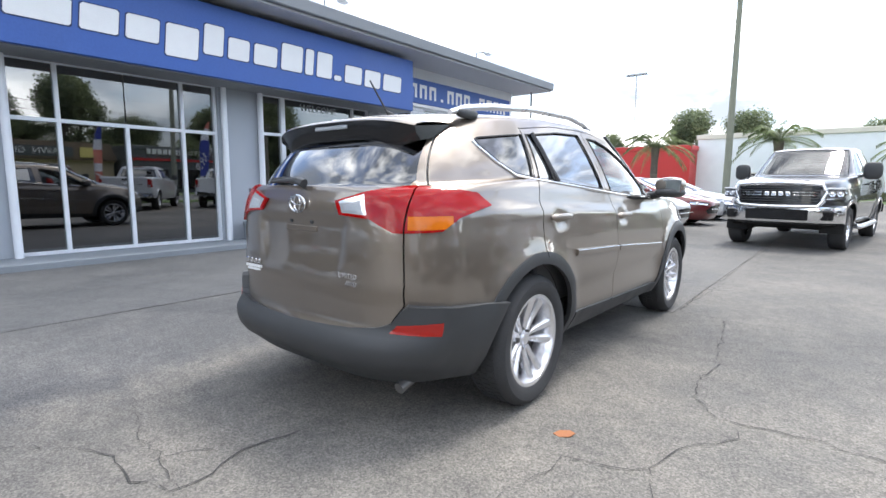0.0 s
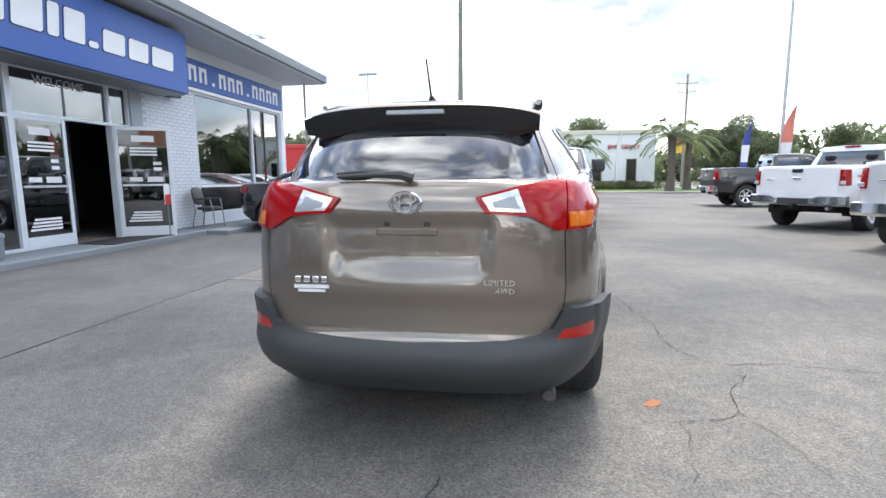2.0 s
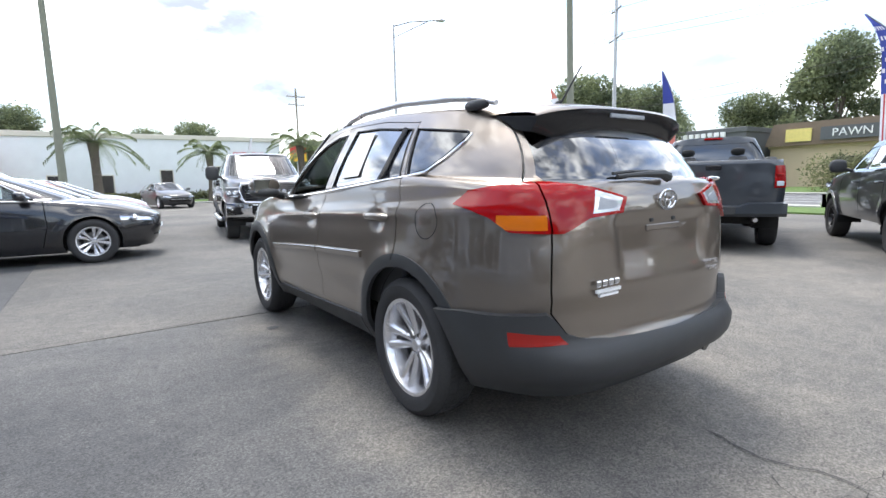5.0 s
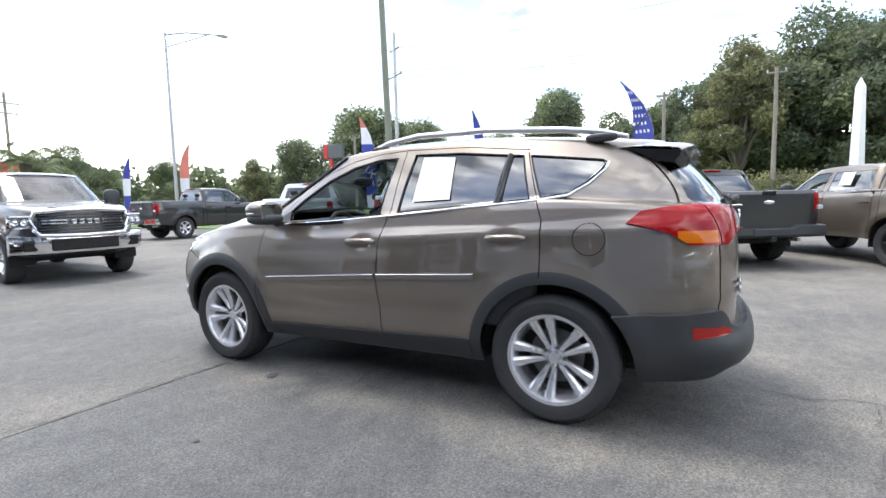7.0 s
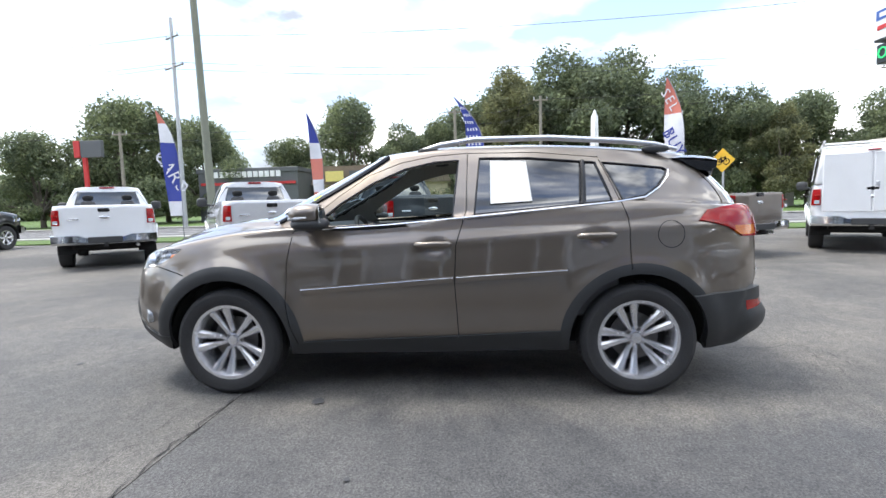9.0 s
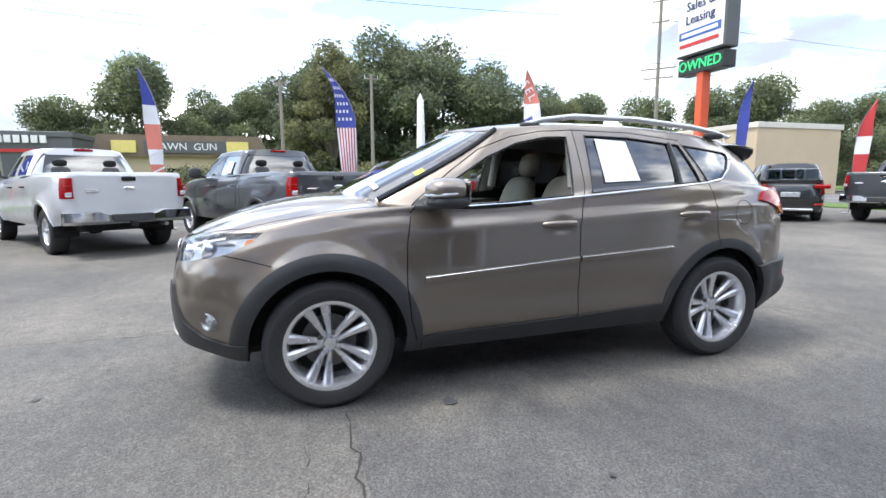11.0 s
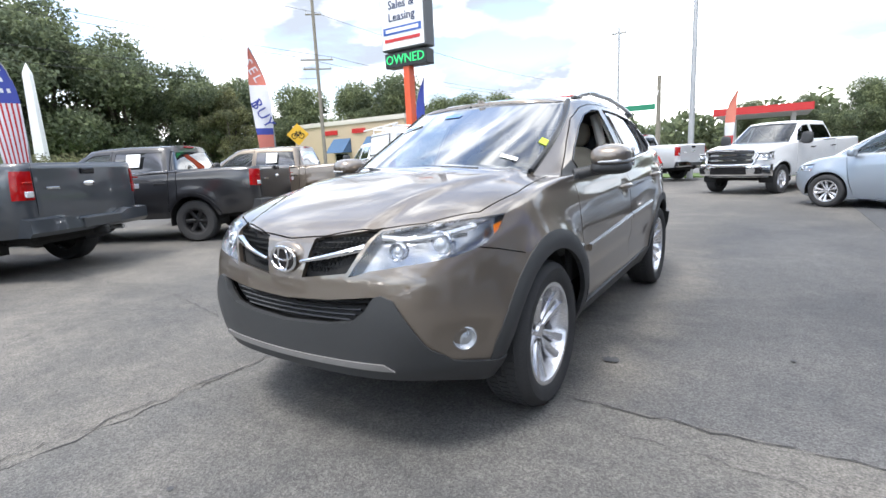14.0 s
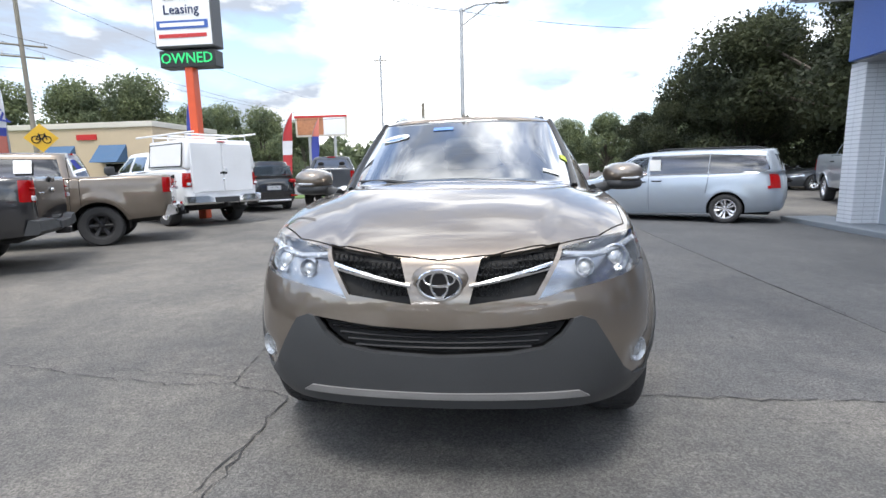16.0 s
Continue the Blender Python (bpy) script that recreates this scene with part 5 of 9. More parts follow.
# ---------------- ground ----------------
def asphalt(name, base_lo, base_hi, stone=0.5, cell=150.0, sealed=False):
    """Worn asphalt: broad stains, scuffed patches, and single stones of their own tone standing out of dark binder."""
    m, t, b, _ = nodes_of(name)
    co = t.nodes.new("ShaderNodeTexCoord").outputs["Object"]
    patches = noise_node(t, 0.3, 6, 0.6, co)
    mid = noise_node(t, 2.1, 8, 0.7, co)
    blot = noise_node(t, 9.0, 5, 0.65, co)
    grit = noise_node(t, 60.0, 4, 0.75, co)
    v = t.nodes.new("ShaderNodeTexVoronoi")
    v.inputs["Scale"].default_value = cell
    t.links.new(co, v.inputs["Vector"])

    def times(a, c):
        mx = t.nodes.new("ShaderNodeMixRGB")
        mx.blend_type = "MULTIPLY"
        mx.inputs["Fac"].default_value = 1
        t.links.new(a, mx.inputs["Color1"])
        t.links.new(c, mx.inputs["Color2"])
        return mx.outputs["Color"]

    col = ramp_node(t, patches.outputs["Fac"], 0.4, 0.6, base_lo, base_hi).outputs["Color"]
    col = times(col, ramp_node(t, mid.outputs["Fac"], 0.36, 0.66, (0.8, 0.81, 0.82), (1.18, 1.17, 1.15)).outputs["Color"])
    col = times(col, ramp_node(t, blot.outputs["Fac"], 0.34, 0.6, (0.86, 0.86, 0.87), (1.07, 1.07, 1.06)).outputs["Color"])
    col = times(col, ramp_node(t, grit.outputs["Fac"], 0.38, 0.62, (1 - stone * 0.6,) * 3, (1 + stone * 0.6,) * 3).outputs["Color"])
    tone = t.nodes.new("ShaderNodeSeparateColor")
    t.links.new(v.outputs["Color"], tone.inputs["Color"])
    col = times(col, ramp_node(t, tone.outputs["Red"], 0.0, 1.0, (1 - stone,) * 3, (1 + stone, 1 + stone * 0.98, 1 + stone * 0.94)).outputs["Color"])
    if sealed:
        # an old blue-grey sealing coat beside the lane, worn away unevenly at its borders
        xyz = t.nodes.new("ShaderNodeSeparateXYZ")
        t.links.new(co, xyz.inputs[0])
        frayed = t.nodes.new("ShaderNodeMath")
        frayed.operation = "MULTIPLY_ADD"
        frayed.inputs[1].default_value = 1.1
        t.links.new(mid.outputs["Fac"], frayed.inputs[0])
        t.links.new(xyz.outputs["X"], frayed.inputs[2])
        covers = []
        for source, bare, full in ((frayed.outputs[0], -0.2, -0.95), (xyz.outputs["Y"], -7.5, -4.5), (xyz.outputs["X"], -14.0, -9.0)):
            mr = t.nodes.new("ShaderNodeMapRange")
            mr.interpolation_type = "SMOOTHSTEP"
            mr.inputs["From Min"].default_value = bare
            mr.inputs["From Max"].default_value = full
            t.links.new(source, mr.inputs["Value"])
            covers.append(mr.outputs["Result"])
        cover = covers[0]
        for other in covers[1:]:
            both = t.nodes.new("ShaderNodeMath")
            both.operation = "MULTIPLY"
            t.links.new(cover, both.inputs[0])
            t.links.new(other, both.inputs[1])
            cover = both.outputs[0]
        coat = t.nodes.new("ShaderNodeMixRGB")
        coat.blend_type = "MULTIPLY"
        coat.inputs["Color2"].default_value = (0.68, 0.72, 0.8, 1)
        t.links.new(cover, coat.inputs["Fac"])
        t.links.new(col, coat.inputs["Color1"])
        col = coat.outputs["Color"]
    t.links.new(col, b.inputs["Base Color"])
    rr = ramp_node(t, mid.outputs["Fac"], 0.3, 0.7, (0.68,) * 3, (0.9,) * 3)
    t.links.new(rr.outputs["Color"], b.inputs["Roughness"])
    b.inputs["Specular IOR Level"].default_value = 0.35
    bp = bump_node(t, v.outputs["Distance"], 0.35, 0.004)
    bp2 = bump_node(t, grit.outputs["Fac"], 0.3, 0.003, bp.outputs["Normal"])
    t.links.new(bp2.outputs["Normal"], b.inputs["Normal"])
    return m


M_MIDASPHALT = asphalt("patched_asphalt", (0.1, 0.099, 0.097), (0.145, 0.139, 0.13), 0.34, 160.0)
M_ASPHALT = asphalt("worn_asphalt", (0.1, 0.097, 0.093), (0.166, 0.156, 0.141), 0.36, 150.0, sealed=True)
M_SMOOTH = asphalt("smooth_patched_asphalt", (0.076, 0.079, 0.084), (0.102, 0.104, 0.108), 0.28, 190.0)
bm = bmesh.new()
bmesh.ops.create_grid(bm, x_segments=40, y_segments=40, size=600)
ground = part("ground", bm, M_ASPHALT)
tagged(ground, "worn grey asphalt car lot with cracks and patches", "ground", kind="structure")
tagged(part("ground_patch", boxed(-6.4, -3.03, -18, 24, -0.05, 0.004), M_SMOOTH), "smoother blue-grey asphalt strip along the building", "ground", kind="structure")
tagged(part("ground_patch_front", boxed(-3.02, 0.93, 1.3, 16, -0.05, 0.004), M_MIDASPHALT), "smoother asphalt patch in front of the car", "ground", kind="structure")
M_CRACK = surface("dark_crack_fill", (0.043, 0.042, 0.041), 0.95, 0, 0.3, 20, 90, 0.5, 0.003)
M_STAIN = surface("dark_oil_stain", (0.07, 0.072, 0.076), 0.8, 0, 0.3, 6, 80, 0.2, 0.002)


def crack(points, width, seed, z=0.0065):
    """A jagged dark crack along a line, of uneven width, with small gaps."""
    rg_ = random.Random(seed)
    b = bmesh.new()
    prev = None
    for (x0, y0), (x1, y1) in zip(points, points[1:]):
        L = math.hypot(x1 - x0, y1 - y0)
        n = max(2, int(L / 0.06))
        nx, ny = -(y1 - y0) / L, (x1 - x0) / L
        for i in range(n):
            t = i / n
            j = rg_.gauss(0, 0.012)
            w = 0.72 * width * rg_.uniform(0.15, 1.0)
            cx, cy = x0 + (x1 - x0) * t + nx * j, y0 + (y1 - y0) * t + ny * j
            cur = (b.verts.new((cx + nx * w / 2, cy + ny * w / 2, z)), b.verts.new((cx - nx * w / 2, cy - ny * w / 2, z)))
            if prev and rg_.random() > 0.04:
                b.faces.new((prev[0], prev[1], cur[1], cur[0]))
            prev = cur
    return tagged(part("ground_crack", b, M_CRACK), "jagged dark crack in the worn asphalt", "crack", "cracks in the asphalt", "structure")


crack([(-0.95, -3.45), (-0.61, -3.16), (-0.42, -3.02), (-0.28, -3.0), (-0.01, -2.99), (0.17, -2.93), (0.2, -2.83), (0.11, -2.59), (0.19, -2.26)], 0.014, 1)
crack([(-0.11, -2.96), (-0.09, -2.77), (0.11, -2.59)], 0.008, 2)
crack([(0.97, 1.42), (0.92, 2.6), (0.97, 3.4), (0.95, 5.4), (1.0, 8.0)], 0.02, 3)
crack([(0.97, 1.42), (1.38, 1.28), (1.77, 1.3), (2.43, 1.2), (3.28, 1.0), (4.6, 1.05), (6.2, 0.9)], 0.014, 4)
crack([(1.38, 1.28), (1.44, 0.69), (1.55, -0.03), (1.52, -0.42), (1.55, -0.66), (1.7, -0.85), (1.84, -0.87), (2.1, -0.82), (2.7, -0.9)], 0.012, 5)
crack([(1.84, -0.87), (1.84, -1.04), (1.64, -1.33), (1.58, -1.56), (1.45, -1.67), (1.27, -1.72), (1.22, -2.04), (1.14, -2.3)], 0.01, 6)
crack([(1.58, -1.56), (1.66, -1.8), (1.72, -2.2)], 0.008, 7)
crack([(-0.6, 1.38), (-0.95, 1.31), (-1.34, 1.32), (-1.77, 1.32), (-2.07, 1.31), (-3.03, 1.48), (-3.6, 1.62)], 0.018, 8, 0.0095)
crack([(-3.15, -5.4), (-3.01, -2.1), (-3.03, -1.0), (-3.07, 0.02), (-3.05, 0.67), (-3.02, 1.48)], 0.014, 9, 0.0095)
crack([(-0.95, 1.5), (-1.63, 1.56), (-2.5, 1.6), (-3.02, 1.48)], 0.007, 10, 0.0095)
crack([(0.94, 1.86), (1.0, 2.18), (1.0, 2.62), (1.04, 3.3)], 0.016, 11)
crack([(1.26, 1.2), (1.88, 1.13), (2.41, 1.06)], 0.01, 12)
crack([(0.4, -2.92), (-0.34, -2.84), (-0.9, -2.7)], 0.006, 13)
crack([(2.6, 3.0), (3.2, 2.2), (4.6, 2.6), (5.8, 2.2)], 0.008, 14)


def stain(x, y, r, seed):
    rg_ = random.Random(seed)
    b = bmesh.new()
    b.faces.new([b.verts.new((x + r * rg_.uniform(0.6, 1.1) * math.cos(a), y + r * 0.8 * rg_.uniform(0.6, 1.1) * math.sin(a), 0.0085)) for a in np.linspace(0, 2 * math.pi, 23)[:-1]])
    return tagged(part("ground_stain", b, M_STAIN), "small dark oil stain on the asphalt", "stain", "oil stains", "structure")


for i, (x, y, r) in enumerate(((-1.0, 0.73, 0.055), (0.15, 2.75, 0.02), (-0.25, 3.0, 0.03), (-1.9, 0.3, 0.02))):
    stain(x, y, r, i)
# a dead leaf
b = bmesh.new()
plate(b, [(-0.05, 0), (-0.02, 0.022), (0.03, 0.024), (0.055, 0.004), (0.03, -0.02), (-0.02, -0.024)], 0.004, Matrix.Translation((1.17, -1.53, 0.006)) @ Matrix.Rotation(0.3, 4, "X") @ Matrix.Rotation(0.4, 4, "Z"))
tagged(part("fallen_leaf", b, surface("dry_brown_leaf", (0.35, 0.14, 0.06), 0.8)), "dry brown fallen leaf on the asphalt", "leaf")


# ---------------- parked vehicles ----------------
P_BLACK = car_paint("black_paint", (0.012, 0.012, 0.014), 0.1, 0.25, dirt=0.008)
P_WHITE = car_paint("white_paint", (0.78, 0.79, 0.8), 0.0, 0.3)
P_SILVER = car_paint("silver_white_paint", (0.62, 0.63, 0.65), 0.25, 0.32)
P_GREY = car_paint("dark_grey_paint", (0.045, 0.052, 0.062), 0.35, 0.35, dirt=0.008)
P_BRONZE = car_paint("bronze_mica_paint", (0.16, 0.13, 0.1), 0.5, 0.35)
P_BLUESILVER = car_paint("pale_blue_silver_paint", (0.36, 0.41, 0.47), 0.5, 0.32)
P_RED = car_paint("dark_red_paint", (0.13, 0.012, 0.014), 0.3, 0.3)
P_CHARCOAL = car_paint("charcoal_black_paint", (0.022, 0.022, 0.025), 0.3, 0.28, dirt=0.008)
M_PAINTKEY = P_BLACK


def facing(x, y, fx, fy, z=0.0):
    """The pose of a vehicle standing at x, y that points along (fx, fy)."""
    return Matrix.Translation((x, y, z)) @ Matrix.Rotation(math.atan2(-fx, fy), 4, "Z")


def coach(name, label, category, s, v, step=0.06):
    """A whole vehicle from its skin numbers s and its details v, standing at the origin and pointing along y."""
    car = thing(name, label, category)
    sk = Skin(s, step)
    bm, kd = sk.bm, sk.kind
    used = set()

    def claim(fs):
        fs = [f for f in fs if f.is_valid and f not in used]
        used.update(fs)
        return fs

    W = s["half_width"]
    r, axf, axr = v["wheel_r"], v["axles"][0], v["axles"][1]
    flank = lambda f, c: f[kd] <= 1 and c.x < -0.55 * W
    glassy = lambda f, c: f[kd] == 2 and c.x < -0.45 * W
    ends_f = lambda f, c: f[kd] <= 1 and c.y > s["nose"][1][1] - 0.5
    ends_r = lambda f, c: f[kd] <= 1 and c.y < s["tail"][1][1] + v.get("lamp_wrap", 0.16)
    ra = v.get("arch_r", r * 1.17)
    arches = [arc_points(cy, r, ra, -35, 215, 20) for cy in (axf, axr)]
    lips = [arc_points(cy, r, ra + v.get("lip", 0.0), -25, 205, 20) for cy in (axf, axr)] if v.get("lip") else []
    for p in arches + lips:
        sk.cut(p, SIDE, flank)
    for p in v["windows"]:
        sk.cut(p, SIDE, glassy)
    rgw = lambda f, c: f[kd] == 2 and c.y < v.get("rear_glass_before", axr + 1.2)
    if "rear_glass" in v:
        sk.cut(v["rear_glass"], ENDS, rgw)
    for key, w in (("grille", ends_f), ("head_lamp", ends_f), ("intake", ends_f), ("front_black", ends_f), ("tail_lamp", ends_r), ("gate", ends_r), ("rear_black", ends_r)):
        if key in v:
            sk.cut(v[key], ENDS, w)
    gaps = []
    for line in v.get("seams", ()):
        gaps += sk.seam(line, SIDE, lambda f, c: c.x < -0.45 * W, 0.012)
    bedw = lambda f, c: f[kd] == 1
    if "bed" in v:
        sk.cut(v["bed"], TOP, bedw)

    holes = []
    for p in arches:
        holes += sk.inside(p, SIDE, flank)
    used.update(holes)
    used.update(f for f in gaps if f.is_valid)
    bed = claim(sk.inside(v["bed"], TOP, bedw)) if "bed" in v else []
    wins = [claim(sk.inside(p, SIDE, glassy)) for p in v["windows"]]
    rg = claim(sk.inside(v["rear_glass"], ENDS, rgw)) if "rear_glass" in v else []
    mid = s["roof_front"] - 0.3
    screen = claim([f for f in bm.faces if f[kd] == 2 and f.calc_center_median().y > mid and f.normal.y > 0.3 and abs(f.normal.x) < 0.6])
    picks = {}
    for key, w in (("grille", ends_f), ("head_lamp", ends_f), ("intake", ends_f), ("front_black", ends_f), ("tail_lamp", ends_r), ("gate", ends_r), ("rear_black", ends_r)):
        picks[key] = claim(sk.inside(v[key], ENDS, w)) if key in v else []
    lipf = []
    for p in lips:
        lipf.append(claim(sk.inside(p, SIDE, flank)))
    rest = [f for f in bm.faces if f not in used]
    P = v["paint"]
    sk.take("body", rest, P, car, 0, 0.03, "one")
    for lf in lipf:
        sk.take("arch_lip", lf, M_PLASTIC if v.get("black_lip") else P, car, 0.02, 0.04, "both")
    for i, wf in enumerate(wins):
        sk.take("side_window", wf, M_TINT if i or v.get("dark_front") else M_CLEAR, car, -0.008, 0, "both")
    sk.take("rear_window", rg, M_TINT, car, -0.008, 0, "one")
    sk.take("windscreen", screen, M_SCREEN, car, -0.006, 0, "one")
    sk.take("tailgate", picks["gate"], v.get("gate_paint", P), car, 0.008, 0.04, "one")
    tails = sk.take("tail_lamp", picks["tail_lamp"], M_RED, car, 0.014, 0.03, "both", "red tail lamp")
    heads = sk.take("head_lamp", picks["head_lamp"], M_LENSCOVER, car, 0.006, 0.0, "both", "clear headlamp")
    for hd, sd in zip(heads, ("left", "right")):
        sk.take("lamp_bowl", picks["head_lamp"], M_REFL, hd, -0.04, 0, sd)
        cs = [f.calc_center_median() for f in picks["head_lamp"] if f.is_valid]
        if cs:
            c = sum(cs, Vector((0, 0, 0))) / len(cs)
            sx = 1 if sd == "left" else -1
            for dx in (-0.09, 0.05):
                m = Matrix.Translation(((c.x + dx) * sx, c.y - 0.02 - 0.25 * max(0, -dx), c.z)) @ Matrix.Rotation(radians(-90), 4, "X")
                b = bmesh.new()
                turned(b, [(0.055, -0.02), (0.05, 0.012), (0.03, 0.004), (0.001, 0.022)], 18, m)
                part("projector", b, M_CHROME, hd, smooth=True)
    sk.take("grille", picks["grille"], M_TRIM, car, -0.02, 0.0, "one", "black grille")
    sk.take("lower_intake", picks["intake"], M_TRIM, car, -0.015, 0.0, "one")
    sk.take("front_valance", picks["front_black"], M_PLASTIC, car, 0.01, 0.02, "one")
    sk.take("rear_valance", picks["rear_black"], M_PLASTIC, car, 0.012, 0.03, "one")
    hs = set(holes) | set(bed)
    sk.take("inner_panel", [f for f in bm.faces if f[kd] <= 1 and f not in hs and f not in picks["head_lamp"] and f not in picks["grille"]], M_UNDER, car, -0.035, 0, "one")
    gl = set(rg) | set(screen)
    for wf in wins:
        gl |= set(wf)
    sk.take("cabin_lining", [f for f in bm.faces if f[kd] >= 2 and f not in gl], M_CABIN, car, -0.03, 0, "one")
    zb = v["floor"]
    b = bmesh.new()
    box(b, -W * 0.66, W * 0.66, s["tail"][1][1] + 0.25, s["nose"][1][1] - 0.25, zb, zb + 0.35, 0.05)
    part("underbody", b, M_UNDER, car)
    for cy in (axf, axr):
        b = bmesh.new()
        rod(b, (-W * 0.75, cy, r), (W * 0.75, cy, r), 0.06, None, 8)
        part("axle", b, M_UNDER, car)
        for sgn in (-1, 1):
            b = bmesh.new()
            pts = arc_points(cy, r, ra + 0.004, -10, 190, 16)
            a1 = [b.verts.new((sgn * W * 0.97, p[0], p[1])) for p in pts]
            a2 = [b.verts.new((sgn * W * 0.6, p[0], p[1])) for p in pts]
            for i in range(len(pts) - 1):
                b.faces.new((a1[i], a1[i + 1], a2[i + 1], a2[i]))
            b.faces.new(a2)
            part("wheel_arch_liner", b, M_UNDER, car)
    for cy in (axf, axr):
        for sgn in (-1, 1):
            wheel(car, sgn * (W - v["wheel_w"] / 2 - v.get("inset", 0.02)), cy, r, v["wheel_w"], v["rim_r"], v.get("spokes", 6), v.get("rim", M_ALLOY), sgn, v.get("split", False), 0.02, tread=False, seg=36)
    # seats, mirrors, handles
    for y in v["seats"]:
        for sx in (-0.42 * W, 0.42 * W):
            m = Matrix.Translation((sx, y, v["seat_z"])) @ Matrix.Rotation(radians(12), 4, "X")
            st = part("seat", blob((0, 0, 0.3), (0.5, 0.18, 0.65), 3, 12, 8, m), M_CABIN, car, smooth=True)
            part("headrest", blob((0, 0, 0.69), (0.24, 0.1, 0.14), 2.8, 10, 6, m), M_UNDER, st, smooth=True)
    my, mz, mw, mh = v["mirror"]
    for sgn in (-1, 1):
        b = blob((sgn * (W + mw * 0.45), my, mz), (mw, 0.14, mh), 3.2, 16, 10)
        mr = part("door_mirror", b, M_PLASTIC if v.get("black_mirror", True) else P, car, smooth=True)
        part("mirror_arm", tube(bmesh.new(), [(sgn * (W - 0.14), my + 0.02, mz - mh * 0.4), (sgn * (W + 0.05), my, mz - mh * 0.2)], 0.03, 8), M_PLASTIC, mr)
        for hy, hz in v["handles"]:
            b = tube(bmesh.new(), [(sgn * (W - 0.02), hy + 0.11, hz), (sgn * (W + 0.025), hy + 0.08, hz), (sgn * (W + 0.025), hy - 0.08, hz), (sgn * (W - 0.02), hy - 0.11, hz)], 0.016, 6)
            part("door_handle", b, v.get("handle_mat", M_TRIM), car, smooth=True)
    if "bed" in v:
        zs = v["bed_floor"]
        x1 = -min(p[0] for p in v["bed"])
        y0, y1 = min(p[1] for p in v["bed"]), max(p[1] for p in v["bed"])
        zt = v["bed_rail"]
        b = bmesh.new()
        box(b, -x1, x1, y0, y1, zs - 0.04, zs)
        for sgn in (-1, 1):
            box(b, sgn * x1 - 0.02, sgn * x1 + 0.02, y0, y1, zs, zt - 0.01)
        box(b, -x1, x1, y0 - 0.02, y0 + 0.02, zs, zt - 0.01)
        box(b, -x1, x1, y1 - 0.02, y1 + 0.02, zs, zt - 0.01)
        part("bed_liner", b, M_UNDER, car, "black load bed")
    if "rear_bumper" in v:
        y, z0, z1, mat = v["rear_bumper"]
        b = bmesh.new()
        n = 16
        rings = []
        for i in range(n + 1):
            x = -W * 0.985 + 2 * W * 0.985 * i / n
            bowy = 0.08 * (abs(x) / W) ** 3
            dip = 0.05 if abs(x) < W * 0.45 else 0.0
            rings.append([b.verts.new((x, y + bowy + dy, z + (-dip if j in (0, 1) else 0))) for j, (dy, z) in enumerate(((-0.02, z1), (-0.14, z1 - 0.02), (-0.15, z0 + 0.05), (-0.1, z0), (0.05, z0)))])
        for p, q in zip(rings, rings[1:]):
            for j in range(4):
                b.faces.new((p[j], q[j], q[j + 1], p[j + 1]))
        b.faces.new(rings[0])
        b.faces.new(rings[-1][::-1])
        rb = part("rear_bumper", b, mat, car, smooth=True)
        b = boxed(-0.32, 0.32, y - 0.165, y - 0.05, z0 + 0.03, z1 - 0.06, 0.01)
        part("bumper_step", b, M_PLASTIC, rb)
        b = boxed(-0.04, 0.04, y - 0.2, y, z0 - 0.07, z0 + 0.02, 0.01)
        part("tow_hitch", b, M_UNDER, rb)
        b = tube(bmesh.new(), [(W * 0.55, y + 0.6, z0 - 0.05), (W * 0.6, y + 0.05, z0 - 0.06)], 0.035, 10)
        part("exhaust_pipe", b, M_SILVER, car)
    if "front_bumper" in v:
        y, z0, z1, mat = v["front_bumper"]
        b = bmesh.new()
        n = 20
        rings = []
        for i in range(n + 1):
            x = -W * 0.99 + 2 * W * 0.99 * i / n
            bowy = -0.3 * (abs(x) / W) ** 4
            rings.append([b.verts.new((x, y + bowy + dy, z)) for dy, z in ((-0.05, z1), (0.08, z1 - 0.02), (0.1, (z0 + z1) / 2), (0.06, z0 + 0.03), (-0.06, z0))])
        for p, q in zip(rings, rings[1:]):
            for j in range(4):
                b.faces.new((p[j], p[j + 1], q[j + 1], q[j]))
        b.faces.new(rings[0])
        b.faces.new(rings[-1][::-1])
        fb = part("front_bumper", b, mat, car, smooth=True)
        b = boxed(-W * 0.5, W * 0.5, y + 0.06, y + 0.105, z0 + 0.07, z1 - 0.07, 0.015)
        part("bumper_intake", b, M_TRIM, fb)
        for sgn in (-1, 1):
            b = boxed(sgn * W * 0.74 - 0.12, sgn * W * 0.74 + 0.12, y - 0.06, y + 0.02, z0 + 0.08, z1 - 0.08, 0.02)
            part("fog_lamp", b, M_TRIM, fb)
    if "grille_bars" in v:
        gy, x1, zs, th = v["grille_bars"]
        for z in zs:
            b = boxed(-x1, x1, gy - 0.02, gy + 0.015, z - th / 2, z + th / 2, th * 0.3)
            part("grille_bar", b, v.get("bar_mat", M_CHROME), car, "bright grille bar", smooth=True)
    if "grille_frame" in v:
        b = bmesh.new()
        pts = v["grille_frame"]
        tube(b, pts + pts[:1], 0.035, 8)
        part("grille_frame", b, M_CHROME, car, "chrome grille surround", smooth=True)
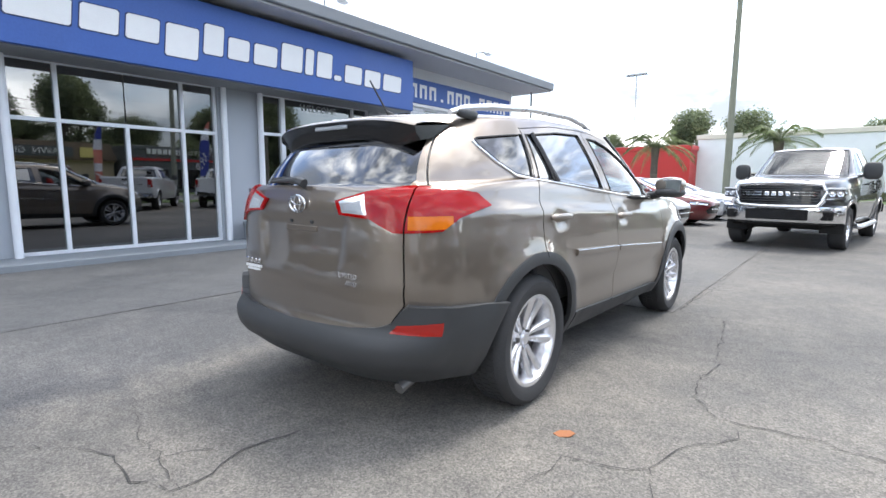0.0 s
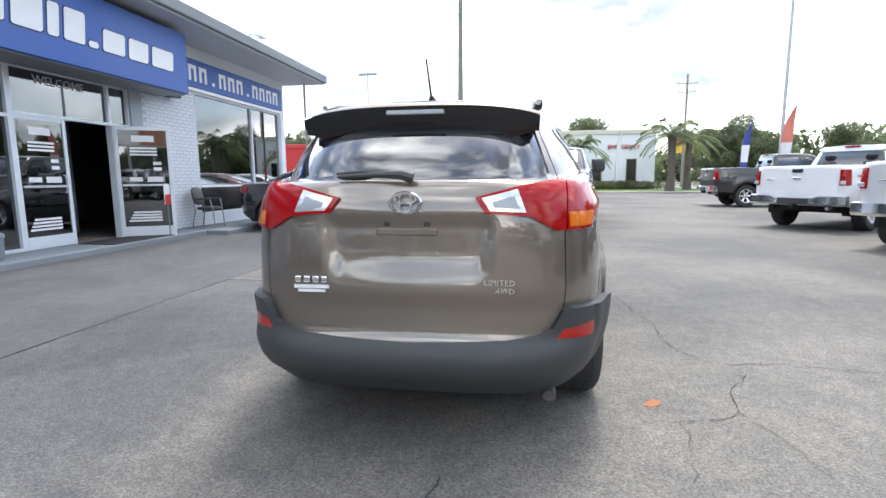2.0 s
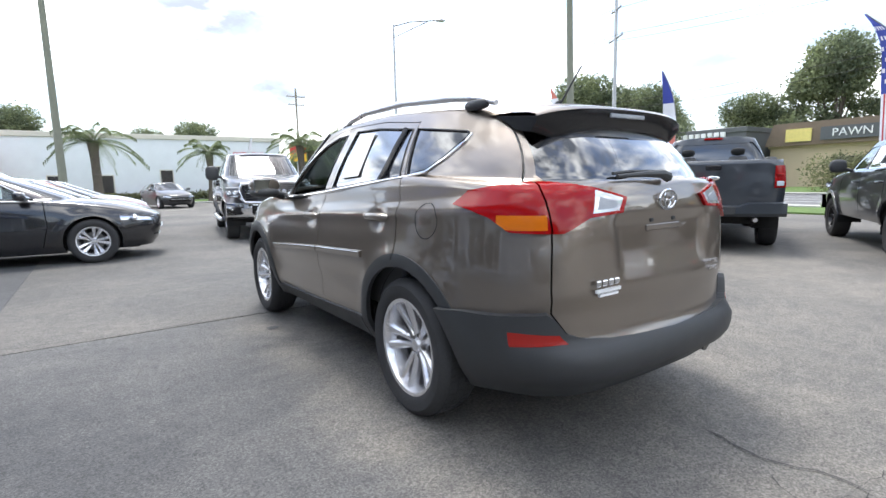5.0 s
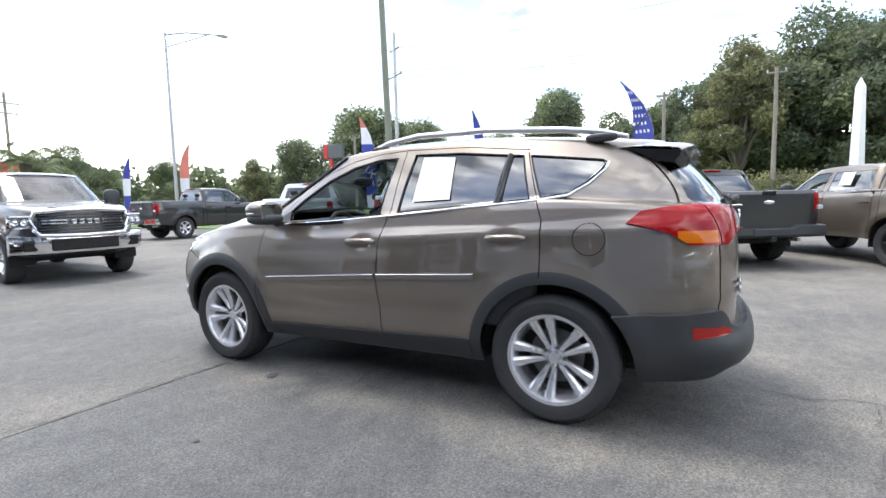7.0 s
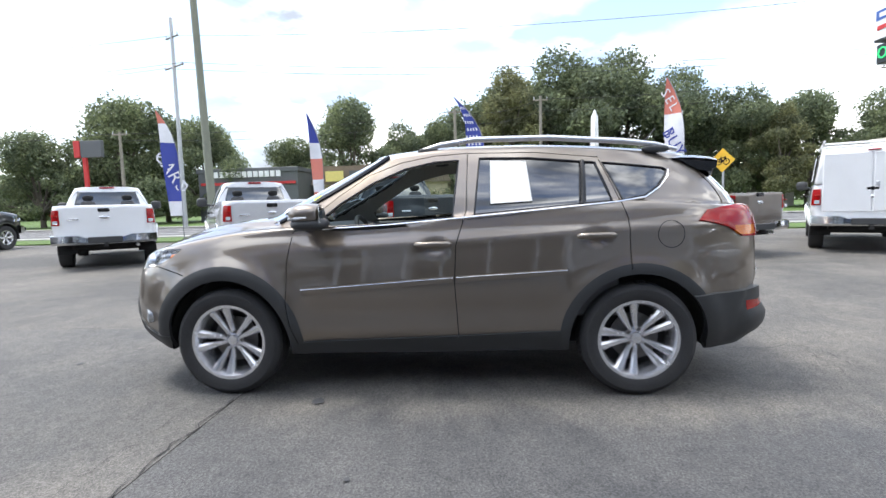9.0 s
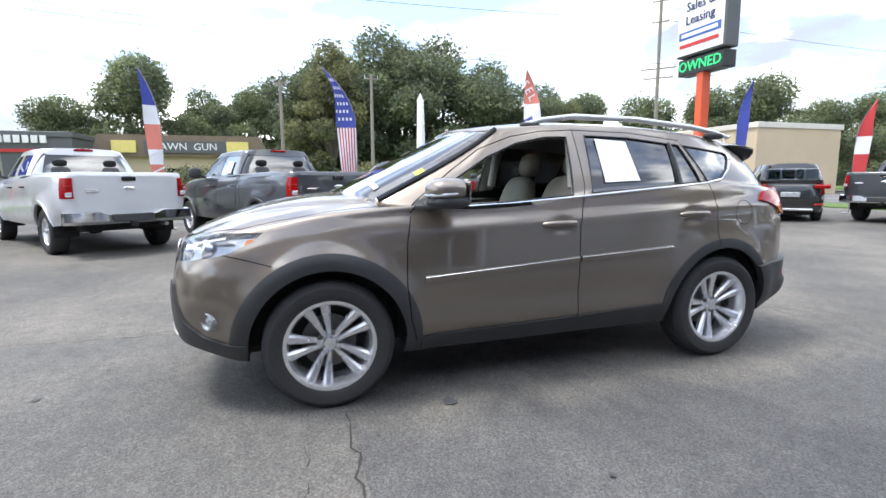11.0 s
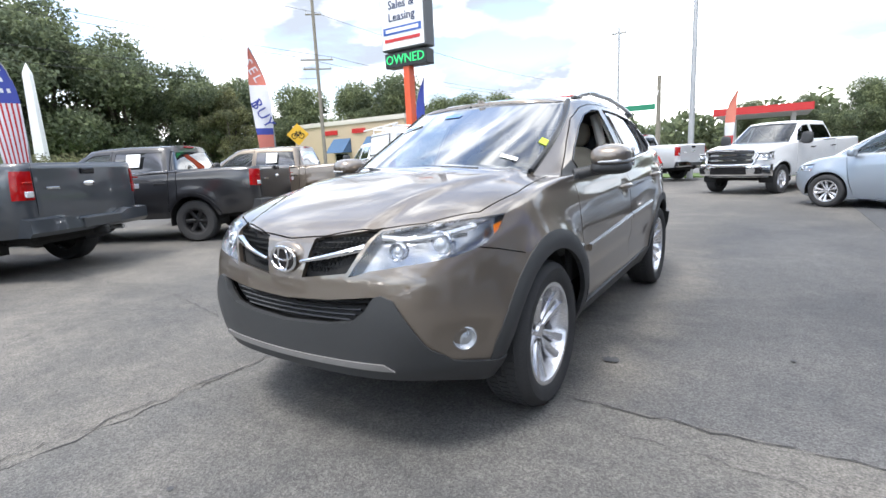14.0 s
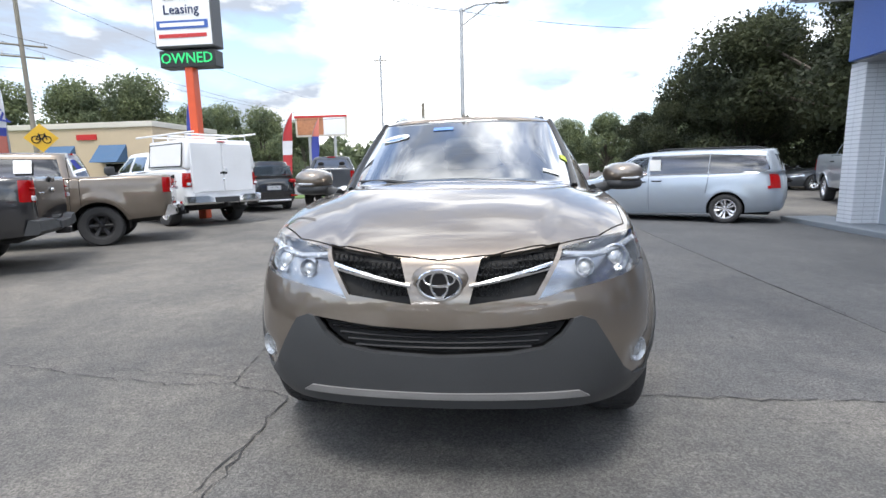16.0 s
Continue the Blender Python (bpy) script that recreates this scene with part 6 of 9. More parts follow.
    if "gate_details" in v:
        gy, gz = v["gate_details"]
        part("tailgate_handle", boxed(-0.11, 0.11, gy - 0.03, gy + 0.02, gz + 0.12, gz + 0.2, 0.015), M_TRIM, car)
        for sgn in (-1, 1):
            part("reversing_lens", boxed(sgn * 0.885 - 0.045, sgn * 0.885 + 0.045, gy - 0.022, gy + 0.02, 1.02, 1.09, 0.008), M_WHITELENS, car, "clear reversing lens")
            part("lamp_band", boxed(sgn * 0.885 - 0.05, sgn * 0.885 + 0.05, gy - 0.018, gy + 0.02, 1.18, 1.2, 0.004), M_DULLRED, car)
        b = blob((0, gy - 0.012, gz + 0.0), (0.19, 0.03, 0.075), 2.0, 20, 8)
        part("badge", b, v.get("badge_mat", M_CHROME), car, smooth=True)
        part("badge", boxed(-0.66 * W, -0.47 * W, gy - 0.02, gy, gz - 0.05, gz - 0.02, 0.004), M_CHROME, car)
        part("high_brake_lamp", boxed(-0.16, 0.16, v["brake_y"], v["brake_y"] + 0.06, v["brake_z"], v["brake_z"] + 0.035, 0.008), M_RED, car)
    if v.get("belt_chrome"):
        for sgn in (-1, 1):
            b = tube(bmesh.new(), [(sgn * x, y, z) for x, y, z in v["belt_chrome"]], 0.011, 6)
            part("window_chrome_strip", b, M_CHROME, car, smooth=True)
    bm.free()
    return car


def variant(src, m, paint, label, old=None):
    """A copy of a vehicle in another colour."""
    ob = copy_thing(src, m)
    fresh = {}
    for o in ob.children_recursive:
        if o.type == "MESH" and o.data.materials and o.data.materials[0] is old:
            if o.data not in fresh:
                fresh[o.data] = o.data.copy()
                fresh[o.data].materials[0] = paint
            o.data = fresh[o.data]
    ob["label"] = label
    return ob


def truck_numbers(cab_rear=-0.95, tail=-3.0, big=1.0):
    sh = 1.33 * big
    s = dict(
        half_width=1.0, mid=0.0, n_low=(5.0, 16.0),
        nose=[(0.4, 2.62), (0.6, 2.72), (0.8, 2.78), (1.0, 2.78), (1.2, 2.72)],
        tail=[(0.4, tail + 0.03), (0.6, tail), (1.5, tail - 0.01)],
        flank=[(0, 0.93), (0.15, 0.975), (0.5, 1.0), (0.8, 0.985), (1, 0.95)],
        bottom=[(2.8, 0.48), (1.0, 0.46), (-1.0, 0.46), (-3.0, 0.56)],
        shoulder=[(2.85, 1.13 * big), (2.4, 1.19 * big), (1.5, 1.26 * big), (1.0, 1.3 * big), (0.2, sh), (-0.9, sh + 0.04), (-1.1, sh + 0.07), (-3.1, sh + 0.08)],
        glass_w=0.93, glass_front=1.42, glass_rear=cab_rear, n_glass=(5.0, 14.0),
        glass_base=[(1.5, 1.31 * big), (1.0, 1.32 * big), (0.0, sh + 0.015), (-3.0, sh + 0.06)],
        roof_w=0.7, roof_front=0.62, roof_rear=cab_rear + 0.14, n_roof=(7.0, 12.0), roof_crown=0.03, roof_edge=0.015,
        roof=[(0.7, 1.8 * big), (0.3, 1.86 * big), (-0.3, 1.88 * big), (-1.2, 1.86 * big)],
        flares=[(1.85, 0.4, 0.55, 0.025, 0.08), (-1.84, 0.4, 0.55, 0.025, 0.08)], ledge_ease=0.75, ledge_bump=0.02, glass_bow=0.015, base_crown=0.015)
    zt = 1.78 * big
    zb = sh + 0.03
    v = dict(
        wheel_r=0.405, wheel_w=0.27, rim_r=0.24, axles=(1.85, -1.84), arch_r=0.485, lip=0.055, floor=0.42, paint=M_PAINTKEY,
        windows=[[(0.98, zb - 0.01), (0.1, zb + 0.01), (0.08, zt), (0.42, zt - 0.02), (0.72, zt - 0.16)], [(0.0, zb + 0.01), (cab_rear + 0.16, zb + 0.03), (cab_rear + 0.24, zt - 0.01), (-0.02, zt)]],
        rear_glass=[(0.05, zb + 0.06), (-0.72, zb + 0.06), (-0.62, zt), (0.05, zt)], rear_glass_before=cab_rear + 0.3,
        bed=[(0.05, tail + 0.1), (-0.83, tail + 0.1), (-0.83, cab_rear - 0.12), (0.05, cab_rear - 0.12)], bed_floor=0.85, bed_rail=sh + 0.07,
        gate=[(0.05, 0.8), (-0.79, 0.8), (-0.79, sh + 0.2), (0.05, sh + 0.2)],
        lamp_wrap=0.11, tail_lamp=[(-0.81, 0.99), (-0.81, 1.32), (-1.2, 1.32), (-1.2, 0.99)],
        head_lamp=[(-0.66, 0.9), (-0.63, 1.1), (-0.95, 1.13), (-0.99, 0.92)],
        grille=[(0.05, 0.84), (-0.58, 0.86), (-0.6, 1.1), (0.05, 1.12)],
        seams=[[(1.12, zb - 0.04), (1.13, 0.9), (1.08, 0.5)], [(0.05, zt + 0.03), (0.05, zb), (0.03, 0.5)], [(cab_rear + 0.12, zt), (cab_rear + 0.05, zb), (cab_rear + 0.08, 0.6)], [(cab_rear - 0.1, sh + 0.06), (cab_rear - 0.1, 0.5)]],
        seats=(0.05, -0.75), seat_z=0.95, mirror=(0.85, zb + 0.08, 0.26, 0.24), handles=[(0.22, zb - 0.2), (cab_rear + 0.22, zb - 0.19)],
        rear_bumper=(tail, 0.56, 0.78, M_CHROME), front_bumper=(2.74, 0.52, 0.8, M_CHROME), gate_details=(tail - 0.02, 1.15), brake_y=cab_rear + 0.1, brake_z=1.865 * big,
        grille_bars=(2.79, 0.57, (0.93, 1.03), 0.05), spokes=6)
    return s, v


def bowed(x0, x1, z0, z1, y, th, lean=0.0, n=10):
    """A slab across a vehicle's nose, bowed back towards its ends."""
    b = bmesh.new()
    rings = []
    for i in range(n + 1):
        x = x0 + (x1 - x0) * i / n
        back = 0.13 * (abs(x) / 0.7) ** 3
        rings.append([b.verts.new((x, y - back - dy - (lean if z > (z0 + z1) / 2 else 0.0), z)) for dy, z in ((0, z0), (0, z1), (th, z1), (th, z0))])
    for p, q in zip(rings, rings[1:]):
        for j in range(4):
            b.faces.new((p[j], q[j], q[(j + 1) % 4], p[(j + 1) % 4]))
    b.faces.new(rings[0])
    b.faces.new(rings[-1][::-1])
    return b


def bowed_face(truck, badges, bars=0):
    """Grille, chrome surround, centre bars and lamp housings of a heavy-duty pickup."""
    gp = part("grille_panel", bowed(-0.64, 0.64, 0.84, 1.21, 2.865, 0.06, 0.03), M_TRIM, truck, "black slatted grille panel")
    for k in range(7):
        part("grille_slat", bowed(-0.62, 0.62, 0.868 + 0.049 * k, 0.882 + 0.049 * k, 2.876 - 0.004 * k, 0.02), M_PLASTIC, gp)
    rim = []
    for x, z in [(-0.62, 0.83), (-0.3, 0.82), (0, 0.815), (0.3, 0.82), (0.62, 0.83), (0.69, 0.93), (0.71, 1.1), (0.66, 1.22), (0.3, 1.25), (0, 1.26), (-0.3, 1.25), (-0.66, 1.22), (-0.71, 1.1), (-0.69, 0.93)]:
        rim.append((x, 2.865 - 0.13 * (abs(x) / 0.7) ** 3 - (0.03 if z > 1.0 else 0), z))
    part("grille_surround", tube(bmesh.new(), rim + rim[:1], 0.04, 10), M_CHROME, truck, "chrome grille surround", smooth=True)
    for x0, x1 in ((-0.6, -0.25), (0.25, 0.6)) if badges else ():
        for z in (1.02, 1.07):
            part("centre_bar", bowed(x0, x1, z, z + 0.022, 2.885, 0.03), M_CHROME, gp, "chrome centre bar")
    for k in range(badges):
        part("grille_badge", boxed(-0.215 + 0.112 * k, -0.13 + 0.112 * k, 2.865, 2.89, 1.015, 1.09, 0.012), M_CHROME, gp, "chrome badge as a plain block")
    for k in range(bars):
        part("centre_bar", bowed(-0.62, 0.62, 0.94 + 0.14 * k, 0.985 + 0.14 * k, 2.885, 0.03), M_CHROME, gp, "chrome grille bar")
    for sgn in (-1, 1):
        m = Matrix.Translation((sgn * 0.845, 2.655, 1.07)) @ Matrix.Rotation(radians(-24 * sgn), 4, "Z")
        b = boxed(-0.135, 0.135, -0.08, 0.02, -0.1, 0.1, 0.02)
        bmesh.ops.transform(b, matrix=m, verts=b.verts[:])
        hl = part("lamp_housing", b, M_BOWL, truck, "bright headlamp housing")
        for dx in (-0.06, 0.06):
            b = bmesh.new()
            turned(b, [(0.055, 0.0), (0.05, 0.02), (0.03, 0.012), (0.001, 0.03)], 18, m @ Matrix.Translation((dx, 0.02, -0.01)) @ Matrix.Rotation(radians(-90), 4, "X"))
            part("projector", b, M_CHROME, hl, smooth=True)
        b = boxed(-0.13, 0.13, 0.0, 0.026, 0.07, 0.094, 0.004)
        bmesh.ops.transform(b, matrix=m, verts=b.verts[:])
        part("light_strip", b, M_WHITE, hl)
    part("hood_scoop", bowed(-0.42, 0.42, 1.27, 1.3, 2.6, 0.5, 0.0), P_CHARCOAL if badges else P_WHITE, truck)


def build_vehicles():
    # full-size pickups, seen from behind
    s, v = truck_numbers()
    ford = coach("pickup_truck", "white crew-cab pickup truck with a chrome rear bumper, parked on asphalt", "pickup truck", s, v)
    ford.matrix_world = facing(0, 0, 0, 1)
    place = lambda lx, ly, rx, ry, fx, fy, ax=1.84: ((lx + rx) / 2 + fx * ax, (ly + ry) / 2 + fy * ax)

    def unit(fx, fy):
        n = math.hypot(fx, fy)
        return fx / n, fy / n

    f = unit(0.81, 0.58)
    x, y = place(6.9, 9.45, 8.0, 8.0, *f)
    variant(ford, facing(x, y, *f), P_WHITE, "white crew-cab pickup truck with a chrome rear bumper, parked on asphalt", M_PAINTKEY)
    f = unit(0.83, 0.55)
    x, y = place(6.85, 5.5, 7.84, 4.05, *f)
    variant(ford, facing(x, y, *f), P_SILVER, "silver-white pickup truck with a grey bumper, parked in a row", M_PAINTKEY)
    f = unit(0.88, 0.47)
    x, y = place(6.45, 1.94, 7.25, 0.41, *f)
    grey = variant(ford, facing(x, y, *f), P_GREY, "dark grey pickup truck with grey bumper, parked in a row", M_PAINTKEY)
    for o in grey.children:
        if o.name.startswith("rear_bumper"):
            o.data = o.data.copy()
            o.data.materials[0] = P_GREY
    # black lifted pickup by the street
    m = facing(11.0, 17.9, 1, -0.02) @ Matrix.Diagonal((1, 1, 1.08, 1))
    variant(ford, m, P_CHARCOAL, "black lifted pickup truck on dark wheels near the street", M_PAINTKEY)
    f = unit(0.1, -1)
    variant(ford, facing(4.2 + f[0] * 1.84, -16.0 + f[1] * 1.84, *f), P_CHARCOAL, "black pickup truck with a chrome rear bumper by the street", M_PAINTKEY)
    variant(ford, facing(3.7, -19.6, *unit(0.86, -0.4)), P_SILVER, "silver crew-cab pickup truck parked along the street", M_PAINTKEY)
    f = unit(0.25, -0.97)
    variant(ford, facing(6.2 + f[0] * 1.84, -15.2 + f[1] * 1.84, *f), P_GREY, "dark grey pickup truck with a chrome rear bumper", M_PAINTKEY)
    # white service pickup with a canopy and ladder rack
    f = unit(0.86, -0.51)
    x, y = (8.15 + 7.05) / 2 + f[0] * 1.84, (-8.2 - 9.15) / 2 + f[1] * 1.84
    svc = variant(ford, facing(x, y, *f), P_WHITE, "white service pickup with a box canopy and ladder rack", M_PAINTKEY)
    b = bmesh.new()
    box(b, -0.93, 0.93, -3.02, -1.05, 1.4, 2.12, 0.07, 3)
    for vv in b.verts:
        if vv.co.z > 1.8:
            vv.co.x *= 0.9
    can = part("canopy", b, P_WHITE, svc, "white box canopy", smooth=True)
    for sgn in (-1, 1):
        b = bmesh.new()
        q = [Vector((sgn * (0.945 - 0.13 * (z - 1.47)), yy, z)) for yy, z in ((-2.85, 1.5), (-1.25, 1.5), (-1.25, 2.0), (-2.85, 2.0))]
        vs = [b.verts.new(p) for p in q]
        fc = b.faces.new(vs)
        ex = bmesh.ops.extrude_face_region(b, geom=[fc])
        bmesh.ops.translate(b, vec=(sgn * 0.012, 0, 0), verts=[g for g in ex["geom"] if isinstance(g, bmesh.types.BMVert)])
        part("side_hatch", b, M_WHITE, can, "pale side hatch")
        b = bmesh.new()
        tube(b, [(sgn * 0.955, -2.87, 1.48), (sgn * 0.955, -1.23, 1.48), (sgn * 0.885, -1.23, 2.02), (sgn * 0.885, -2.87, 2.02), (sgn * 0.955, -2.87, 1.48)], 0.012, 6)
        part("hatch_seal", b, M_TRIM, can)
    for x0, x1 in ((-0.8, -0.008), (0.008, 0.8)):
        part("rear_door", boxed(x0, x1, -3.05, -3.0, 0.85, 2.04, 0.02), P_WHITE, can, "white canopy door")
    part("door_lock", boxed(0.03, 0.1, -3.075, -3.04, 1.36, 1.45, 0.01), M_SILVER, can)
    part("high_brake_lamp", boxed(-0.1, 0.1, -3.06, -3.02, 2.06, 2.085, 0.006), M_RED, can)
    for yy in (-2.85, -2.0, -1.2):
        part("rack_bar", tube(bmesh.new(), [(-0.78, yy, 2.1), (-0.78, yy, 2.24), (0.78, yy, 2.24), (0.78, yy, 2.1)], 0.022, 8), M_WHITE, can)
    for sgn in (-1, 1):
        part("rack_rail", tube(bmesh.new(), [(sgn * 0.8, -3.3, 2.27), (sgn * 0.8, -0.3, 2.27)], 0.022, 8), M_WHITE, can)
    # mid-size pickups
    s, v = truck_numbers(-1.15, -2.75, 0.95)
    v["lip"], v["arch_r"], v["wheel_r"], v["rim"], v["rim_r"] = 0.06, 0.47, 0.39, M_DARKALLOY, 0.22
    v["axles"] = (1.72, -1.52)
    v["rear_bumper"] = (-2.75, 0.55, 0.76, M_PLASTIC)
    s["flares"] = [(1.72, 0.39, 0.53, 0.03, 0.08), (-1.52, 0.39, 0.53, 0.03, 0.08)]
    v["tail_lamp"] = [(-0.8, 1.0), (-0.78, 1.3), (-1.2, 1.3), (-1.2, 1.02)]
    tac = coach("pickup_truck", "black double-cab pickup truck on black wheels, parked in a row", "pickup truck", s, v)
    f = unit(0.85, 0.5)
    x, y = place(6.8, -1.5, 7.58, -2.85, *f, 1.52)
    m_t = facing(x, y, *f) @ Matrix.Diagonal((0.95, 0.95, 0.95, 1))
    blackt = variant(tac, m_t, P_CHARCOAL, "black double-cab pickup truck on black wheels, parked in a row", M_PAINTKEY)
    f = unit(0.85, 0.5)
    x, y = place(7.05, -4.65, 7.75, -5.95, *f, 1.52)
    bronze = variant(tac, facing(x, y, *f) @ Matrix.Diagonal((0.95, 0.95, 0.95, 1)), P_BRONZE, "bronze double-cab pickup truck with a chrome bumper and black wheels", M_PAINTKEY)
    for o in bronze.children:
        if o.name.startswith("rear_bumper"):
            o.data = o.data.copy()
            o.data.materials[0] = M_CHROME
    # paper sheets in the cab windows
    for tr in (grey, blackt, bronze):
        b = boxed(-0.925, -0.915, -0.55, -0.28, 1.42, 1.68, 0.0)
        sheet = part("price_sheet", b, M_PAPER, tr, "white paper price sheet in the window")
        sheet.matrix_local = Matrix.Translation((0.0, 0, 0.0)) @ Matrix.Translation((-0.915, 0, 1.42)) @ Matrix.Rotation(radians(22), 4, "Y") @ Matrix.Translation((0.915, 0, -1.42))
    # heavy-duty pickup facing the lot, chrome grille
    s, v = truck_numbers(-1.25, -3.1, 1.06)
    s["nose"] = [(0.4, 2.6), (0.6, 2.72), (0.8, 2.8), (1.0, 2.82), (1.25, 2.76)]
    v["grille"] = [(0.05, 0.86), (-0.58, 0.86), (-0.64, 1.18), (0.05, 1.2)]
    v["head_lamp"] = [(-0.69, 0.94), (-0.69, 1.15), (-0.97, 1.17), (-1.0, 0.96)]
    del v["grille_bars"]
    v["front_bumper"] = (2.76, 0.5, 0.84, M_CHROME)
    v["mirror"] = (0.95, 1.5, 0.3, 0.34)
    hd = coach("pickup_truck", "black heavy-duty crew-cab pickup truck with a chrome grille facing the lot", "pickup truck", s, v)
    f = unit(-0.13, -1)
    hdm = facing(1.2 - f[0] * 1.85, 8.55 - f[1] * 1.85, *f)
    ram = variant(hd, hdm, P_CHARCOAL, "black heavy-duty crew-cab pickup truck with a chrome grille facing the lot", M_PAINTKEY)
    bowed_face(ram, 4)
    for sgn in (-1, 1):
        part("side_step", tube(bmesh.new(), [(sgn * 0.98, 1.2, 0.42), (sgn * 1.03, 1.0, 0.4), (sgn * 1.03, -1.1, 0.4), (sgn * 0.98, -1.25, 0.42)], 0.05, 8), M_SILVER, ram, smooth=True)
    f = unit(0.42, 0.9)
    chev = variant(hd, facing(-1.1 - f[0] * 1.7, -12.2 - f[1] * 1.7, *f) @ Matrix.Scale(0.92, 4), P_WHITE, "white heavy-duty pickup truck with a chrome grille facing the lot", M_PAINTKEY)
    bowed_face(chev, 0, 2)
    blue = variant(hd, facing(-11.1, -11.4, *unit(0.3, 0.95)), P_BLUESILVER, "pale silver-blue pickup truck with its bonnet raised", M_PAINTKEY)
    b = boxed(-0.8, 0.8, -0.03, 0.02, 0, 1.15, 0.02)
    bmesh.ops.transform(b, matrix=Matrix.Translation((0, 1.55, 1.36)) @ Matrix.Rotation(radians(-48), 4, "X"), verts=b.verts[:])
    part("raised_bonnet", b, P_WHITE, blue, "raised pale bonnet")
    # saloon cars
    s = dict(
        half_width=0.925, mid=0.0, n_low=(3.6, 4.4),
        nose=[(0.2, 2.3), (0.35, 2.4), (0.55, 2.45), (0.7, 2.42), (0.85, 2.3)],
        tail=[(0.25, -2.3), (0.4, -2.42), (0.7, -2.46), (0.95, -2.44), (1.1, -2.38)],
        flank=[(0, 0.84), (0.15, 0.885), (0.45, 0.925), (0.75, 0.91), (1, 0.86)],
        bottom=[(2.4, 0.2), (1.0, 0.18), (-1.0, 0.2), (-2.5, 0.3)],
        shoulder=[(2.5, 0.68), (2.1, 0.76), (1.4, 0.9), (0.9, 0.95), (0.0, 0.98), (-1.2, 1.02), (-2.0, 1.04), (-2.5, 1.02)],
        glass_w=0.84, glass_front=1.3, glass_rear=-1.95, n_glass=(3.6, 3.6),
        glass_base=[(1.4, 0.98), (0.8, 0.97), (0.0, 0.995), (-1.2, 1.04), (-2.0, 1.075)],
        roof_w=0.57, roof_front=0.3, roof_rear=-1.0, n_roof=(5.0, 4.5), roof_crown=0.03, roof_edge=0.012,
        roof=[(0.4, 1.37), (0.0, 1.415), (-0.5, 1.41), (-1.1, 1.36)],
        flares=[(1.52, 0.335, 0.42, 0.015, 0.07), (-1.41, 0.335, 0.42, 0.015, 0.07)], ledge_ease=0.8, ledge_bump=0.03, glass_bow=0.02)
    v = dict(
        wheel_r=0.338, wheel_w=0.225, rim_r=0.222, axles=(1.52, -1.41), arch_r=0.385, floor=0.18, paint=M_PAINTKEY, inset=0.015,
        windows=[[(0.85, 0.985), (-0.1, 1.005), (-0.13, 1.345), (0.1, 1.34), (0.4, 1.24), (0.7, 1.08)], [(-0.17, 1.01), (-1.05, 1.045), (-1.42, 1.09), (-1.15, 1.24), (-0.8, 1.32), (-0.2, 1.345)]],
        rear_glass=[(0.05, 1.1), (-0.6, 1.11), (-0.5, 1.34), (0.05, 1.35)], rear_glass_before=-0.95,
        tail_lamp=[(-0.45, 0.86), (-0.4, 0.98), (-1.2, 1.0), (-1.2, 0.84)], gate=[(0.05, 0.7), (-0.58, 0.7), (-0.4, 0.98), (0.05, 1.0)],
        head_lamp=[(-0.5, 0.6), (-0.48, 0.68), (-0.86, 0.75), (-0.9, 0.66)], grille=[(0.05, 0.36), (-0.5, 0.36), (-0.6, 0.46), (-0.45, 0.6), (0.05, 0.62)],
        rear_black=[(0.05, 0.1), (-0.75, 0.1), (-0.75, 0.42), (0.05, 0.44)],
        seams=[[(0.95, 0.95), (0.98, 0.6), (0.9, 0.3)], [(-0.15, 1.38), (-0.14, 1.0), (-0.12, 0.3)], [(-1.2, 1.05), (-1.12, 0.75)]],
        seats=(-0.1, -0.95), seat_z=0.5, mirror=(0.72, 1.05, 0.2, 0.13), black_mirror=False, lamp_wrap=0.4, handles=[(-0.0, 0.86), (-1.02, 0.89)], handle_mat=M_TRIM, split=True, spokes=5,
        belt_chrome=[(0.872, 0.86, 0.975), (0.876, 0.0, 0.995), (0.866, -1.1, 1.04), (0.81, -1.46, 1.1), (0.73, -1.1, 1.27), (0.64, -0.6, 1.36), (0.63, 0.0, 1.37), (0.68, 0.4, 1.26), (0.82, 0.8, 1.02)],
        grille_bars=(2.44, 0.5, (0.5,), 0.02))
    sed = coach("saloon_car", "black saloon car with silver alloy wheels, parked on asphalt", "car", s, v, 0.05)
    f = unit(1, -0.06)
    variant(sed, facing(-3.72, 7.47, *unit(1, -0.11)) @ Matrix.Scale(1.05, 4), P_BLACK, "black saloon car with silver alloy wheels, parked on asphalt", M_PAINTKEY)
    for i, (yy, pt, lb) in enumerate(((10.3, P_SILVER, "silver saloon car parked beside the black one"), (13.2, P_RED, "dark red saloon car parked in a row"), (16.1, P_SILVER, "silver saloon car at the end of the row"))):
        variant(sed, facing(-3.5 + 0.15 * i, yy, *f), pt, lb, M_PAINTKEY)
    for i, (xx, yy, fx, fy) in enumerate(((-9.5, -24.0, 1, 0.1), (-12.6, -22.5, 1, 0.2), (-15.5, -21.0, 1, 0.2))):
        variant(sed, facing(xx, yy, fx, fy), (P_RED, P_BLACK, P_GREY)[i], "dark saloon car parked in the shade of the trees", M_PAINTKEY)
    variant(sed, facing(1.2, 30.0, 0.2, -1), P_CHARCOAL, "dark car parked beyond the lot", M_PAINTKEY)
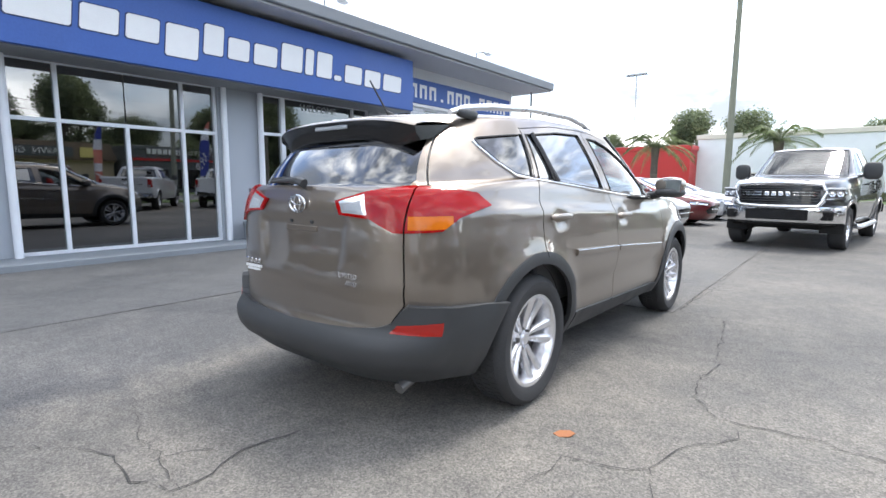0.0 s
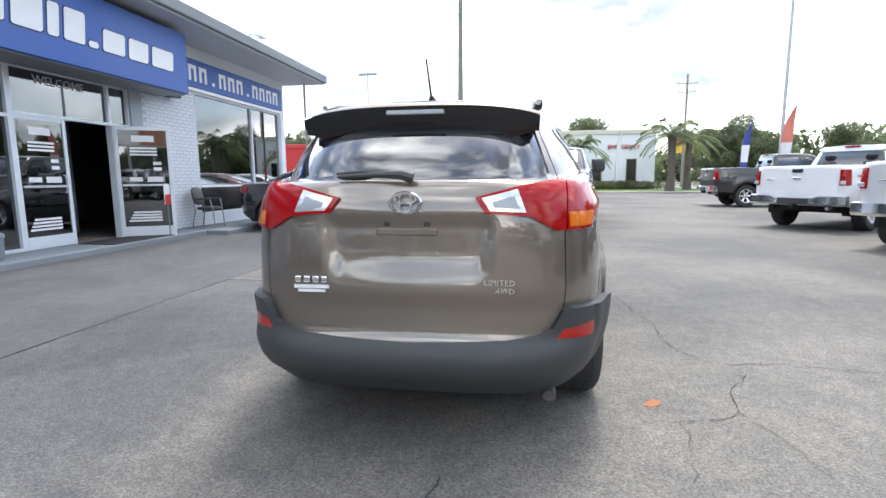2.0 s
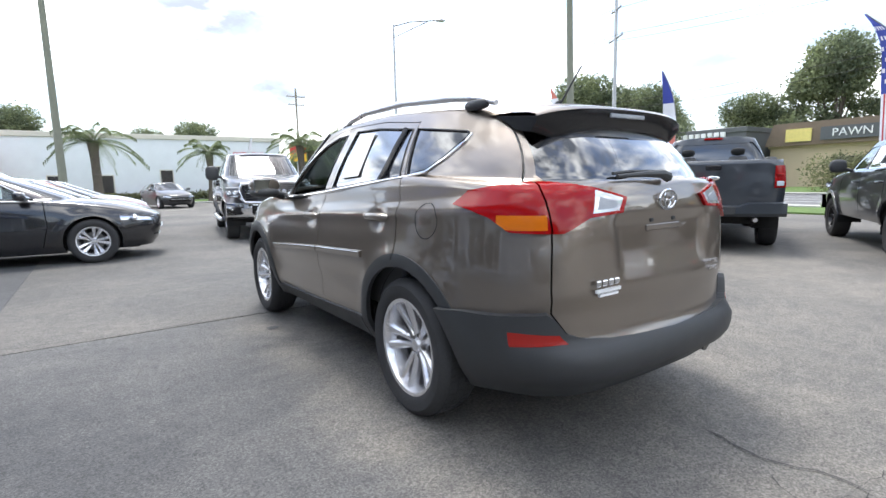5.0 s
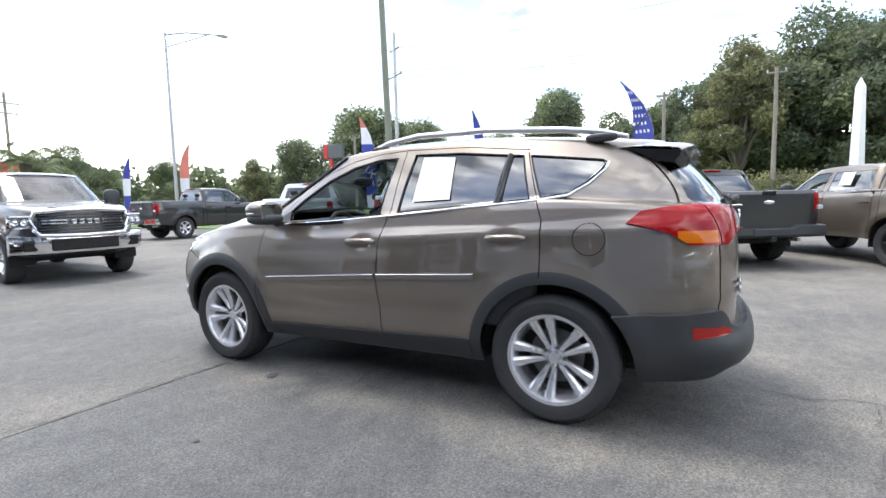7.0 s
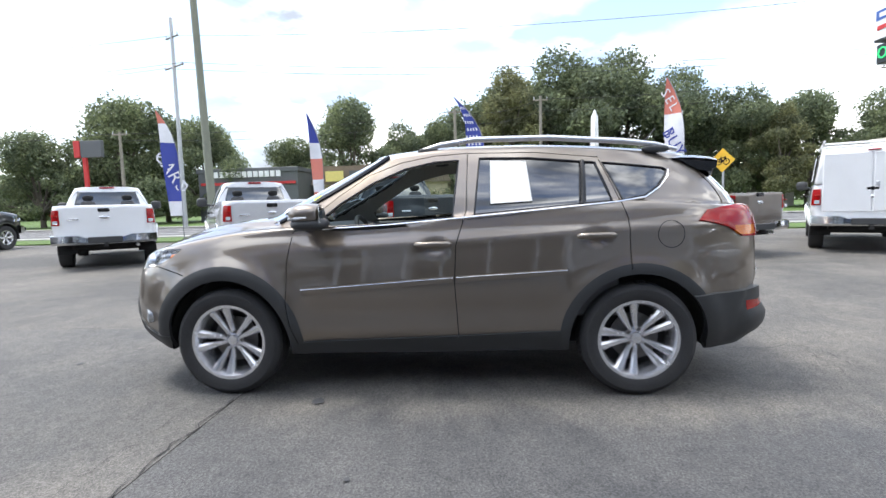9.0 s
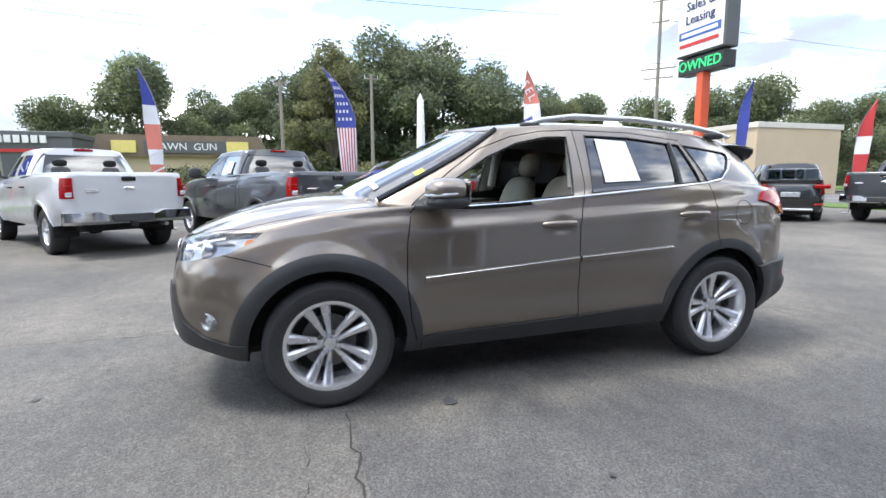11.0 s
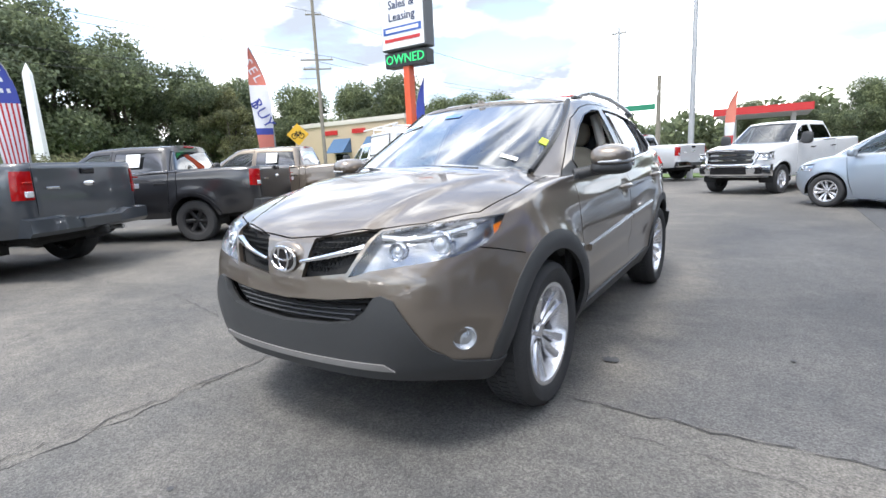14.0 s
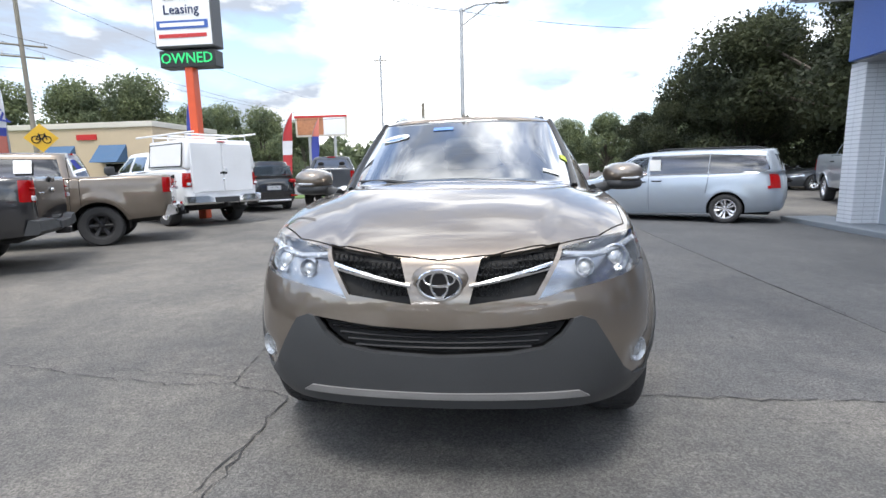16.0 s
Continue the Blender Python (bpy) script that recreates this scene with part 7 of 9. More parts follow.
    # minivan
    s = dict(
        half_width=0.99, mid=0.0, n_low=(3.8, 6.0),
        nose=[(0.2, 2.3), (0.4, 2.43), (0.6, 2.47), (0.8, 2.43), (0.95, 2.35)],
        tail=[(0.25, -2.5), (0.4, -2.62), (0.7, -2.66), (1.0, -2.63), (1.2, -2.58)],
        flank=[(0, 0.92), (0.15, 0.96), (0.45, 0.99), (0.8, 0.975), (1, 0.94)],
        bottom=[(2.4, 0.22), (1.0, 0.2), (-1.0, 0.22), (-2.6, 0.3)],
        shoulder=[(2.5, 0.83), (2.1, 0.93), (1.6, 1.02), (1.0, 1.07), (0.0, 1.1), (-1.5, 1.14), (-2.6, 1.15)],
        glass_w=0.92, glass_front=1.78, glass_rear=-2.6, n_glass=(3.4, 7.0),
        glass_base=[(1.8, 1.05), (1.2, 1.08), (0.0, 1.115), (-2.6, 1.17)],
        roof_w=0.72, roof_front=0.72, roof_rear=-2.4, n_roof=(5.0, 8.0), roof_crown=0.035, roof_edge=0.015,
        roof=[(0.8, 1.6), (0.2, 1.68), (-0.8, 1.71), (-2.4, 1.67)],
        flares=[(1.6, 0.34, 0.43, 0.018, 0.07), (-1.48, 0.34, 0.43, 0.018, 0.07)], ledge_len=0.6, glass_bow=0.02)
    v = dict(
        wheel_r=0.345, wheel_w=0.225, rim_r=0.222, axles=(1.6, -1.48), arch_r=0.4, floor=0.2, paint=M_PAINTKEY, inset=0.02, split=True, spokes=5,
        windows=[[(1.25, 1.1), (0.3, 1.125), (0.28, 1.6), (0.6, 1.57), (0.95, 1.38)], [(0.22, 1.13), (-1.085, 1.16), (-1.085, 1.62), (0.22, 1.61)], [(-1.105, 1.16), (-2.2, 1.18), (-2.32, 1.25), (-2.2, 1.55), (-1.105, 1.62)]],
        rear_glass=[(0.05, 1.2), (-0.72, 1.21), (-0.64, 1.58), (0.05, 1.6)], rear_glass_before=-2.2,
        lamp_wrap=0.3, tail_lamp=[(-0.78, 0.82), (-0.76, 1.14), (-1.2, 1.14), (-1.2, 0.82)], gate=[(0.05, 0.55), (-0.74, 0.55), (-0.74, 1.14), (0.05, 1.16)],
        head_lamp=[(-0.5, 0.72), (-0.5, 0.85), (-0.88, 0.92), (-0.92, 0.78)], grille=[(0.05, 0.6), (-0.42, 0.62), (-0.46, 0.8), (0.05, 0.82)], intake=[(0.05, 0.32), (-0.6, 0.34), (-0.55, 0.5), (0.05, 0.5)],
        seams=[[(1.28, 1.06), (1.22, 0.7), (1.12, 0.3)], [(0.25, 1.64), (0.25, 1.1), (0.22, 0.3)], [(-1.1, 1.64), (-1.1, 1.15), (-1.05, 0.72)]],
        seats=(0.2, -0.8), seat_z=0.75, mirror=(1.12, 1.14, 0.22, 0.17), black_mirror=False, handles=[(0.42, 0.98), (0.05, 1.0)],
        grille_bars=(2.47, 0.42, (0.71,), 0.03))
    van = coach("minivan", "pale silver-blue minivan with dark rear windows, parked on asphalt", "car", s, v)
    f = unit(0.88, -0.475)
    vn = variant(van, facing(-4.25, -8.52, *f) @ Matrix.Scale(0.9, 4), P_BLUESILVER, "pale silver-blue minivan with dark rear windows, parked on asphalt", M_PAINTKEY)
    for sgn in (-1, 1):
        part("roof_rail", tube(bmesh.new(), [(sgn * 0.66, 0.1, 1.74), (sgn * 0.66, -0.1, 1.77), (sgn * 0.66, -2.0, 1.76), (sgn * 0.66, -2.2, 1.72)], 0.018, 8), M_TRIM, vn)
    sheet = part("price_sheet", boxed(-0.9, -0.89, -0.02, 0.24, 1.25, 1.52), M_PAPER, vn, "white paper price sheet in the window")
    # a dark five-door behind the service pickup, from the minivan's smaller kin
    kia = variant(van, facing(8.9, -14.0, *unit(0.7, -0.7)) @ Matrix.Diagonal((0.95, 0.9, 0.98, 1)), P_BLACK, "black sport utility car parked behind the service pickup", M_PAINTKEY)
    kia.name = "suv"
    for sgn in (-1, 1):
        part("tail_lamp", boxed(sgn * 0.78 - 0.2, sgn * 0.78 + 0.2, -2.7, -2.58, 0.98, 1.1, 0.03), M_RED, kia, "red tail lamp")
        part("reflector", boxed(sgn * 0.72 - 0.12, sgn * 0.72 + 0.12, -2.69, -2.6, 0.5, 0.55, 0.01), M_DULLRED, kia)
    part("rear_screen", boxed(-0.66, 0.66, -2.63, -2.58, 1.24, 1.56, 0.02), M_WSHIELD, kia, "pale reflecting rear window")
    part("plate_panel", boxed(-0.25, 0.25, -2.7, -2.62, 0.74, 0.88, 0.01), M_SILVER, kia)
    part("skid_strip", boxed(-0.6, 0.6, -2.7, -2.6, 0.34, 0.4, 0.02), M_SILVER, kia)
    # the patterns themselves leave the scene
    for o in (ford, tac, hd, sed, van):
        for c in list(o.children_recursive):
            bpy.data.objects.remove(c)
        bpy.data.objects.remove(o)


build_vehicles()


# ---------------- the dealer's building ----------------
M_GREYWALL = surface("pale_grey_painted_wall", (0.37, 0.4, 0.44), 0.7, 0, 0.07, 1.5, 70, 0.2, 0.002)
M_WHITEWALL = surface("white_painted_wall", (0.72, 0.75, 0.79), 0.65, 0, 0.06, 1.2, 60, 0.25, 0.002)
M_BRICK = surface("white_painted_brick", (0.7, 0.72, 0.75), 0.7, 0, 0.07, 3, 50, 0.5, 0.003, random_tint=0.12)
M_MORTAR = surface("painted_mortar", (0.5, 0.52, 0.55), 0.85, 0, 0.08, 4, 60, 0.3)
M_FRAME = surface("white_aluminium_frame", (0.7, 0.73, 0.77), 0.4, 0.1, 0.05, 4, 60, 0)
M_FASCIA = surface("grey_roof_fascia", (0.2, 0.215, 0.235), 0.6, 0.1, 0.1, 1.0, 40, 0.15)
M_SOFFIT = surface("pale_soffit", (0.5, 0.52, 0.55), 0.8, 0, 0.06, 2, 40, 0.1)
M_BANNER = surface("blue_vinyl_banner", (0.04, 0.11, 0.38), 0.5, 0, 0.1, 0.8, 30, 0.25, 0.006)
M_NAVY = surface("navy_edge", (0.015, 0.03, 0.1), 0.6, 0, 0.1, 3, 30, 0)
M_SHOP = glass("dark_shop_glass", (0.16, 0.17, 0.18), 2.2)
M_WALKWAY = surface("grey_painted_walkway", (0.2, 0.225, 0.25), 0.75, 0, 0.14, 1.2, 60, 0.3, 0.002)
# the gloom of the unlit office is put into this dark colour
M_DARKENEDROOM = surface("room_darkened_as_unlit", (0.12, 0.115, 0.11), 0.9, 0, 0.1, 2, 30, 0)
M_MAT = surface("dark_door_mat", (0.03, 0.03, 0.032), 0.95, 0, 0.2, 8, 160, 0.4, 0.004)
M_STEEL = surface("grey_painted_steel", (0.25, 0.26, 0.27), 0.5, 0.3, 0.1, 4, 50, 0.1)
M_ORANGE = surface("orange_red_paint", (0.62, 0.09, 0.03), 0.45, 0, 0.08, 3, 40, 0)
M_SIGNRED = surface("red_paint", (0.5, 0.03, 0.03), 0.5, 0, 0.08, 1.5, 40, 0)
M_LEATHER = surface("black_leatherette", (0.03, 0.028, 0.027), 0.5, 0, 0.15, 9, 120, 0.2)
WX = -7.2
KERB = 0.1


def block(name, x0, x1, y0, y1, z0, z1, material, label="", category="wall", parent=None, bevel=0.0):
    ob = part(name, boxed(x0, x1, y0, y1, z0, z1, bevel), material, parent)
    if parent is None:
        tagged(ob, label, category, kind="structure")
    return ob


# walkway with a kerb
block("pavement", -7.3, -6.38, -7.6, 5.9, -0.05, KERB, M_WALKWAY, "grey painted walkway with a low kerb along the shop front", "pavement", bevel=0.012)
block("pavement_2", -9.5, -5.9, 5.9, 13.2, -0.05, KERB, M_WALKWAY, "grey painted walkway in front of the show window", "pavement", bevel=0.012)
# walls round the openings
WALL_L = "pale grey painted rendered wall of the sales office"
block("wall_front", WX - 0.25, WX, -5.95, -1.95, KERB, 3.2, M_GREYWALL, WALL_L)
block("wall_front_pier", WX - 0.25, WX, 1.12, 2.0, KERB, 3.2, M_GREYWALL, WALL_L)
block("wall_head", WX - 0.25, WX, -5.95, 5.25, 3.0, 4.3, M_GREYWALL, WALL_L)
block("wall_brick_head", WX - 0.25, WX, 5.25, 11.4, 3.27, 4.3, M_WHITEWALL, "white painted wall above the show window")
block("wall_show_base", WX - 0.25, WX, 7.0, 11.4, KERB, 0.42, M_WHITEWALL, "white painted base under the show window")
block("wall_show_panel", WX - 0.23, WX - 0.02, 7.0, 11.3, 0.42, 1.02, M_TRIM, "black panel under the show window")
block("wall_north", -17.0, WX, 11.3, 11.55, 0, 4.3, M_WHITEWALL, "white painted side wall")
block("wall_south", -17.0, WX, -6.2, -5.95, 0, 4.3, M_WHITEWALL, "white painted side wall")
block("wall_back", -17.2, -17.0, -6.2, 11.55, 0, 4.3, M_WHITEWALL, "plain back wall of the office")
# floor, ceiling and partition share the colour darkened for indoor shade
block("floor_inside", -17.0, WX - 0.02, -5.95, 11.3, 0.0, KERB, M_DARKENEDROOM, "office floor, coloured dark as if unlit", "floor")
block("ceiling_inside", -17.0, WX - 0.25, -5.95, 11.3, 3.2, 3.26, M_DARKENEDROOM, "office ceiling, coloured dark as if unlit", "ceiling")
block("wall_inside", -12.1, -12.0, -5.95, 11.3, KERB, 3.2, M_DARKENEDROOM, "partition wall inside the office, coloured dark as if unlit")
M_LOBBY = surface("pale_blue_grey_lobby_wall", (0.4, 0.44, 0.48), 0.8, 0, 0.08, 1.5, 30, 0.05)
block("wall_lobby", -9.1, -9.0, 1.9, 5.3, KERB, 3.2, M_LOBBY, "blue-grey lobby wall behind the entrance")
block("trim_lobby_door", -9.0, -8.97, 3.55, 4.35, KERB, 2.15, M_GREYWALL, "flush inner lobby door leaf", "trim")
block("floor_mat_lobby", -8.9, WX - 0.2, 2.7, 4.4, KERB, KERB + 0.01, surface("brown_lobby_tiles", (0.2, 0.15, 0.12), 0.6, 0, 0.2, 3, 30, 0.1), "brown tiled lobby floor", "floor")
# roof with deep eaves
block("roof", -17.6, -5.92, -7.05, 12.15, 4.32, 4.56, M_FASCIA, "flat roof with a deep grey fascia", "roof", bevel=0.02)
block("ceiling_eaves", -17.5, -6.0, -6.98, 12.08, 4.28, 4.325, M_SOFFIT, "pale boarded underside of the eaves", "ceiling")
# banner box over the front
ban = thing("banner", "long blue vinyl banner with white lettering blocks over the shop front", "banner")
part("banner_box", boxed(-6.52, -6.44, -6.0, 5.72, 2.98, 4.17, 0.012), M_BANNER, ban)
part("banner_return", boxed(-7.2, -6.52, 5.66, 5.71, 2.96, 4.14), M_BANNER, ban)
part("banner_soffit", boxed(-7.2, -6.5, -5.95, 5.66, 2.96, 3.0), M_STEEL, ban, "grey underside")
ydone = 5.27
widths = [0.62, 0.5, 0.5, 0.2, 0.4, 0.2, 0.5, 0.5, 0.42, 0.36, 0.55, 0.5, 0.52, 0.78, 0.52, 0.26, 0.46, 0.42, 0.6]
tall = [0, 0, 0, -1, 1, 1, 1, 0, 0, 1, 2, 0, 0, 0, 1, 0, 1, 0, 1]
for wd, tl_ in zip(widths, tall):
    y1, y0 = ydone, ydone - wd * 0.93
    ydone -= wd + 0.06
    z0, z1 = 3.34, {0: 3.7, 1: 3.83, -1: 3.44, 2: 3.7}[tl_]
    if tl_ == 2:
        z0 = 3.2
    face = Matrix(((0, 0, 1, -6.444), (1, 0, 0, 0), (0, 1, 0, 0), (0, 0, 0, 1)))
    for nm, grow, lift, mt in (("letter_shadow", 0.016, 0.008, M_NAVY), ("letter_block", 0.0, 0.016, M_WHITE)):
        lo_, hi_, c = z0 - grow, z1 + grow, 0.03
        lean = lambda z: 0.1 * (z - 3.5)
        pts = [(y0 - grow + c + lean(lo_), lo_), (y1 + grow - c + lean(lo_), lo_), (y1 + grow + lean(lo_ + c), lo_ + c), (y1 + grow + lean(hi_ - c), hi_ - c), (y1 + grow - c + lean(hi_), hi_), (y0 - grow + c + lean(hi_), hi_), (y0 - grow + lean(hi_ - c), hi_ - c), (y0 - grow + lean(lo_ + c), lo_ + c)]
        part(nm, plate(bmesh.new(), pts, lift, face), mt, ban, "white letter as a plain block" if mt is M_WHITE else "")
# second sign on the wall
sg = thing("wall_sign", "blue wall sign with a row of white number bars", "sign")
part("sign_board", boxed(WX, WX + 0.05, 5.9, 11.35, 3.36, 4.0, 0.006), M_BANNER, sg)
part("sign_border", boxed(WX, WX + 0.045, 5.9, 11.35, 3.27, 3.345), M_WHITE, sg)
for i in range(12):
    if i in (3, 7):
        part("number_bar", boxed(WX + 0.045, WX + 0.06, 6.35 + 0.4 * i + 0.1, 6.35 + 0.4 * i + 0.2, 3.5, 3.58), M_WHITE, sg)
        continue
    b = bmesh.new()
    y0 = 6.35 + 0.4 * i
    box(b, WX + 0.045, WX + 0.06, y0, y0 + 0.09, 3.5, 3.86, 0.004)
    box(b, WX + 0.045, WX + 0.06, y0 + 0.2, y0 + 0.29, 3.5, 3.86, 0.004)
    box(b, WX + 0.045, WX + 0.0595, y0 + 0.09, y0 + 0.2, 3.77, 3.86)
    part("number_bar", b, M_WHITE, sg, "white number as a plain bar")


def window_unit(name, label, y0, y1, z0, z1, uprights, transoms, parent=None, gl=None, x=WX - 0.1):
    """A framed shop window: outer frame, bars and panes between them."""
    ob = thing(name, label, "window", kind="structure")
    w = 0.05
    part("window_frame", boxed(x - 0.05, x + 0.06, y0, y1, z0, z0 + w), M_FRAME, ob)
    part("window_frame", boxed(x - 0.05, x + 0.06, y0, y1, z1 - w, z1), M_FRAME, ob)
    part("window_frame", boxed(x - 0.05, x + 0.06, y0, y0 + w, z0 + w, z1 - w), M_FRAME, ob)
    part("window_frame", boxed(x - 0.05, x + 0.06, y1 - w, y1, z0 + w, z1 - w), M_FRAME, ob)
    for z, ya, yb in transoms:
        part("transom", boxed(x - 0.045, x + 0.055, ya, yb, z - 0.028, z + 0.028), M_FRAME, ob)
    for y, za, zb in uprights:
        part("mullion", boxed(x - 0.045, x + 0.0575, y - 0.028, y + 0.028, za, zb), M_FRAME, ob)
    ys = sorted({y0, y1, *[u[0] for u in uprights]})
    zs = sorted({z0, z1, *[t[0] for t in transoms]})
    for ya, yb in zip(ys, ys[1:]):
        for za, zb in zip(zs, zs[1:]):
            if yb - ya > 0.1 and zb - za > 0.1:
                part("pane", boxed(x - 0.006, x, ya + 0.01, yb - 0.01, za + 0.01, zb - 0.01), gl or M_SHOP, ob, "dark glass pane")
    return ob


window_unit("window_1", "large dark shop window in white metal frames", -1.95, 1.12, KERB, 3.0, [(-1.33, 0.15, 2.95), (0.5, 0.15, 2.95), (-0.4, 0.15, 2.1)], [(2.12, -1.9, 1.07)])
window_unit("window_2", "dark side window beside the entrance", 2.0, 2.55, KERB, 3.0, [], [(2.2, 2.05, 2.5)])
window_unit("window_3", "dark window above the entrance door", 2.55, 4.95, 2.23, 3.0, [(4.45, 2.28, 2.95)], [])
window_unit("window_4", "large dark show window with a white frame", 7.0, 11.3, 1.02, 3.27, [(9.6, 1.07, 3.2)], [])
lettering("welcome_lettering", "WELCOME", 0.2, surface("faded_white_print", (0.45, 0.5, 0.52), 0.6), None, Matrix.Translation((WX - 0.092, 3.5, 2.82)) @ Matrix.Rotation(radians(90), 4, "Z") @ Matrix.Rotation(radians(90), 4, "X"), 0.003)
tagged(bpy.data.objects["welcome_lettering"], "pale welcome lettering on the dark glass", "lettering")
# white posts
for y in (-1.98, 1.2, 1.95):
    b = rodded((WX + 0.09, y, KERB), (WX + 0.09, y, 2.97), 0.055, None, 14)
    tagged(part("post", b, M_WHITEWALL, smooth=True), "white round post against the shop wall", "post", "shop front posts")


def glazed_door(name, label, m, parts_extra=True):
    """A narrow-stile glass door, hinge at its origin, 0.94 wide along y."""
    d = thing(name, label, "door", kind="structure", m=m)
    for y0, y1, z0, z1 in ((0, 0.06, 0, 2.13), (0.88, 0.94, 0, 2.13), (0.06, 0.88, 0, 0.2), (0.06, 0.88, 2.06, 2.13)):
        part("door_frame", boxed(-0.025, 0.025, y0, y1, z0, z1, 0.003), M_FRAME, d)
    part("door_glass", boxed(-0.005, 0.005, 0.06, 0.88, 0.2, 2.06), M_SHOP, d, "dark door glass")
    b = tube(bmesh.new(), [(0.03, 0.8, 0.9), (0.07, 0.8, 0.9), (0.07, 0.8, 1.2), (0.03, 0.8, 1.2)], 0.011, 8)
    part("door_handle", b, M_SILVER, d, smooth=True)
    part("push_bar", boxed(0.02, 0.05, 0.08, 0.86, 0.99, 1.03, 0.006), M_SILVER, d)
    bars = [(0.28, 0.66, 1.84, 1.96)] + [(0.24, 0.7, 1.7 - 0.06 * k, 1.735 - 0.06 * k) for k in range(3)] + [(0.62, 0.76, 1.4, 1.46), (0.62, 0.76, 1.29, 1.35), (0.2, 0.42, 1.08, 1.16), (0.5, 0.78, 1.07, 1.17)] + [(0.22 - 0.03 * k, 0.7, 0.46 - 0.055 * k, 0.495 - 0.055 * k) for k in range(4)]
    for y0, y1, z0, z1 in bars:
        part("door_print", boxed(0.005, 0.008, y0, y1, z0, z1), M_WHITE, d, "white print as plain bars")
    return d


glazed_door("door_1", "closed dark glass entrance door with white print bars", Matrix.Translation((WX - 0.08, 2.55, KERB)))
glazed_door("door_2", "dark glass entrance door standing open with print bars", Matrix.Translation((WX - 0.02, 4.48, KERB)) @ Matrix.Rotation(radians(-58), 4, "Z"))
block("trim_door_jamb", WX - 0.15, WX - 0.02, 4.45, 4.5, KERB, 2.23, M_FRAME, "white door jamb", "trim")
block("wall_door_side", WX - 0.25, WX, 4.95, 5.25, KERB, 3.0, M_GREYWALL, WALL_L)
block("window_5", WX - 0.11, WX - 0.1, 4.5, 4.95, KERB, 2.23, M_SHOP, "dark narrow glass beside the entrance", "window")
tagged(part("door_mat", boxed(-7.15, -6.45, 3.4, 5.0, KERB, KERB + 0.015, 0.004), M_MAT), "dark rubber door mat at the entrance", "mat")
ext = thing("fire_extinguisher_sign", "red and white placard on a thin stand by the door", "sign")
part("placard", boxed(-6.5, -6.48, 4.78, 4.98, 0.72, 1.12, 0.004), M_WHITE, ext)
part("placard_panel", boxed(-6.478, -6.47, 4.78, 4.98, 0.72, 0.92, 0.002), M_SIGNRED, ext)
part("stand", rodded((-6.5, 4.88, KERB), (-6.5, 4.88, 1.1), 0.012), M_STEEL, ext)

# bin by the wall
bn = thing("litter_bin", "grey round litter bin beside the entrance", "bin")
b = bmesh.new()
turned(b, [(0.001, 0), (0.2, 0), (0.22, 0.04), (0.225, 0.3), (0.24, 0.31), (0.24, 0.36), (0.2, 0.385), (0.05, 0.4), (0.001, 0.4)], 28, Matrix.Translation((-6.88, 1.62, KERB)))
part("bin_body", b, M_WALKWAY, bn, smooth=True)
part("bin_post", rodded((-6.95, 1.62, KERB + 0.4), (-6.95, 1.62, KERB + 0.95), 0.02), M_STEEL, bn)
part("ash_tray", boxed(-7.0, -6.9, 1.56, 1.68, KERB + 0.92, KERB + 1.0, 0.01), M_STEEL, bn)
# floodlight under the eaves
fl = thing("flood_light", "small dark flood light on the brick wall", "lamp")
part("lamp_body", boxed(WX + 0.02, WX + 0.24, 5.9, 6.2, 2.98, 3.14, 0.02), M_TRIM, fl)


def office_chair(m):
    c = thing("visitor_chair", "black padded visitor chair with steel legs against the brick wall", "chair", m=m)
    part("seat", blob((0, 0, 0.45), (0.5, 0.48, 0.09), 3.2, 20, 8), M_LEATHER, c, smooth=True)
    part("backrest", blob((0, 0, 0), (0.48, 0.07, 0.42), 3.2, 20, 10, Matrix.Translation((0, -0.26, 0.73)) @ Matrix.Rotation(radians(12), 4, "X")), M_LEATHER, c, smooth=True)
    for sx in (-1, 1):
        part("leg", tube(bmesh.new(), [(sx * 0.25, 0.22, 0), (sx * 0.24, 0.19, 0.44), (sx * 0.26, 0.14, 0.66)], 0.013, 8), M_STEEL, c)
        part("leg", tube(bmesh.new(), [(sx * 0.25, -0.3, 0), (sx * 0.23, -0.22, 0.42), (sx * 0.22, -0.29, 0.85)], 0.013, 8), M_STEEL, c)
        part("armrest", blob((sx * 0.27, -0.03, 0.67), (0.06, 0.4, 0.04), 3, 14, 6), M_LEATHER, c, smooth=True)
    return c


office_chair(Matrix.Translation((-6.72, 6.55, KERB)) @ Matrix.Rotation(radians(-82), 4, "Z"))
ep = thing("eaves_post", "thin painted post holding up the corner of the eaves", "post")
part("post_upper", rodded((-6.55, 11.75, 1.6), (-6.55, 11.75, 4.3), 0.035), M_STEEL, ep)
part("post_lower", rodded((-6.55, 11.75, KERB), (-6.55, 11.75, 1.6), 0.036), M_SIGNRED, ep)
# roof lights on the eaves
for y in (3.2, 8.6):
    rl = thing("roof_flood_light", "small flood light on a bracket on the roof edge", "lamp")
    part("bracket", tube(bmesh.new(), [(-6.6, y, 4.58), (-6.6, y, 4.95), (-6.5, y + 0.25, 5.0)], 0.02, 8), M_STEEL, rl)
    part("lamp_head", blob((-6.45, y + 0.35, 4.98), (0.18, 0.28, 0.12), 2.6, 14, 8), M_SILVER, rl, smooth=True)

# painted brickwork
wb = block("wall_brick", WX - 0.25, WX - 0.012, 5.25, 7.0, KERB, 3.27, M_MORTAR, "white painted brick wall beside the entrance")
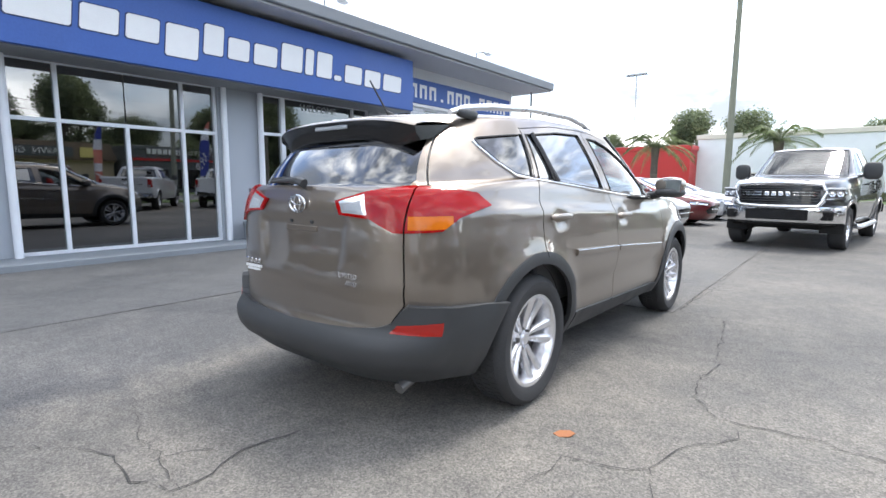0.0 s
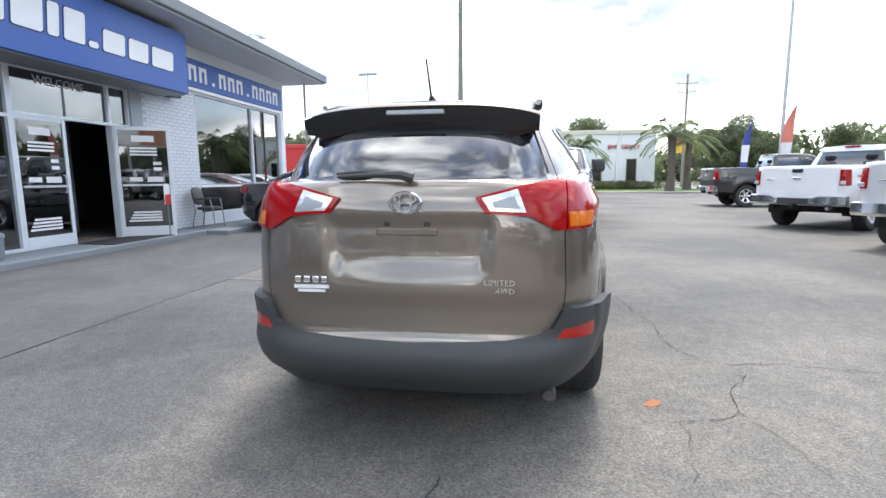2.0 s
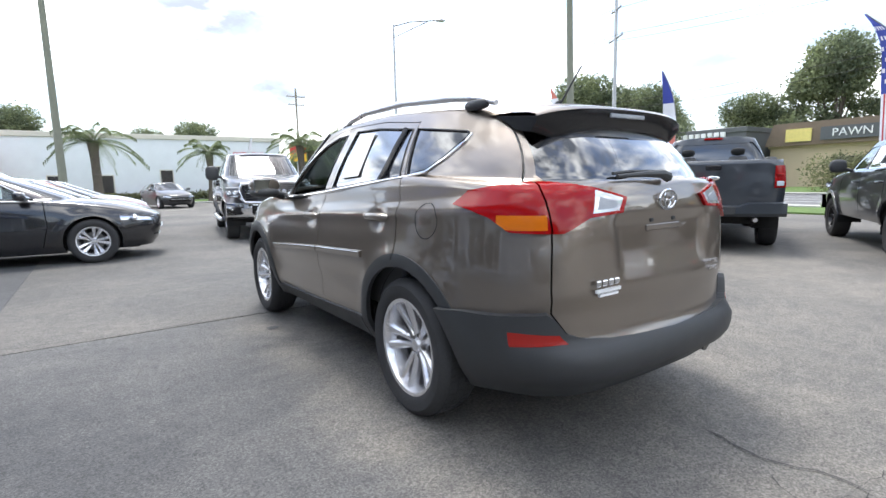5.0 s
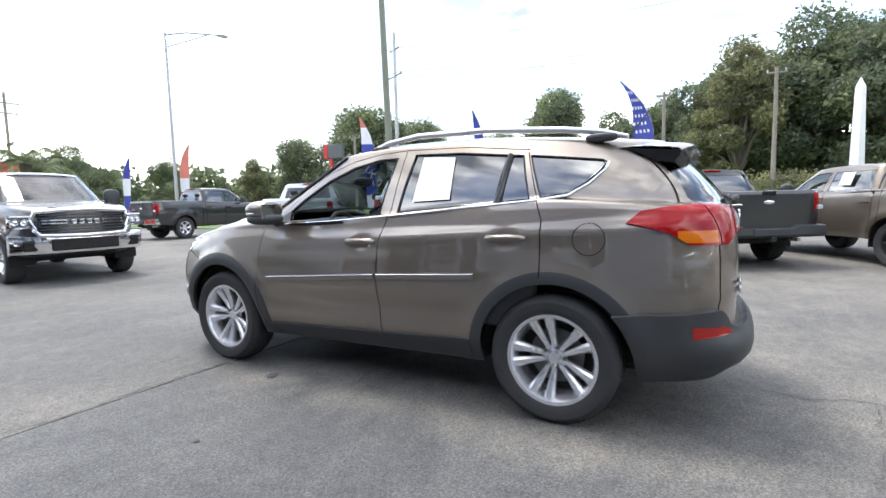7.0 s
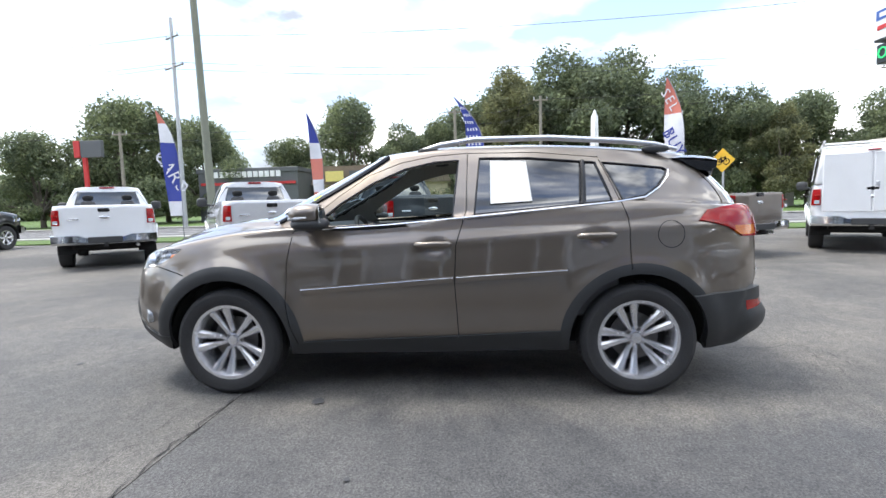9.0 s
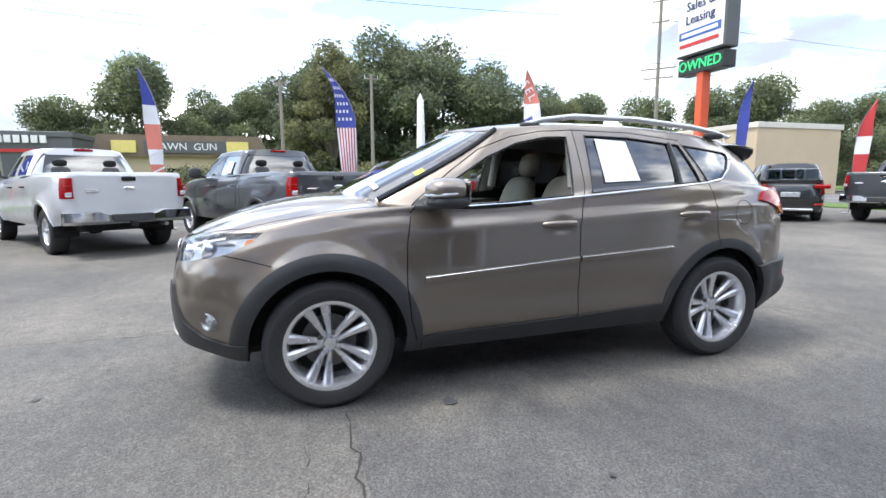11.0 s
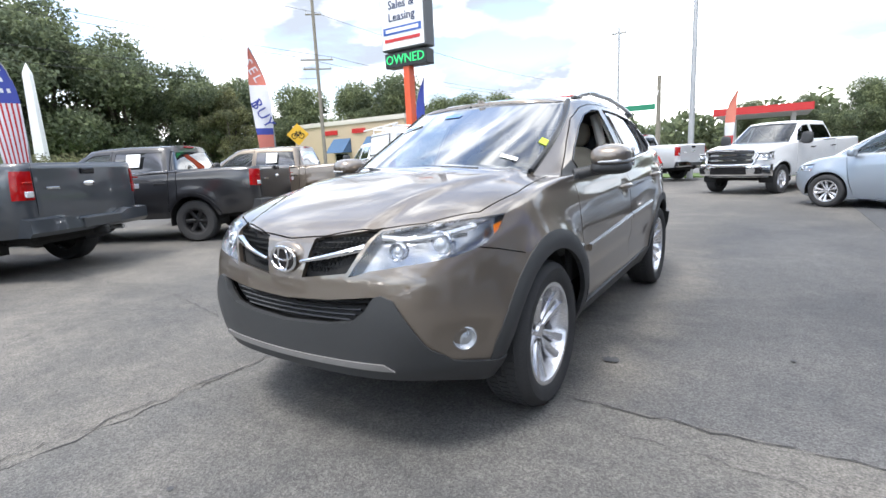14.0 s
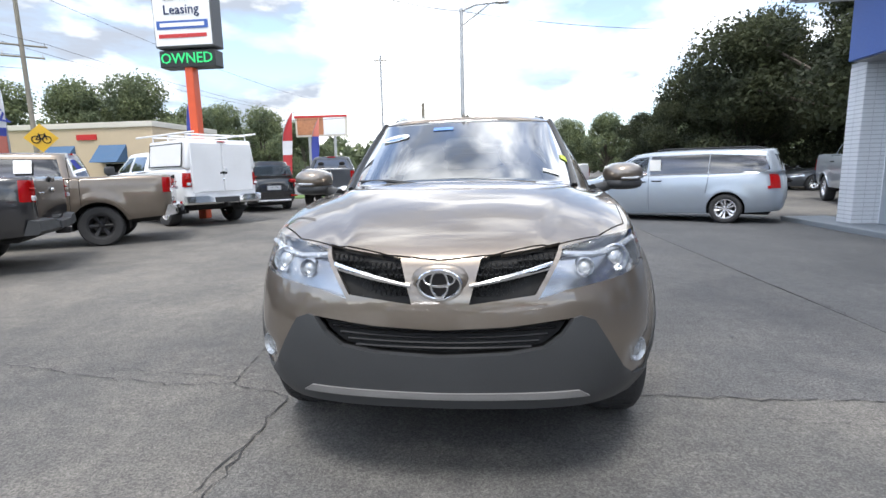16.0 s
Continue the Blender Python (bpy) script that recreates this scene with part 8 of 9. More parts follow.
wb2 = block("wall_brick_end", WX - 0.3, WX + 0.45, -6.38, -5.98, KERB, 3.0, M_MORTAR, "white painted brick pier at the end of the shop front")


def brick_mesh(length, height):
    bm_ = bmesh.new()
    box(bm_, -0.02, 0.004, -length / 2, length / 2, -height / 2, height / 2, 0.004)
    me = bpy.data.meshes.new("brick")
    bm_.to_mesh(me)
    bm_.free()
    me.materials.append(M_BRICK)
    return me


full, half = brick_mesh(0.205, 0.064), brick_mesh(0.098, 0.064)
course = 0.0765
for r in range(41):
    z = KERB + 0.04 + r * course
    y = 5.25 + (0.1 if r % 2 == 0 else 0.0)
    while y < 6.93:
        L = 0.215
        me, w = (full, L)
        if y + L > 7.0:
            me, w = half, 0.107
        o = new("brick", me)
        o.parent = wb
        o.location = (WX - 0.006 + random.uniform(-0.002, 0.002), y + w / 2, z)
        y += w
bm2 = bmesh.new()
for r in range(37):
    z = KERB + 0.04 + r * course
    for k in range(4):
        x0 = WX - 0.3 + 0.19 * k
        box(bm2, x0 + 0.005, x0 + 0.183, -5.985, -5.974, z - 0.031, z + 0.031)
        box(bm2, x0 + 0.005, x0 + 0.183, -6.386, -6.375, z - 0.031, z + 0.031)
    for k in range(2):
        box(bm2, WX + 0.445, WX + 0.456, -6.375 + 0.2 * k, -6.185 + 0.2 * k, z - 0.031, z + 0.031)
tagged(part("bricks", bm2, M_BRICK, wb2), kind="stuff")


# ---------------- streets, grass, far buildings ----------------
M_GRASS = surface("mown_grass", (0.09, 0.15, 0.035), 0.9, 0, 0.4, 1.2, 30, 0.8, 0.03)
M_ROAD = surface("street_asphalt", (0.13, 0.13, 0.132), 0.85, 0, 0.15, 0.5, 40, 0.4, 0.004)
M_CONCRETE = surface("pale_concrete", (0.42, 0.41, 0.38), 0.85, 0, 0.12, 0.8, 40, 0.3, 0.004)
M_LINE = surface("worn_white_road_paint", (0.6, 0.6, 0.58), 0.8, 0, 0.2, 3, 50, 0.1)
M_TAN = surface("tan_render", (0.52, 0.42, 0.29), 0.8, 0, 0.08, 0.7, 30, 0.2)
M_DARKGREY = surface("dark_grey_cladding", (0.1, 0.105, 0.11), 0.6, 0, 0.1, 0.8, 30, 0.1)
M_CREAM = surface("cream_parapet", (0.6, 0.57, 0.5), 0.7, 0, 0.06, 1, 30, 0.1)
M_BLUEAWN = surface("blue_awning", (0.06, 0.13, 0.24), 0.7, 0, 0.1, 2, 30, 0.1)
M_YELLOW = surface("yellow_sign", (0.75, 0.45, 0.03), 0.45, 0, 0.06, 4, 40, 0)
M_GREENSIGN = surface("green_sign", (0.02, 0.22, 0.12), 0.45, 0, 0.06, 4, 40, 0)
M_WOODPOLE = surface("weathered_pole", (0.23, 0.21, 0.17), 0.85, 0, 0.2, 3, 60, 0.5, 0.004)
M_GREENPOLE = surface("grey_green_pole", (0.2, 0.21, 0.16), 0.75, 0, 0.15, 3, 60, 0.3)
M_GALV = surface("galvanised_pole", (0.42, 0.43, 0.44), 0.5, 0.4, 0.1, 4, 50, 0.1)
M_CABLE = surface("black_cable", (0.03, 0.03, 0.03), 0.7, 0, 0.1, 3, 40, 0)


def sheet(name, x0, x1, y0, y1, z, material, label, category):
    b = boxed(x0, x1, y0, y1, z - 0.05, z)
    return tagged(part(name, b, material), label, category, kind="structure")


sheet("verge_east", 14.8, 17.6, -19, 140, 0.05, M_GRASS, "mown grass strip along the street", "grass")
sheet("road_east", 18.6, 30.0, -200, 200, 0.01, M_ROAD, "grey asphalt street beyond the car lot", "road")
sheet("kerb_east", 17.6, 18.4, -21, 140, 0.09, M_CONCRETE, "pale concrete footway along the street", "pavement")
sheet("road_south", -200, 18.6, -36, -25.2, 0.012, M_ROAD, "grey asphalt cross street", "road")
sheet("verge_south", -8, 14.8, -24, -20.6, 0.05, M_GRASS, "mown grass strip by the cross street", "grass")
sheet("verge_far", 31.2, 140, -120, 140, 0.06, M_GRASS, "mown grass beyond the street", "grass")
sheet("kerb_far", 30.2, 31.2, -120, 140, 0.09, M_CONCRETE, "pale concrete footway on the far side of the street", "pavement")
sheet("verge_north", -14, 14.8, 37.0, 45.5, 0.05, M_GRASS, "mown lawn in front of the white building", "grass")
sheet("kerb_north", -14, 14.8, 35.6, 36.9, 0.08, M_CONCRETE, "pale concrete kerb before the lawn", "pavement")
bm = bmesh.new()
for k in range(40):
    box(bm, 24.2, 24.34, -90 + 5 * k, -87.2 + 5 * k, 0.012, 0.016)
for xx in (19.0, 29.6, 22.0, 26.6):
    box(bm, xx, xx + 0.12, -120, 120, 0.012, 0.016)
tagged(part("lane_marking", bm, M_LINE), "worn white lane lines on the street", "road marking", kind="structure")


def far_building(name, label, x0, x1, y0, y1, h, wall, trim, windows=(), face="y0", roof=True):
    """A plain low building with parapet; windows are (along0, along1, z0, z1) on one face."""
    ob = thing(name, label, "building")
    part("wall", boxed(x0, x1, y0, y1, 0, h, 0.02), wall, ob)
    part("parapet", boxed(x0 - 0.12, x1 + 0.12, y0 - 0.12, y1 + 0.12, h - 0.35, h + 0.05, 0.02), trim, ob)
    part("roof", boxed(x0 + 0.3, x1 - 0.3, y0 + 0.3, y1 - 0.3, h + 0.05, h + 0.1), M_CONCRETE, ob)
    for a0, a1, z0, z1 in windows:
        if face == "y0":
            fr, pn = boxed(a0 - 0.08, a1 + 0.08, y0 - 0.05, y0 + 0.05, z0 - 0.08, z1 + 0.08), boxed(a0, a1, y0 - 0.07, y0, z0, z1)
        elif face == "y1":
            fr, pn = boxed(a0 - 0.08, a1 + 0.08, y1 - 0.05, y1 + 0.05, z0 - 0.08, z1 + 0.08), boxed(a0, a1, y1, y1 + 0.07, z0, z1)
        else:
            fr, pn = boxed(x0 - 0.05, x0 + 0.05, a0 - 0.08, a1 + 0.08, z0 - 0.08, z1 + 0.08), boxed(x0 - 0.07, x0, a0, a1, z0, z1)
        w = part("window", fr, trim, ob)
        part("pane", pn, M_TRIM, w)
    return ob


STAND_Y = Matrix.Rotation(radians(90), 4, "X")
em = far_building("clinic_building", "long white rendered clinic building with a cream parapet", -9.0, 13.0, 46.5, 60, 5.6, M_WHITEWALL, M_CREAM, [(7.2, 8.1, 0.7, 2.9), (10.4, 11.3, 0.7, 2.9), (-5.2, -4.3, 0.7, 2.2), (-1.9, -0.9, 0.7, 2.2), (2.6, 3.5, 0.7, 2.6)])
lettering("emergency_sign", "EMERGENCY", 0.52, M_SIGNRED, em, Matrix.Translation((10.1, 46.42, 4.05)) @ STAND_Y, 0.08, "red sign lettering", 1.0)
far_building("red_building", "low bright red warehouse", -26.0, -9.0, 44.0, 58, 4.6, M_SIGNRED, M_SIGNRED)
ve = far_building("dark_shop_building", "dark grey flat-roofed shop across the street", 42.0, 54.0, 16.8, 26.5, 5.0, M_DARKGREY, M_DARKGREY, [(18.0, 20.5, 0.5, 2.6), (21.5, 24.0, 0.5, 2.6)], "x0")
for k in range(12):
    part("sign_bar", boxed(41.8, 41.95, 18.4 + 0.55 * k, 18.8 + 0.55 * k, 4.2, 4.75), M_WHITE, ve, "white sign as plain bars")
part("red_band", boxed(41.85, 41.97, 17.0, 26.2, 3.5, 3.75), M_SIGNRED, ve)
pw = far_building("pawn_shop_building", "low tan shop with a brown overhanging roof across the street", 45.5, 58.0, 3.0, 16.4, 3.6, M_TAN, M_TAN, [(5.0, 7.5, 0.6, 2.4), (9.5, 12.0, 0.6, 2.4)], "x0")
b = bmesh.new()
plate(b, [(2.6, 3.4), (16.6, 3.4), (16.0, 5.2), (3.4, 5.2)], 0.3, Matrix(((0, 0, 1, 44.9), (1, 0, 0, 0), (0, 1, 0, 0), (0, 0, 0, 1))))
part("mansard", b, surface("brown_shingle", (0.2, 0.15, 0.11), 0.9, 0, 0.2, 2, 40, 0.4), pw)
EAST = Matrix.Rotation(radians(-90), 4, "Z") @ STAND_Y
part("sign_board", boxed(44.72, 44.8, 6.2, 12.6, 3.7, 4.7), M_DARKGREY, pw)
lettering("shop_sign", "PAWN  GUN", 0.85, M_WHITE, pw, Matrix.Translation((44.7, 9.4, 4.2)) @ EAST, 0.05, "white shop lettering")
for y0 in (4.4, 13.2):
    part("yellow_sign_panel", boxed(44.7, 44.8, y0, y0 + 1.8, 3.7, 4.7), surface("pale_yellow_panel", (0.75, 0.62, 0.2), 0.6), pw)
tb = far_building("tan_shop_building", "tan rendered row of shops with blue awnings", 25.0, 39.0, -40.0, -31.5, 5.3, M_TAN, M_CREAM, [(27.5, 29.0, 0.4, 2.3), (31.8, 33.4, 0.4, 2.3)], "y1")
for x0 in (27.2, 31.4):
    b = bmesh.new()
    plate(b, [(0, 2.4), (0, 3.7), (1.2, 2.4)], 2.2, Matrix(((0, 0, 1, x0), (1, 0, 0, -31.5), (0, 1, 0, 0), (0, 0, 0, 1))))
    part("awning", b, M_BLUEAWN, tb, "sloping blue awning")
for x0 in (29.5, 33.0):
    part("sign_bar", boxed(x0, x0 + 1.6, -31.5, -31.4, 4.1, 4.5), M_SIGNRED, tb, "red sign as a plain bar")
hs = far_building("bungalow", "small pale bungalow with a brown pitched roof among trees", 48.0, 56.0, -31.0, -25.0, 2.8, M_CREAM, M_CREAM, [(-30.0, -28.6, 0.8, 2.0)], "x0")
b = bmesh.new()
plate(b, [(-31.6, 2.7), (-24.4, 2.7), (-28.0, 4.6)], 9.0, Matrix(((0, 0, 1, 47.5), (1, 0, 0, 0), (0, 1, 0, 0), (0, 0, 0, 1))))
part("pitched_roof", b, surface("brown_roof", (0.24, 0.18, 0.14), 0.9, 0, 0.15, 2, 40, 0.3), hs)
gs = thing("petrol_station_canopy", "red and white filling station canopy on posts", "canopy")
part("canopy_roof", boxed(-4.0, 3.0, -56, -47, 3.9, 4.5, 0.03), M_WHITE, gs)
part("canopy_band", boxed(-4.05, 3.05, -46.98, -46.9, 3.9, 4.5), M_SIGNRED, gs)
for xx in (-2.8, 1.8):
    for yy in (-54, -49):
        part("canopy_post", boxed(xx - 0.15, xx + 0.15, yy - 0.15, yy + 0.15, 0, 3.9), M_WHITE, gs)
bb = thing("billboard", "large advertising billboard on steel posts", "billboard")
part("board", boxed(16.5, 22.5, -53.0, -52.7, 5.4, 7.7), M_CREAM, bb)
part("picture_panel", boxed(16.7, 19.2, -52.7, -52.66, 5.6, 7.5), M_WHITE, bb)
part("picture_panel", boxed(19.2, 22.3, -52.7, -52.66, 5.6, 7.5), surface("brown_orange_print", (0.45, 0.2, 0.1), 0.6, 0, 0.4, 1.0, 8), bb)
part("border", boxed(16.4, 22.6, -52.72, -52.64, 7.5, 7.75), M_SIGNRED, bb)
for xx in (18.0, 21.0):
    part("post", rodded((xx, -52.9, 0), (xx, -52.9, 5.4), 0.16), M_GALV, bb)
ob_ = thing("obelisk", "tall slim white obelisk on a plinth among the trees", "monument")
b = bmesh.new()
rod(b, (36.4, -9.2, 1.4), (36.4, -9.2, 7.6), 0.42, 0.27, 4)
rod(b, (36.4, -9.2, 7.6), (36.4, -9.2, 8.2), 0.27, 0.01, 4)
part("shaft", b, M_WHITE, ob_)
part("plinth", boxed(35.8, 37.0, -9.8, -8.6, 0, 1.4, 0.05), M_WHITE, ob_)

# ---------------- poles and cables ----------------


def street_lamp(x, y, h, arm, adir, material=M_GALV, lean=(0, 0), r=0.1, label="tall grey street lamp with a curved arm"):
    ob = thing("street_lamp", label, "street lamp")
    part("pole", rodded((x, y, 0), (x + lean[0], y + lean[1], h), r, r * 0.6, 12), material, ob, smooth=True)
    if arm:
        ax, ay = adir
        tx, ty = x + lean[0], y + lean[1]
        part("arm", tube(bmesh.new(), [(tx, ty, h - 0.1), (tx + ax * arm * 0.4, ty + ay * arm * 0.4, h + 0.12), (tx + ax * arm, ty + ay * arm, h + 0.15)], 0.045, 8), material, ob)
        part("arm_brace", tube(bmesh.new(), [(tx, ty, h - 0.75), (tx + ax * arm * 0.8, ty + ay * arm * 0.8, h + 0.1)], 0.035, 6), material, ob)
        part("lamp_head", blob((tx + ax * (arm + 0.25), ty + ay * (arm + 0.25), h + 0.13), (0.3 + 0.4 * abs(ax), 0.3 + 0.4 * abs(ay), 0.13), 2.6, 12, 6), M_SILVER, ob, smooth=True)
    return ob


def utility_pole(x, y, h, arms=(), adir=(0, 1), material=M_WOODPOLE, r=0.16, lean=(0, 0), label="weathered utility pole with cross arms and insulators"):
    ob = thing("utility_pole", label, "utility pole")
    part("pole", rodded((x, y, 0), (x + lean[0], y + lean[1], h), r, r * 0.7, 10), material, ob, smooth=True)
    for z, L in arms:
        part("cross_arm", tube(bmesh.new(), [(x - adir[0] * L, y - adir[1] * L, z), (x + adir[0] * L, y + adir[1] * L, z)], 0.06, 6), M_WOODPOLE, ob)
        for k in (-0.9, 0.9):
            part("insulator", rodded((x + adir[0] * L * k, y + adir[1] * L * k, z), (x + adir[0] * L * k, y + adir[1] * L * k, z + 0.25), 0.05, 0.03, 6), M_GALV, ob)
    return ob


street_lamp(13.66, 24.4, 10.65, 2.6, (0.8, -0.6), label="tall grey street lamp with a double-braced arm")
street_lamp(-3.5, 29.1, 15.0, 0, (1, 0), M_GREENPOLE, r=0.2, label="tall plain grey pole beyond the parked cars")
street_lamp(11.0, 8.0, 12.5, 0, (1, 0), M_GREENPOLE, lean=(0.0, 0.31), r=0.13, label="tall grey-green pole leaning slightly by the street")
street_lamp(1.3, -20.2, 8.5, 1.6, (-1, 0.1), M_GALV, r=0.13, label="grey street lamp with a short arm by the cross street")
lf = street_lamp(-17.3, 54.0, 13.2, 0, (1, 0), label="slim parking lot lamp with a flat head")
part("lamp_head", boxed(-18.4, -16.2, 53.8, 54.2, 13.1, 13.3, 0.03), M_STEEL, lf)
utility_pole(30.2, 20.8, 14.5, ((11.2, 1.2), (13.2, 0.8)), (0.5, 0.86), M_GALV)
utility_pole(29.3, -26.1, 16.0, ((9.6, 1.3), (8.9, 1.1), (13.0, 0.6), (14.5, 0.6)), (0.75, 0.66), M_WOODPOLE)
utility_pole(31.8, 26.4, 7.2, ((7.0, 0.6),), (0, 1), M_WOODPOLE, 0.14)
utility_pole(5.0, -33.2, 6.1, (), (0, 1), M_WOODPOLE, 0.18, label="weathered utility pole stump by the cross street")
utility_pole(33.0, 1.5, 8.0, ((7.8, 0.5),), (0, 1), M_WOODPOLE, 0.14, label="weathered utility pole across the street")
utility_pole(32.5, -4.6, 8.6, ((8.3, 0.5),), (0, 1), M_WOODPOLE, 0.14, label="weathered utility pole across the street")
utility_pole(10.4, -44.0, 12.0, ((11.5, 0.6),), (1, 0), M_GALV, 0.14)
utility_pole(19.5, 60.0, 13.0, ((12.0, 1.2), (11.0, 1.0)), (1, 0), M_WOODPOLE)


def cable(points, sag, r=0.014):
    b = bmesh.new()
    for p, q in zip(points, points[1:]):
        p, q = Vector(p), Vector(q)
        pts = []
        for k in range(13):
            t = k / 12
            v_ = p.lerp(q, t)
            v_.z -= sag * 4 * t * (1 - t)
            pts.append(v_)
        tube(b, pts, r, 4)
    return tagged(part("overhead_cable", b, M_CABLE), "thin black overhead cable strung between poles", "cable", "overhead cables")


cable([(30.2, 60.0, 13.4), (30.2, 20.8, 13.3), (29.3, -26.1, 13.2), (29.0, -80, 13.2)], 0.7)
cable([(30.8, 60.0, 11.4), (30.8, 21.8, 11.3), (30.2, -25.2, 9.8), (29.8, -80, 11)], 0.8)
cable([(29.6, 60.0, 11.4), (29.6, 19.8, 11.3), (28.4, -27.0, 9.8), (28.4, -80, 11)], 0.8)
cable([(31.8, 60, 7.2), (31.8, 26.4, 7.1), (33.0, 1.5, 7.9), (32.5, -4.6, 8.4), (29.3, -26.1, 9.0)], 0.5)
cable([(31.8, 26.4, 6.6), (33.0, 1.5, 7.2), (32.5, -4.6, 7.6), (29.3, -26.1, 8.2)], 0.5)
cable([(11.0, 8.3, 11.9), (8.4, -10.1, 8.3), (1.3, -20.2, 8.4)], 0.5, 0.012)
cable([(1.3, -20.2, 8.4), (-14.0, -24.0, 8.0)], 0.4, 0.012)
cable([(18.0, -33.5, 5.3), (5.0, -33.2, 5.6), (-25, -36, 5.6)], 0.2, 0.012)
gs_ = thing("street_name_sign", "green street name signs hung over the crossing", "sign")
part("sign_panel", boxed(4.7, 6.6, -30.55, -30.5, 3.75, 4.1), M_GREENSIGN, gs_)
part("hanger", rodded((4.8, -30.5, 4.1), (5.0, -33.2, 5.2), 0.03), M_GALV, gs_)

# ---------------- dealer's pylon sign ----------------
py = thing("pylon_sign", "white pylon sign with green light board on red post", "sign", m=Matrix.Translation((-0.65, -0.3, 0)))
part("post", boxed(8.93, 9.17, -9.95, -9.65, 0, 4.3, 0.02), M_ORANGE, py, "orange-red post")
M_LEDBACK = surface("black_light_board", (0.012, 0.014, 0.014), 0.4)
part("light_board", boxed(8.2, 9.85, -10.05, -9.6, 4.28, 4.74, 0.02), M_LEDBACK, py, "black light board")
part("sign_box", boxed(8.15, 9.9, -10.05, -9.55, 4.8, 8.4, 0.03), M_DARKGREY, py)
part("sign_face", boxed(8.2, 9.85, -9.55, -9.53, 4.85, 8.35), M_WHITE, py, "white sign face")
SOUTH = Matrix.Rotation(radians(180), 4, "Z") @ STAND_Y
lettering("sign_words", "Sales &", 0.36, M_NAVY, py, Matrix.Translation((9.03, -9.52, 6.15)) @ SOUTH, 0.02)
lettering("sign_words", "Leasing", 0.36, M_NAVY, py, Matrix.Translation((9.03, -9.52, 5.78)) @ SOUTH, 0.02)
part("sign_bar", boxed(8.28, 9.78, -9.53, -9.515, 5.28, 5.5), M_BANNER, py, "blue bar")
part("sign_bar", boxed(8.38, 9.68, -9.515, -9.51, 5.34, 5.44), M_WHITE, py, "white number as a plain bar")
part("sign_bar", boxed(8.34, 9.74, -9.53, -9.515, 5.05, 5.15), M_SIGNRED, py, "red address as a plain bar")
part("sign_mark", boxed(8.6, 9.4, -9.53, -9.515, 6.55, 6.85, 0.004), M_ORANGE, py)
m_led, t_led, b_led, o_led = nodes_of("green_light_dots")
b_led.inputs["Base Color"].default_value = (0.02, 0.3, 0.1, 1)
b_led.inputs["Emission Color"].default_value = (0.03, 0.75, 0.22, 1)
b_led.inputs["Emission Strength"].default_value = 0.4
lettering("light_words", "OWNED", 0.4, m_led, py, Matrix.Translation((9.03, -9.59, 4.51)) @ SOUTH, 0.02, "green lit letters", 1.0)

# cycle warning sign
bs = thing("cycle_sign", "yellow diamond cycle warning sign on a steel post", "sign")
mb = Matrix.Translation((10.3, -6.9, 2.2)) @ Matrix.Rotation(math.atan2(12.5, -11.0) + radians(90), 4, "Z") @ STAND_Y @ Matrix.Scale(0.78, 4)
b = bmesh.new()
plate(b, [(0, -0.42), (0.42, 0), (0, 0.42), (-0.42, 0)], 0.008, mb)
part("sign_plate", b, M_YELLOW, bs)
for cx in (-0.13, 0.13):
    b = bmesh.new()
    turned(b, [(0.1 + 0.014 * math.cos(a), 0.012 + 0.014 * math.sin(a)) for a in (0, 1.57, 3.14, 4.71)], 20, mb @ Matrix.Translation((cx, -0.05, 0)), close=True)
    part("symbol_wheel", b, M_TRIM, bs)
b = bmesh.new()
for p, q in (((-0.13, -0.05), (-0.05, 0.09)), ((-0.05, 0.09), (0.1, 0.09)), ((0.1, 0.09), (0.13, -0.05)), ((-0.05, 0.09), (0.0, -0.05)), ((0.0, -0.05), (0.1, 0.09)), ((-0.13, -0.05), (0.0, -0.05)), ((0.1, 0.09), (0.08, 0.14)), ((-0.05, 0.09), (-0.06, 0.13))):
    rod(b, mb @ Vector((*p, 0.013)), mb @ Vector((*q, 0.013)), 0.012, None, 6)
part("symbol_frame", b, M_TRIM, bs, "black cycle frame symbol")
part("post", rodded((10.32, -6.93, 0), (10.32, -6.93, 2.3), 0.03), M_GALV, bs)


# ---------------- feather flags ----------------
def cloth(name, c):
    return surface(name, c, 0.8, 0, 0.12, 2.5, 90, 0.3, 0.004)


F_RED, F_WHITE, F_BLUE, F_PINK = cloth("red_flag_cloth", (0.5, 0.045, 0.05)), cloth("white_flag_cloth", (0.72, 0.72, 0.75)), cloth("blue_flag_cloth", (0.05, 0.07, 0.32)), cloth("coral_flag_cloth", (0.62, 0.2, 0.15))


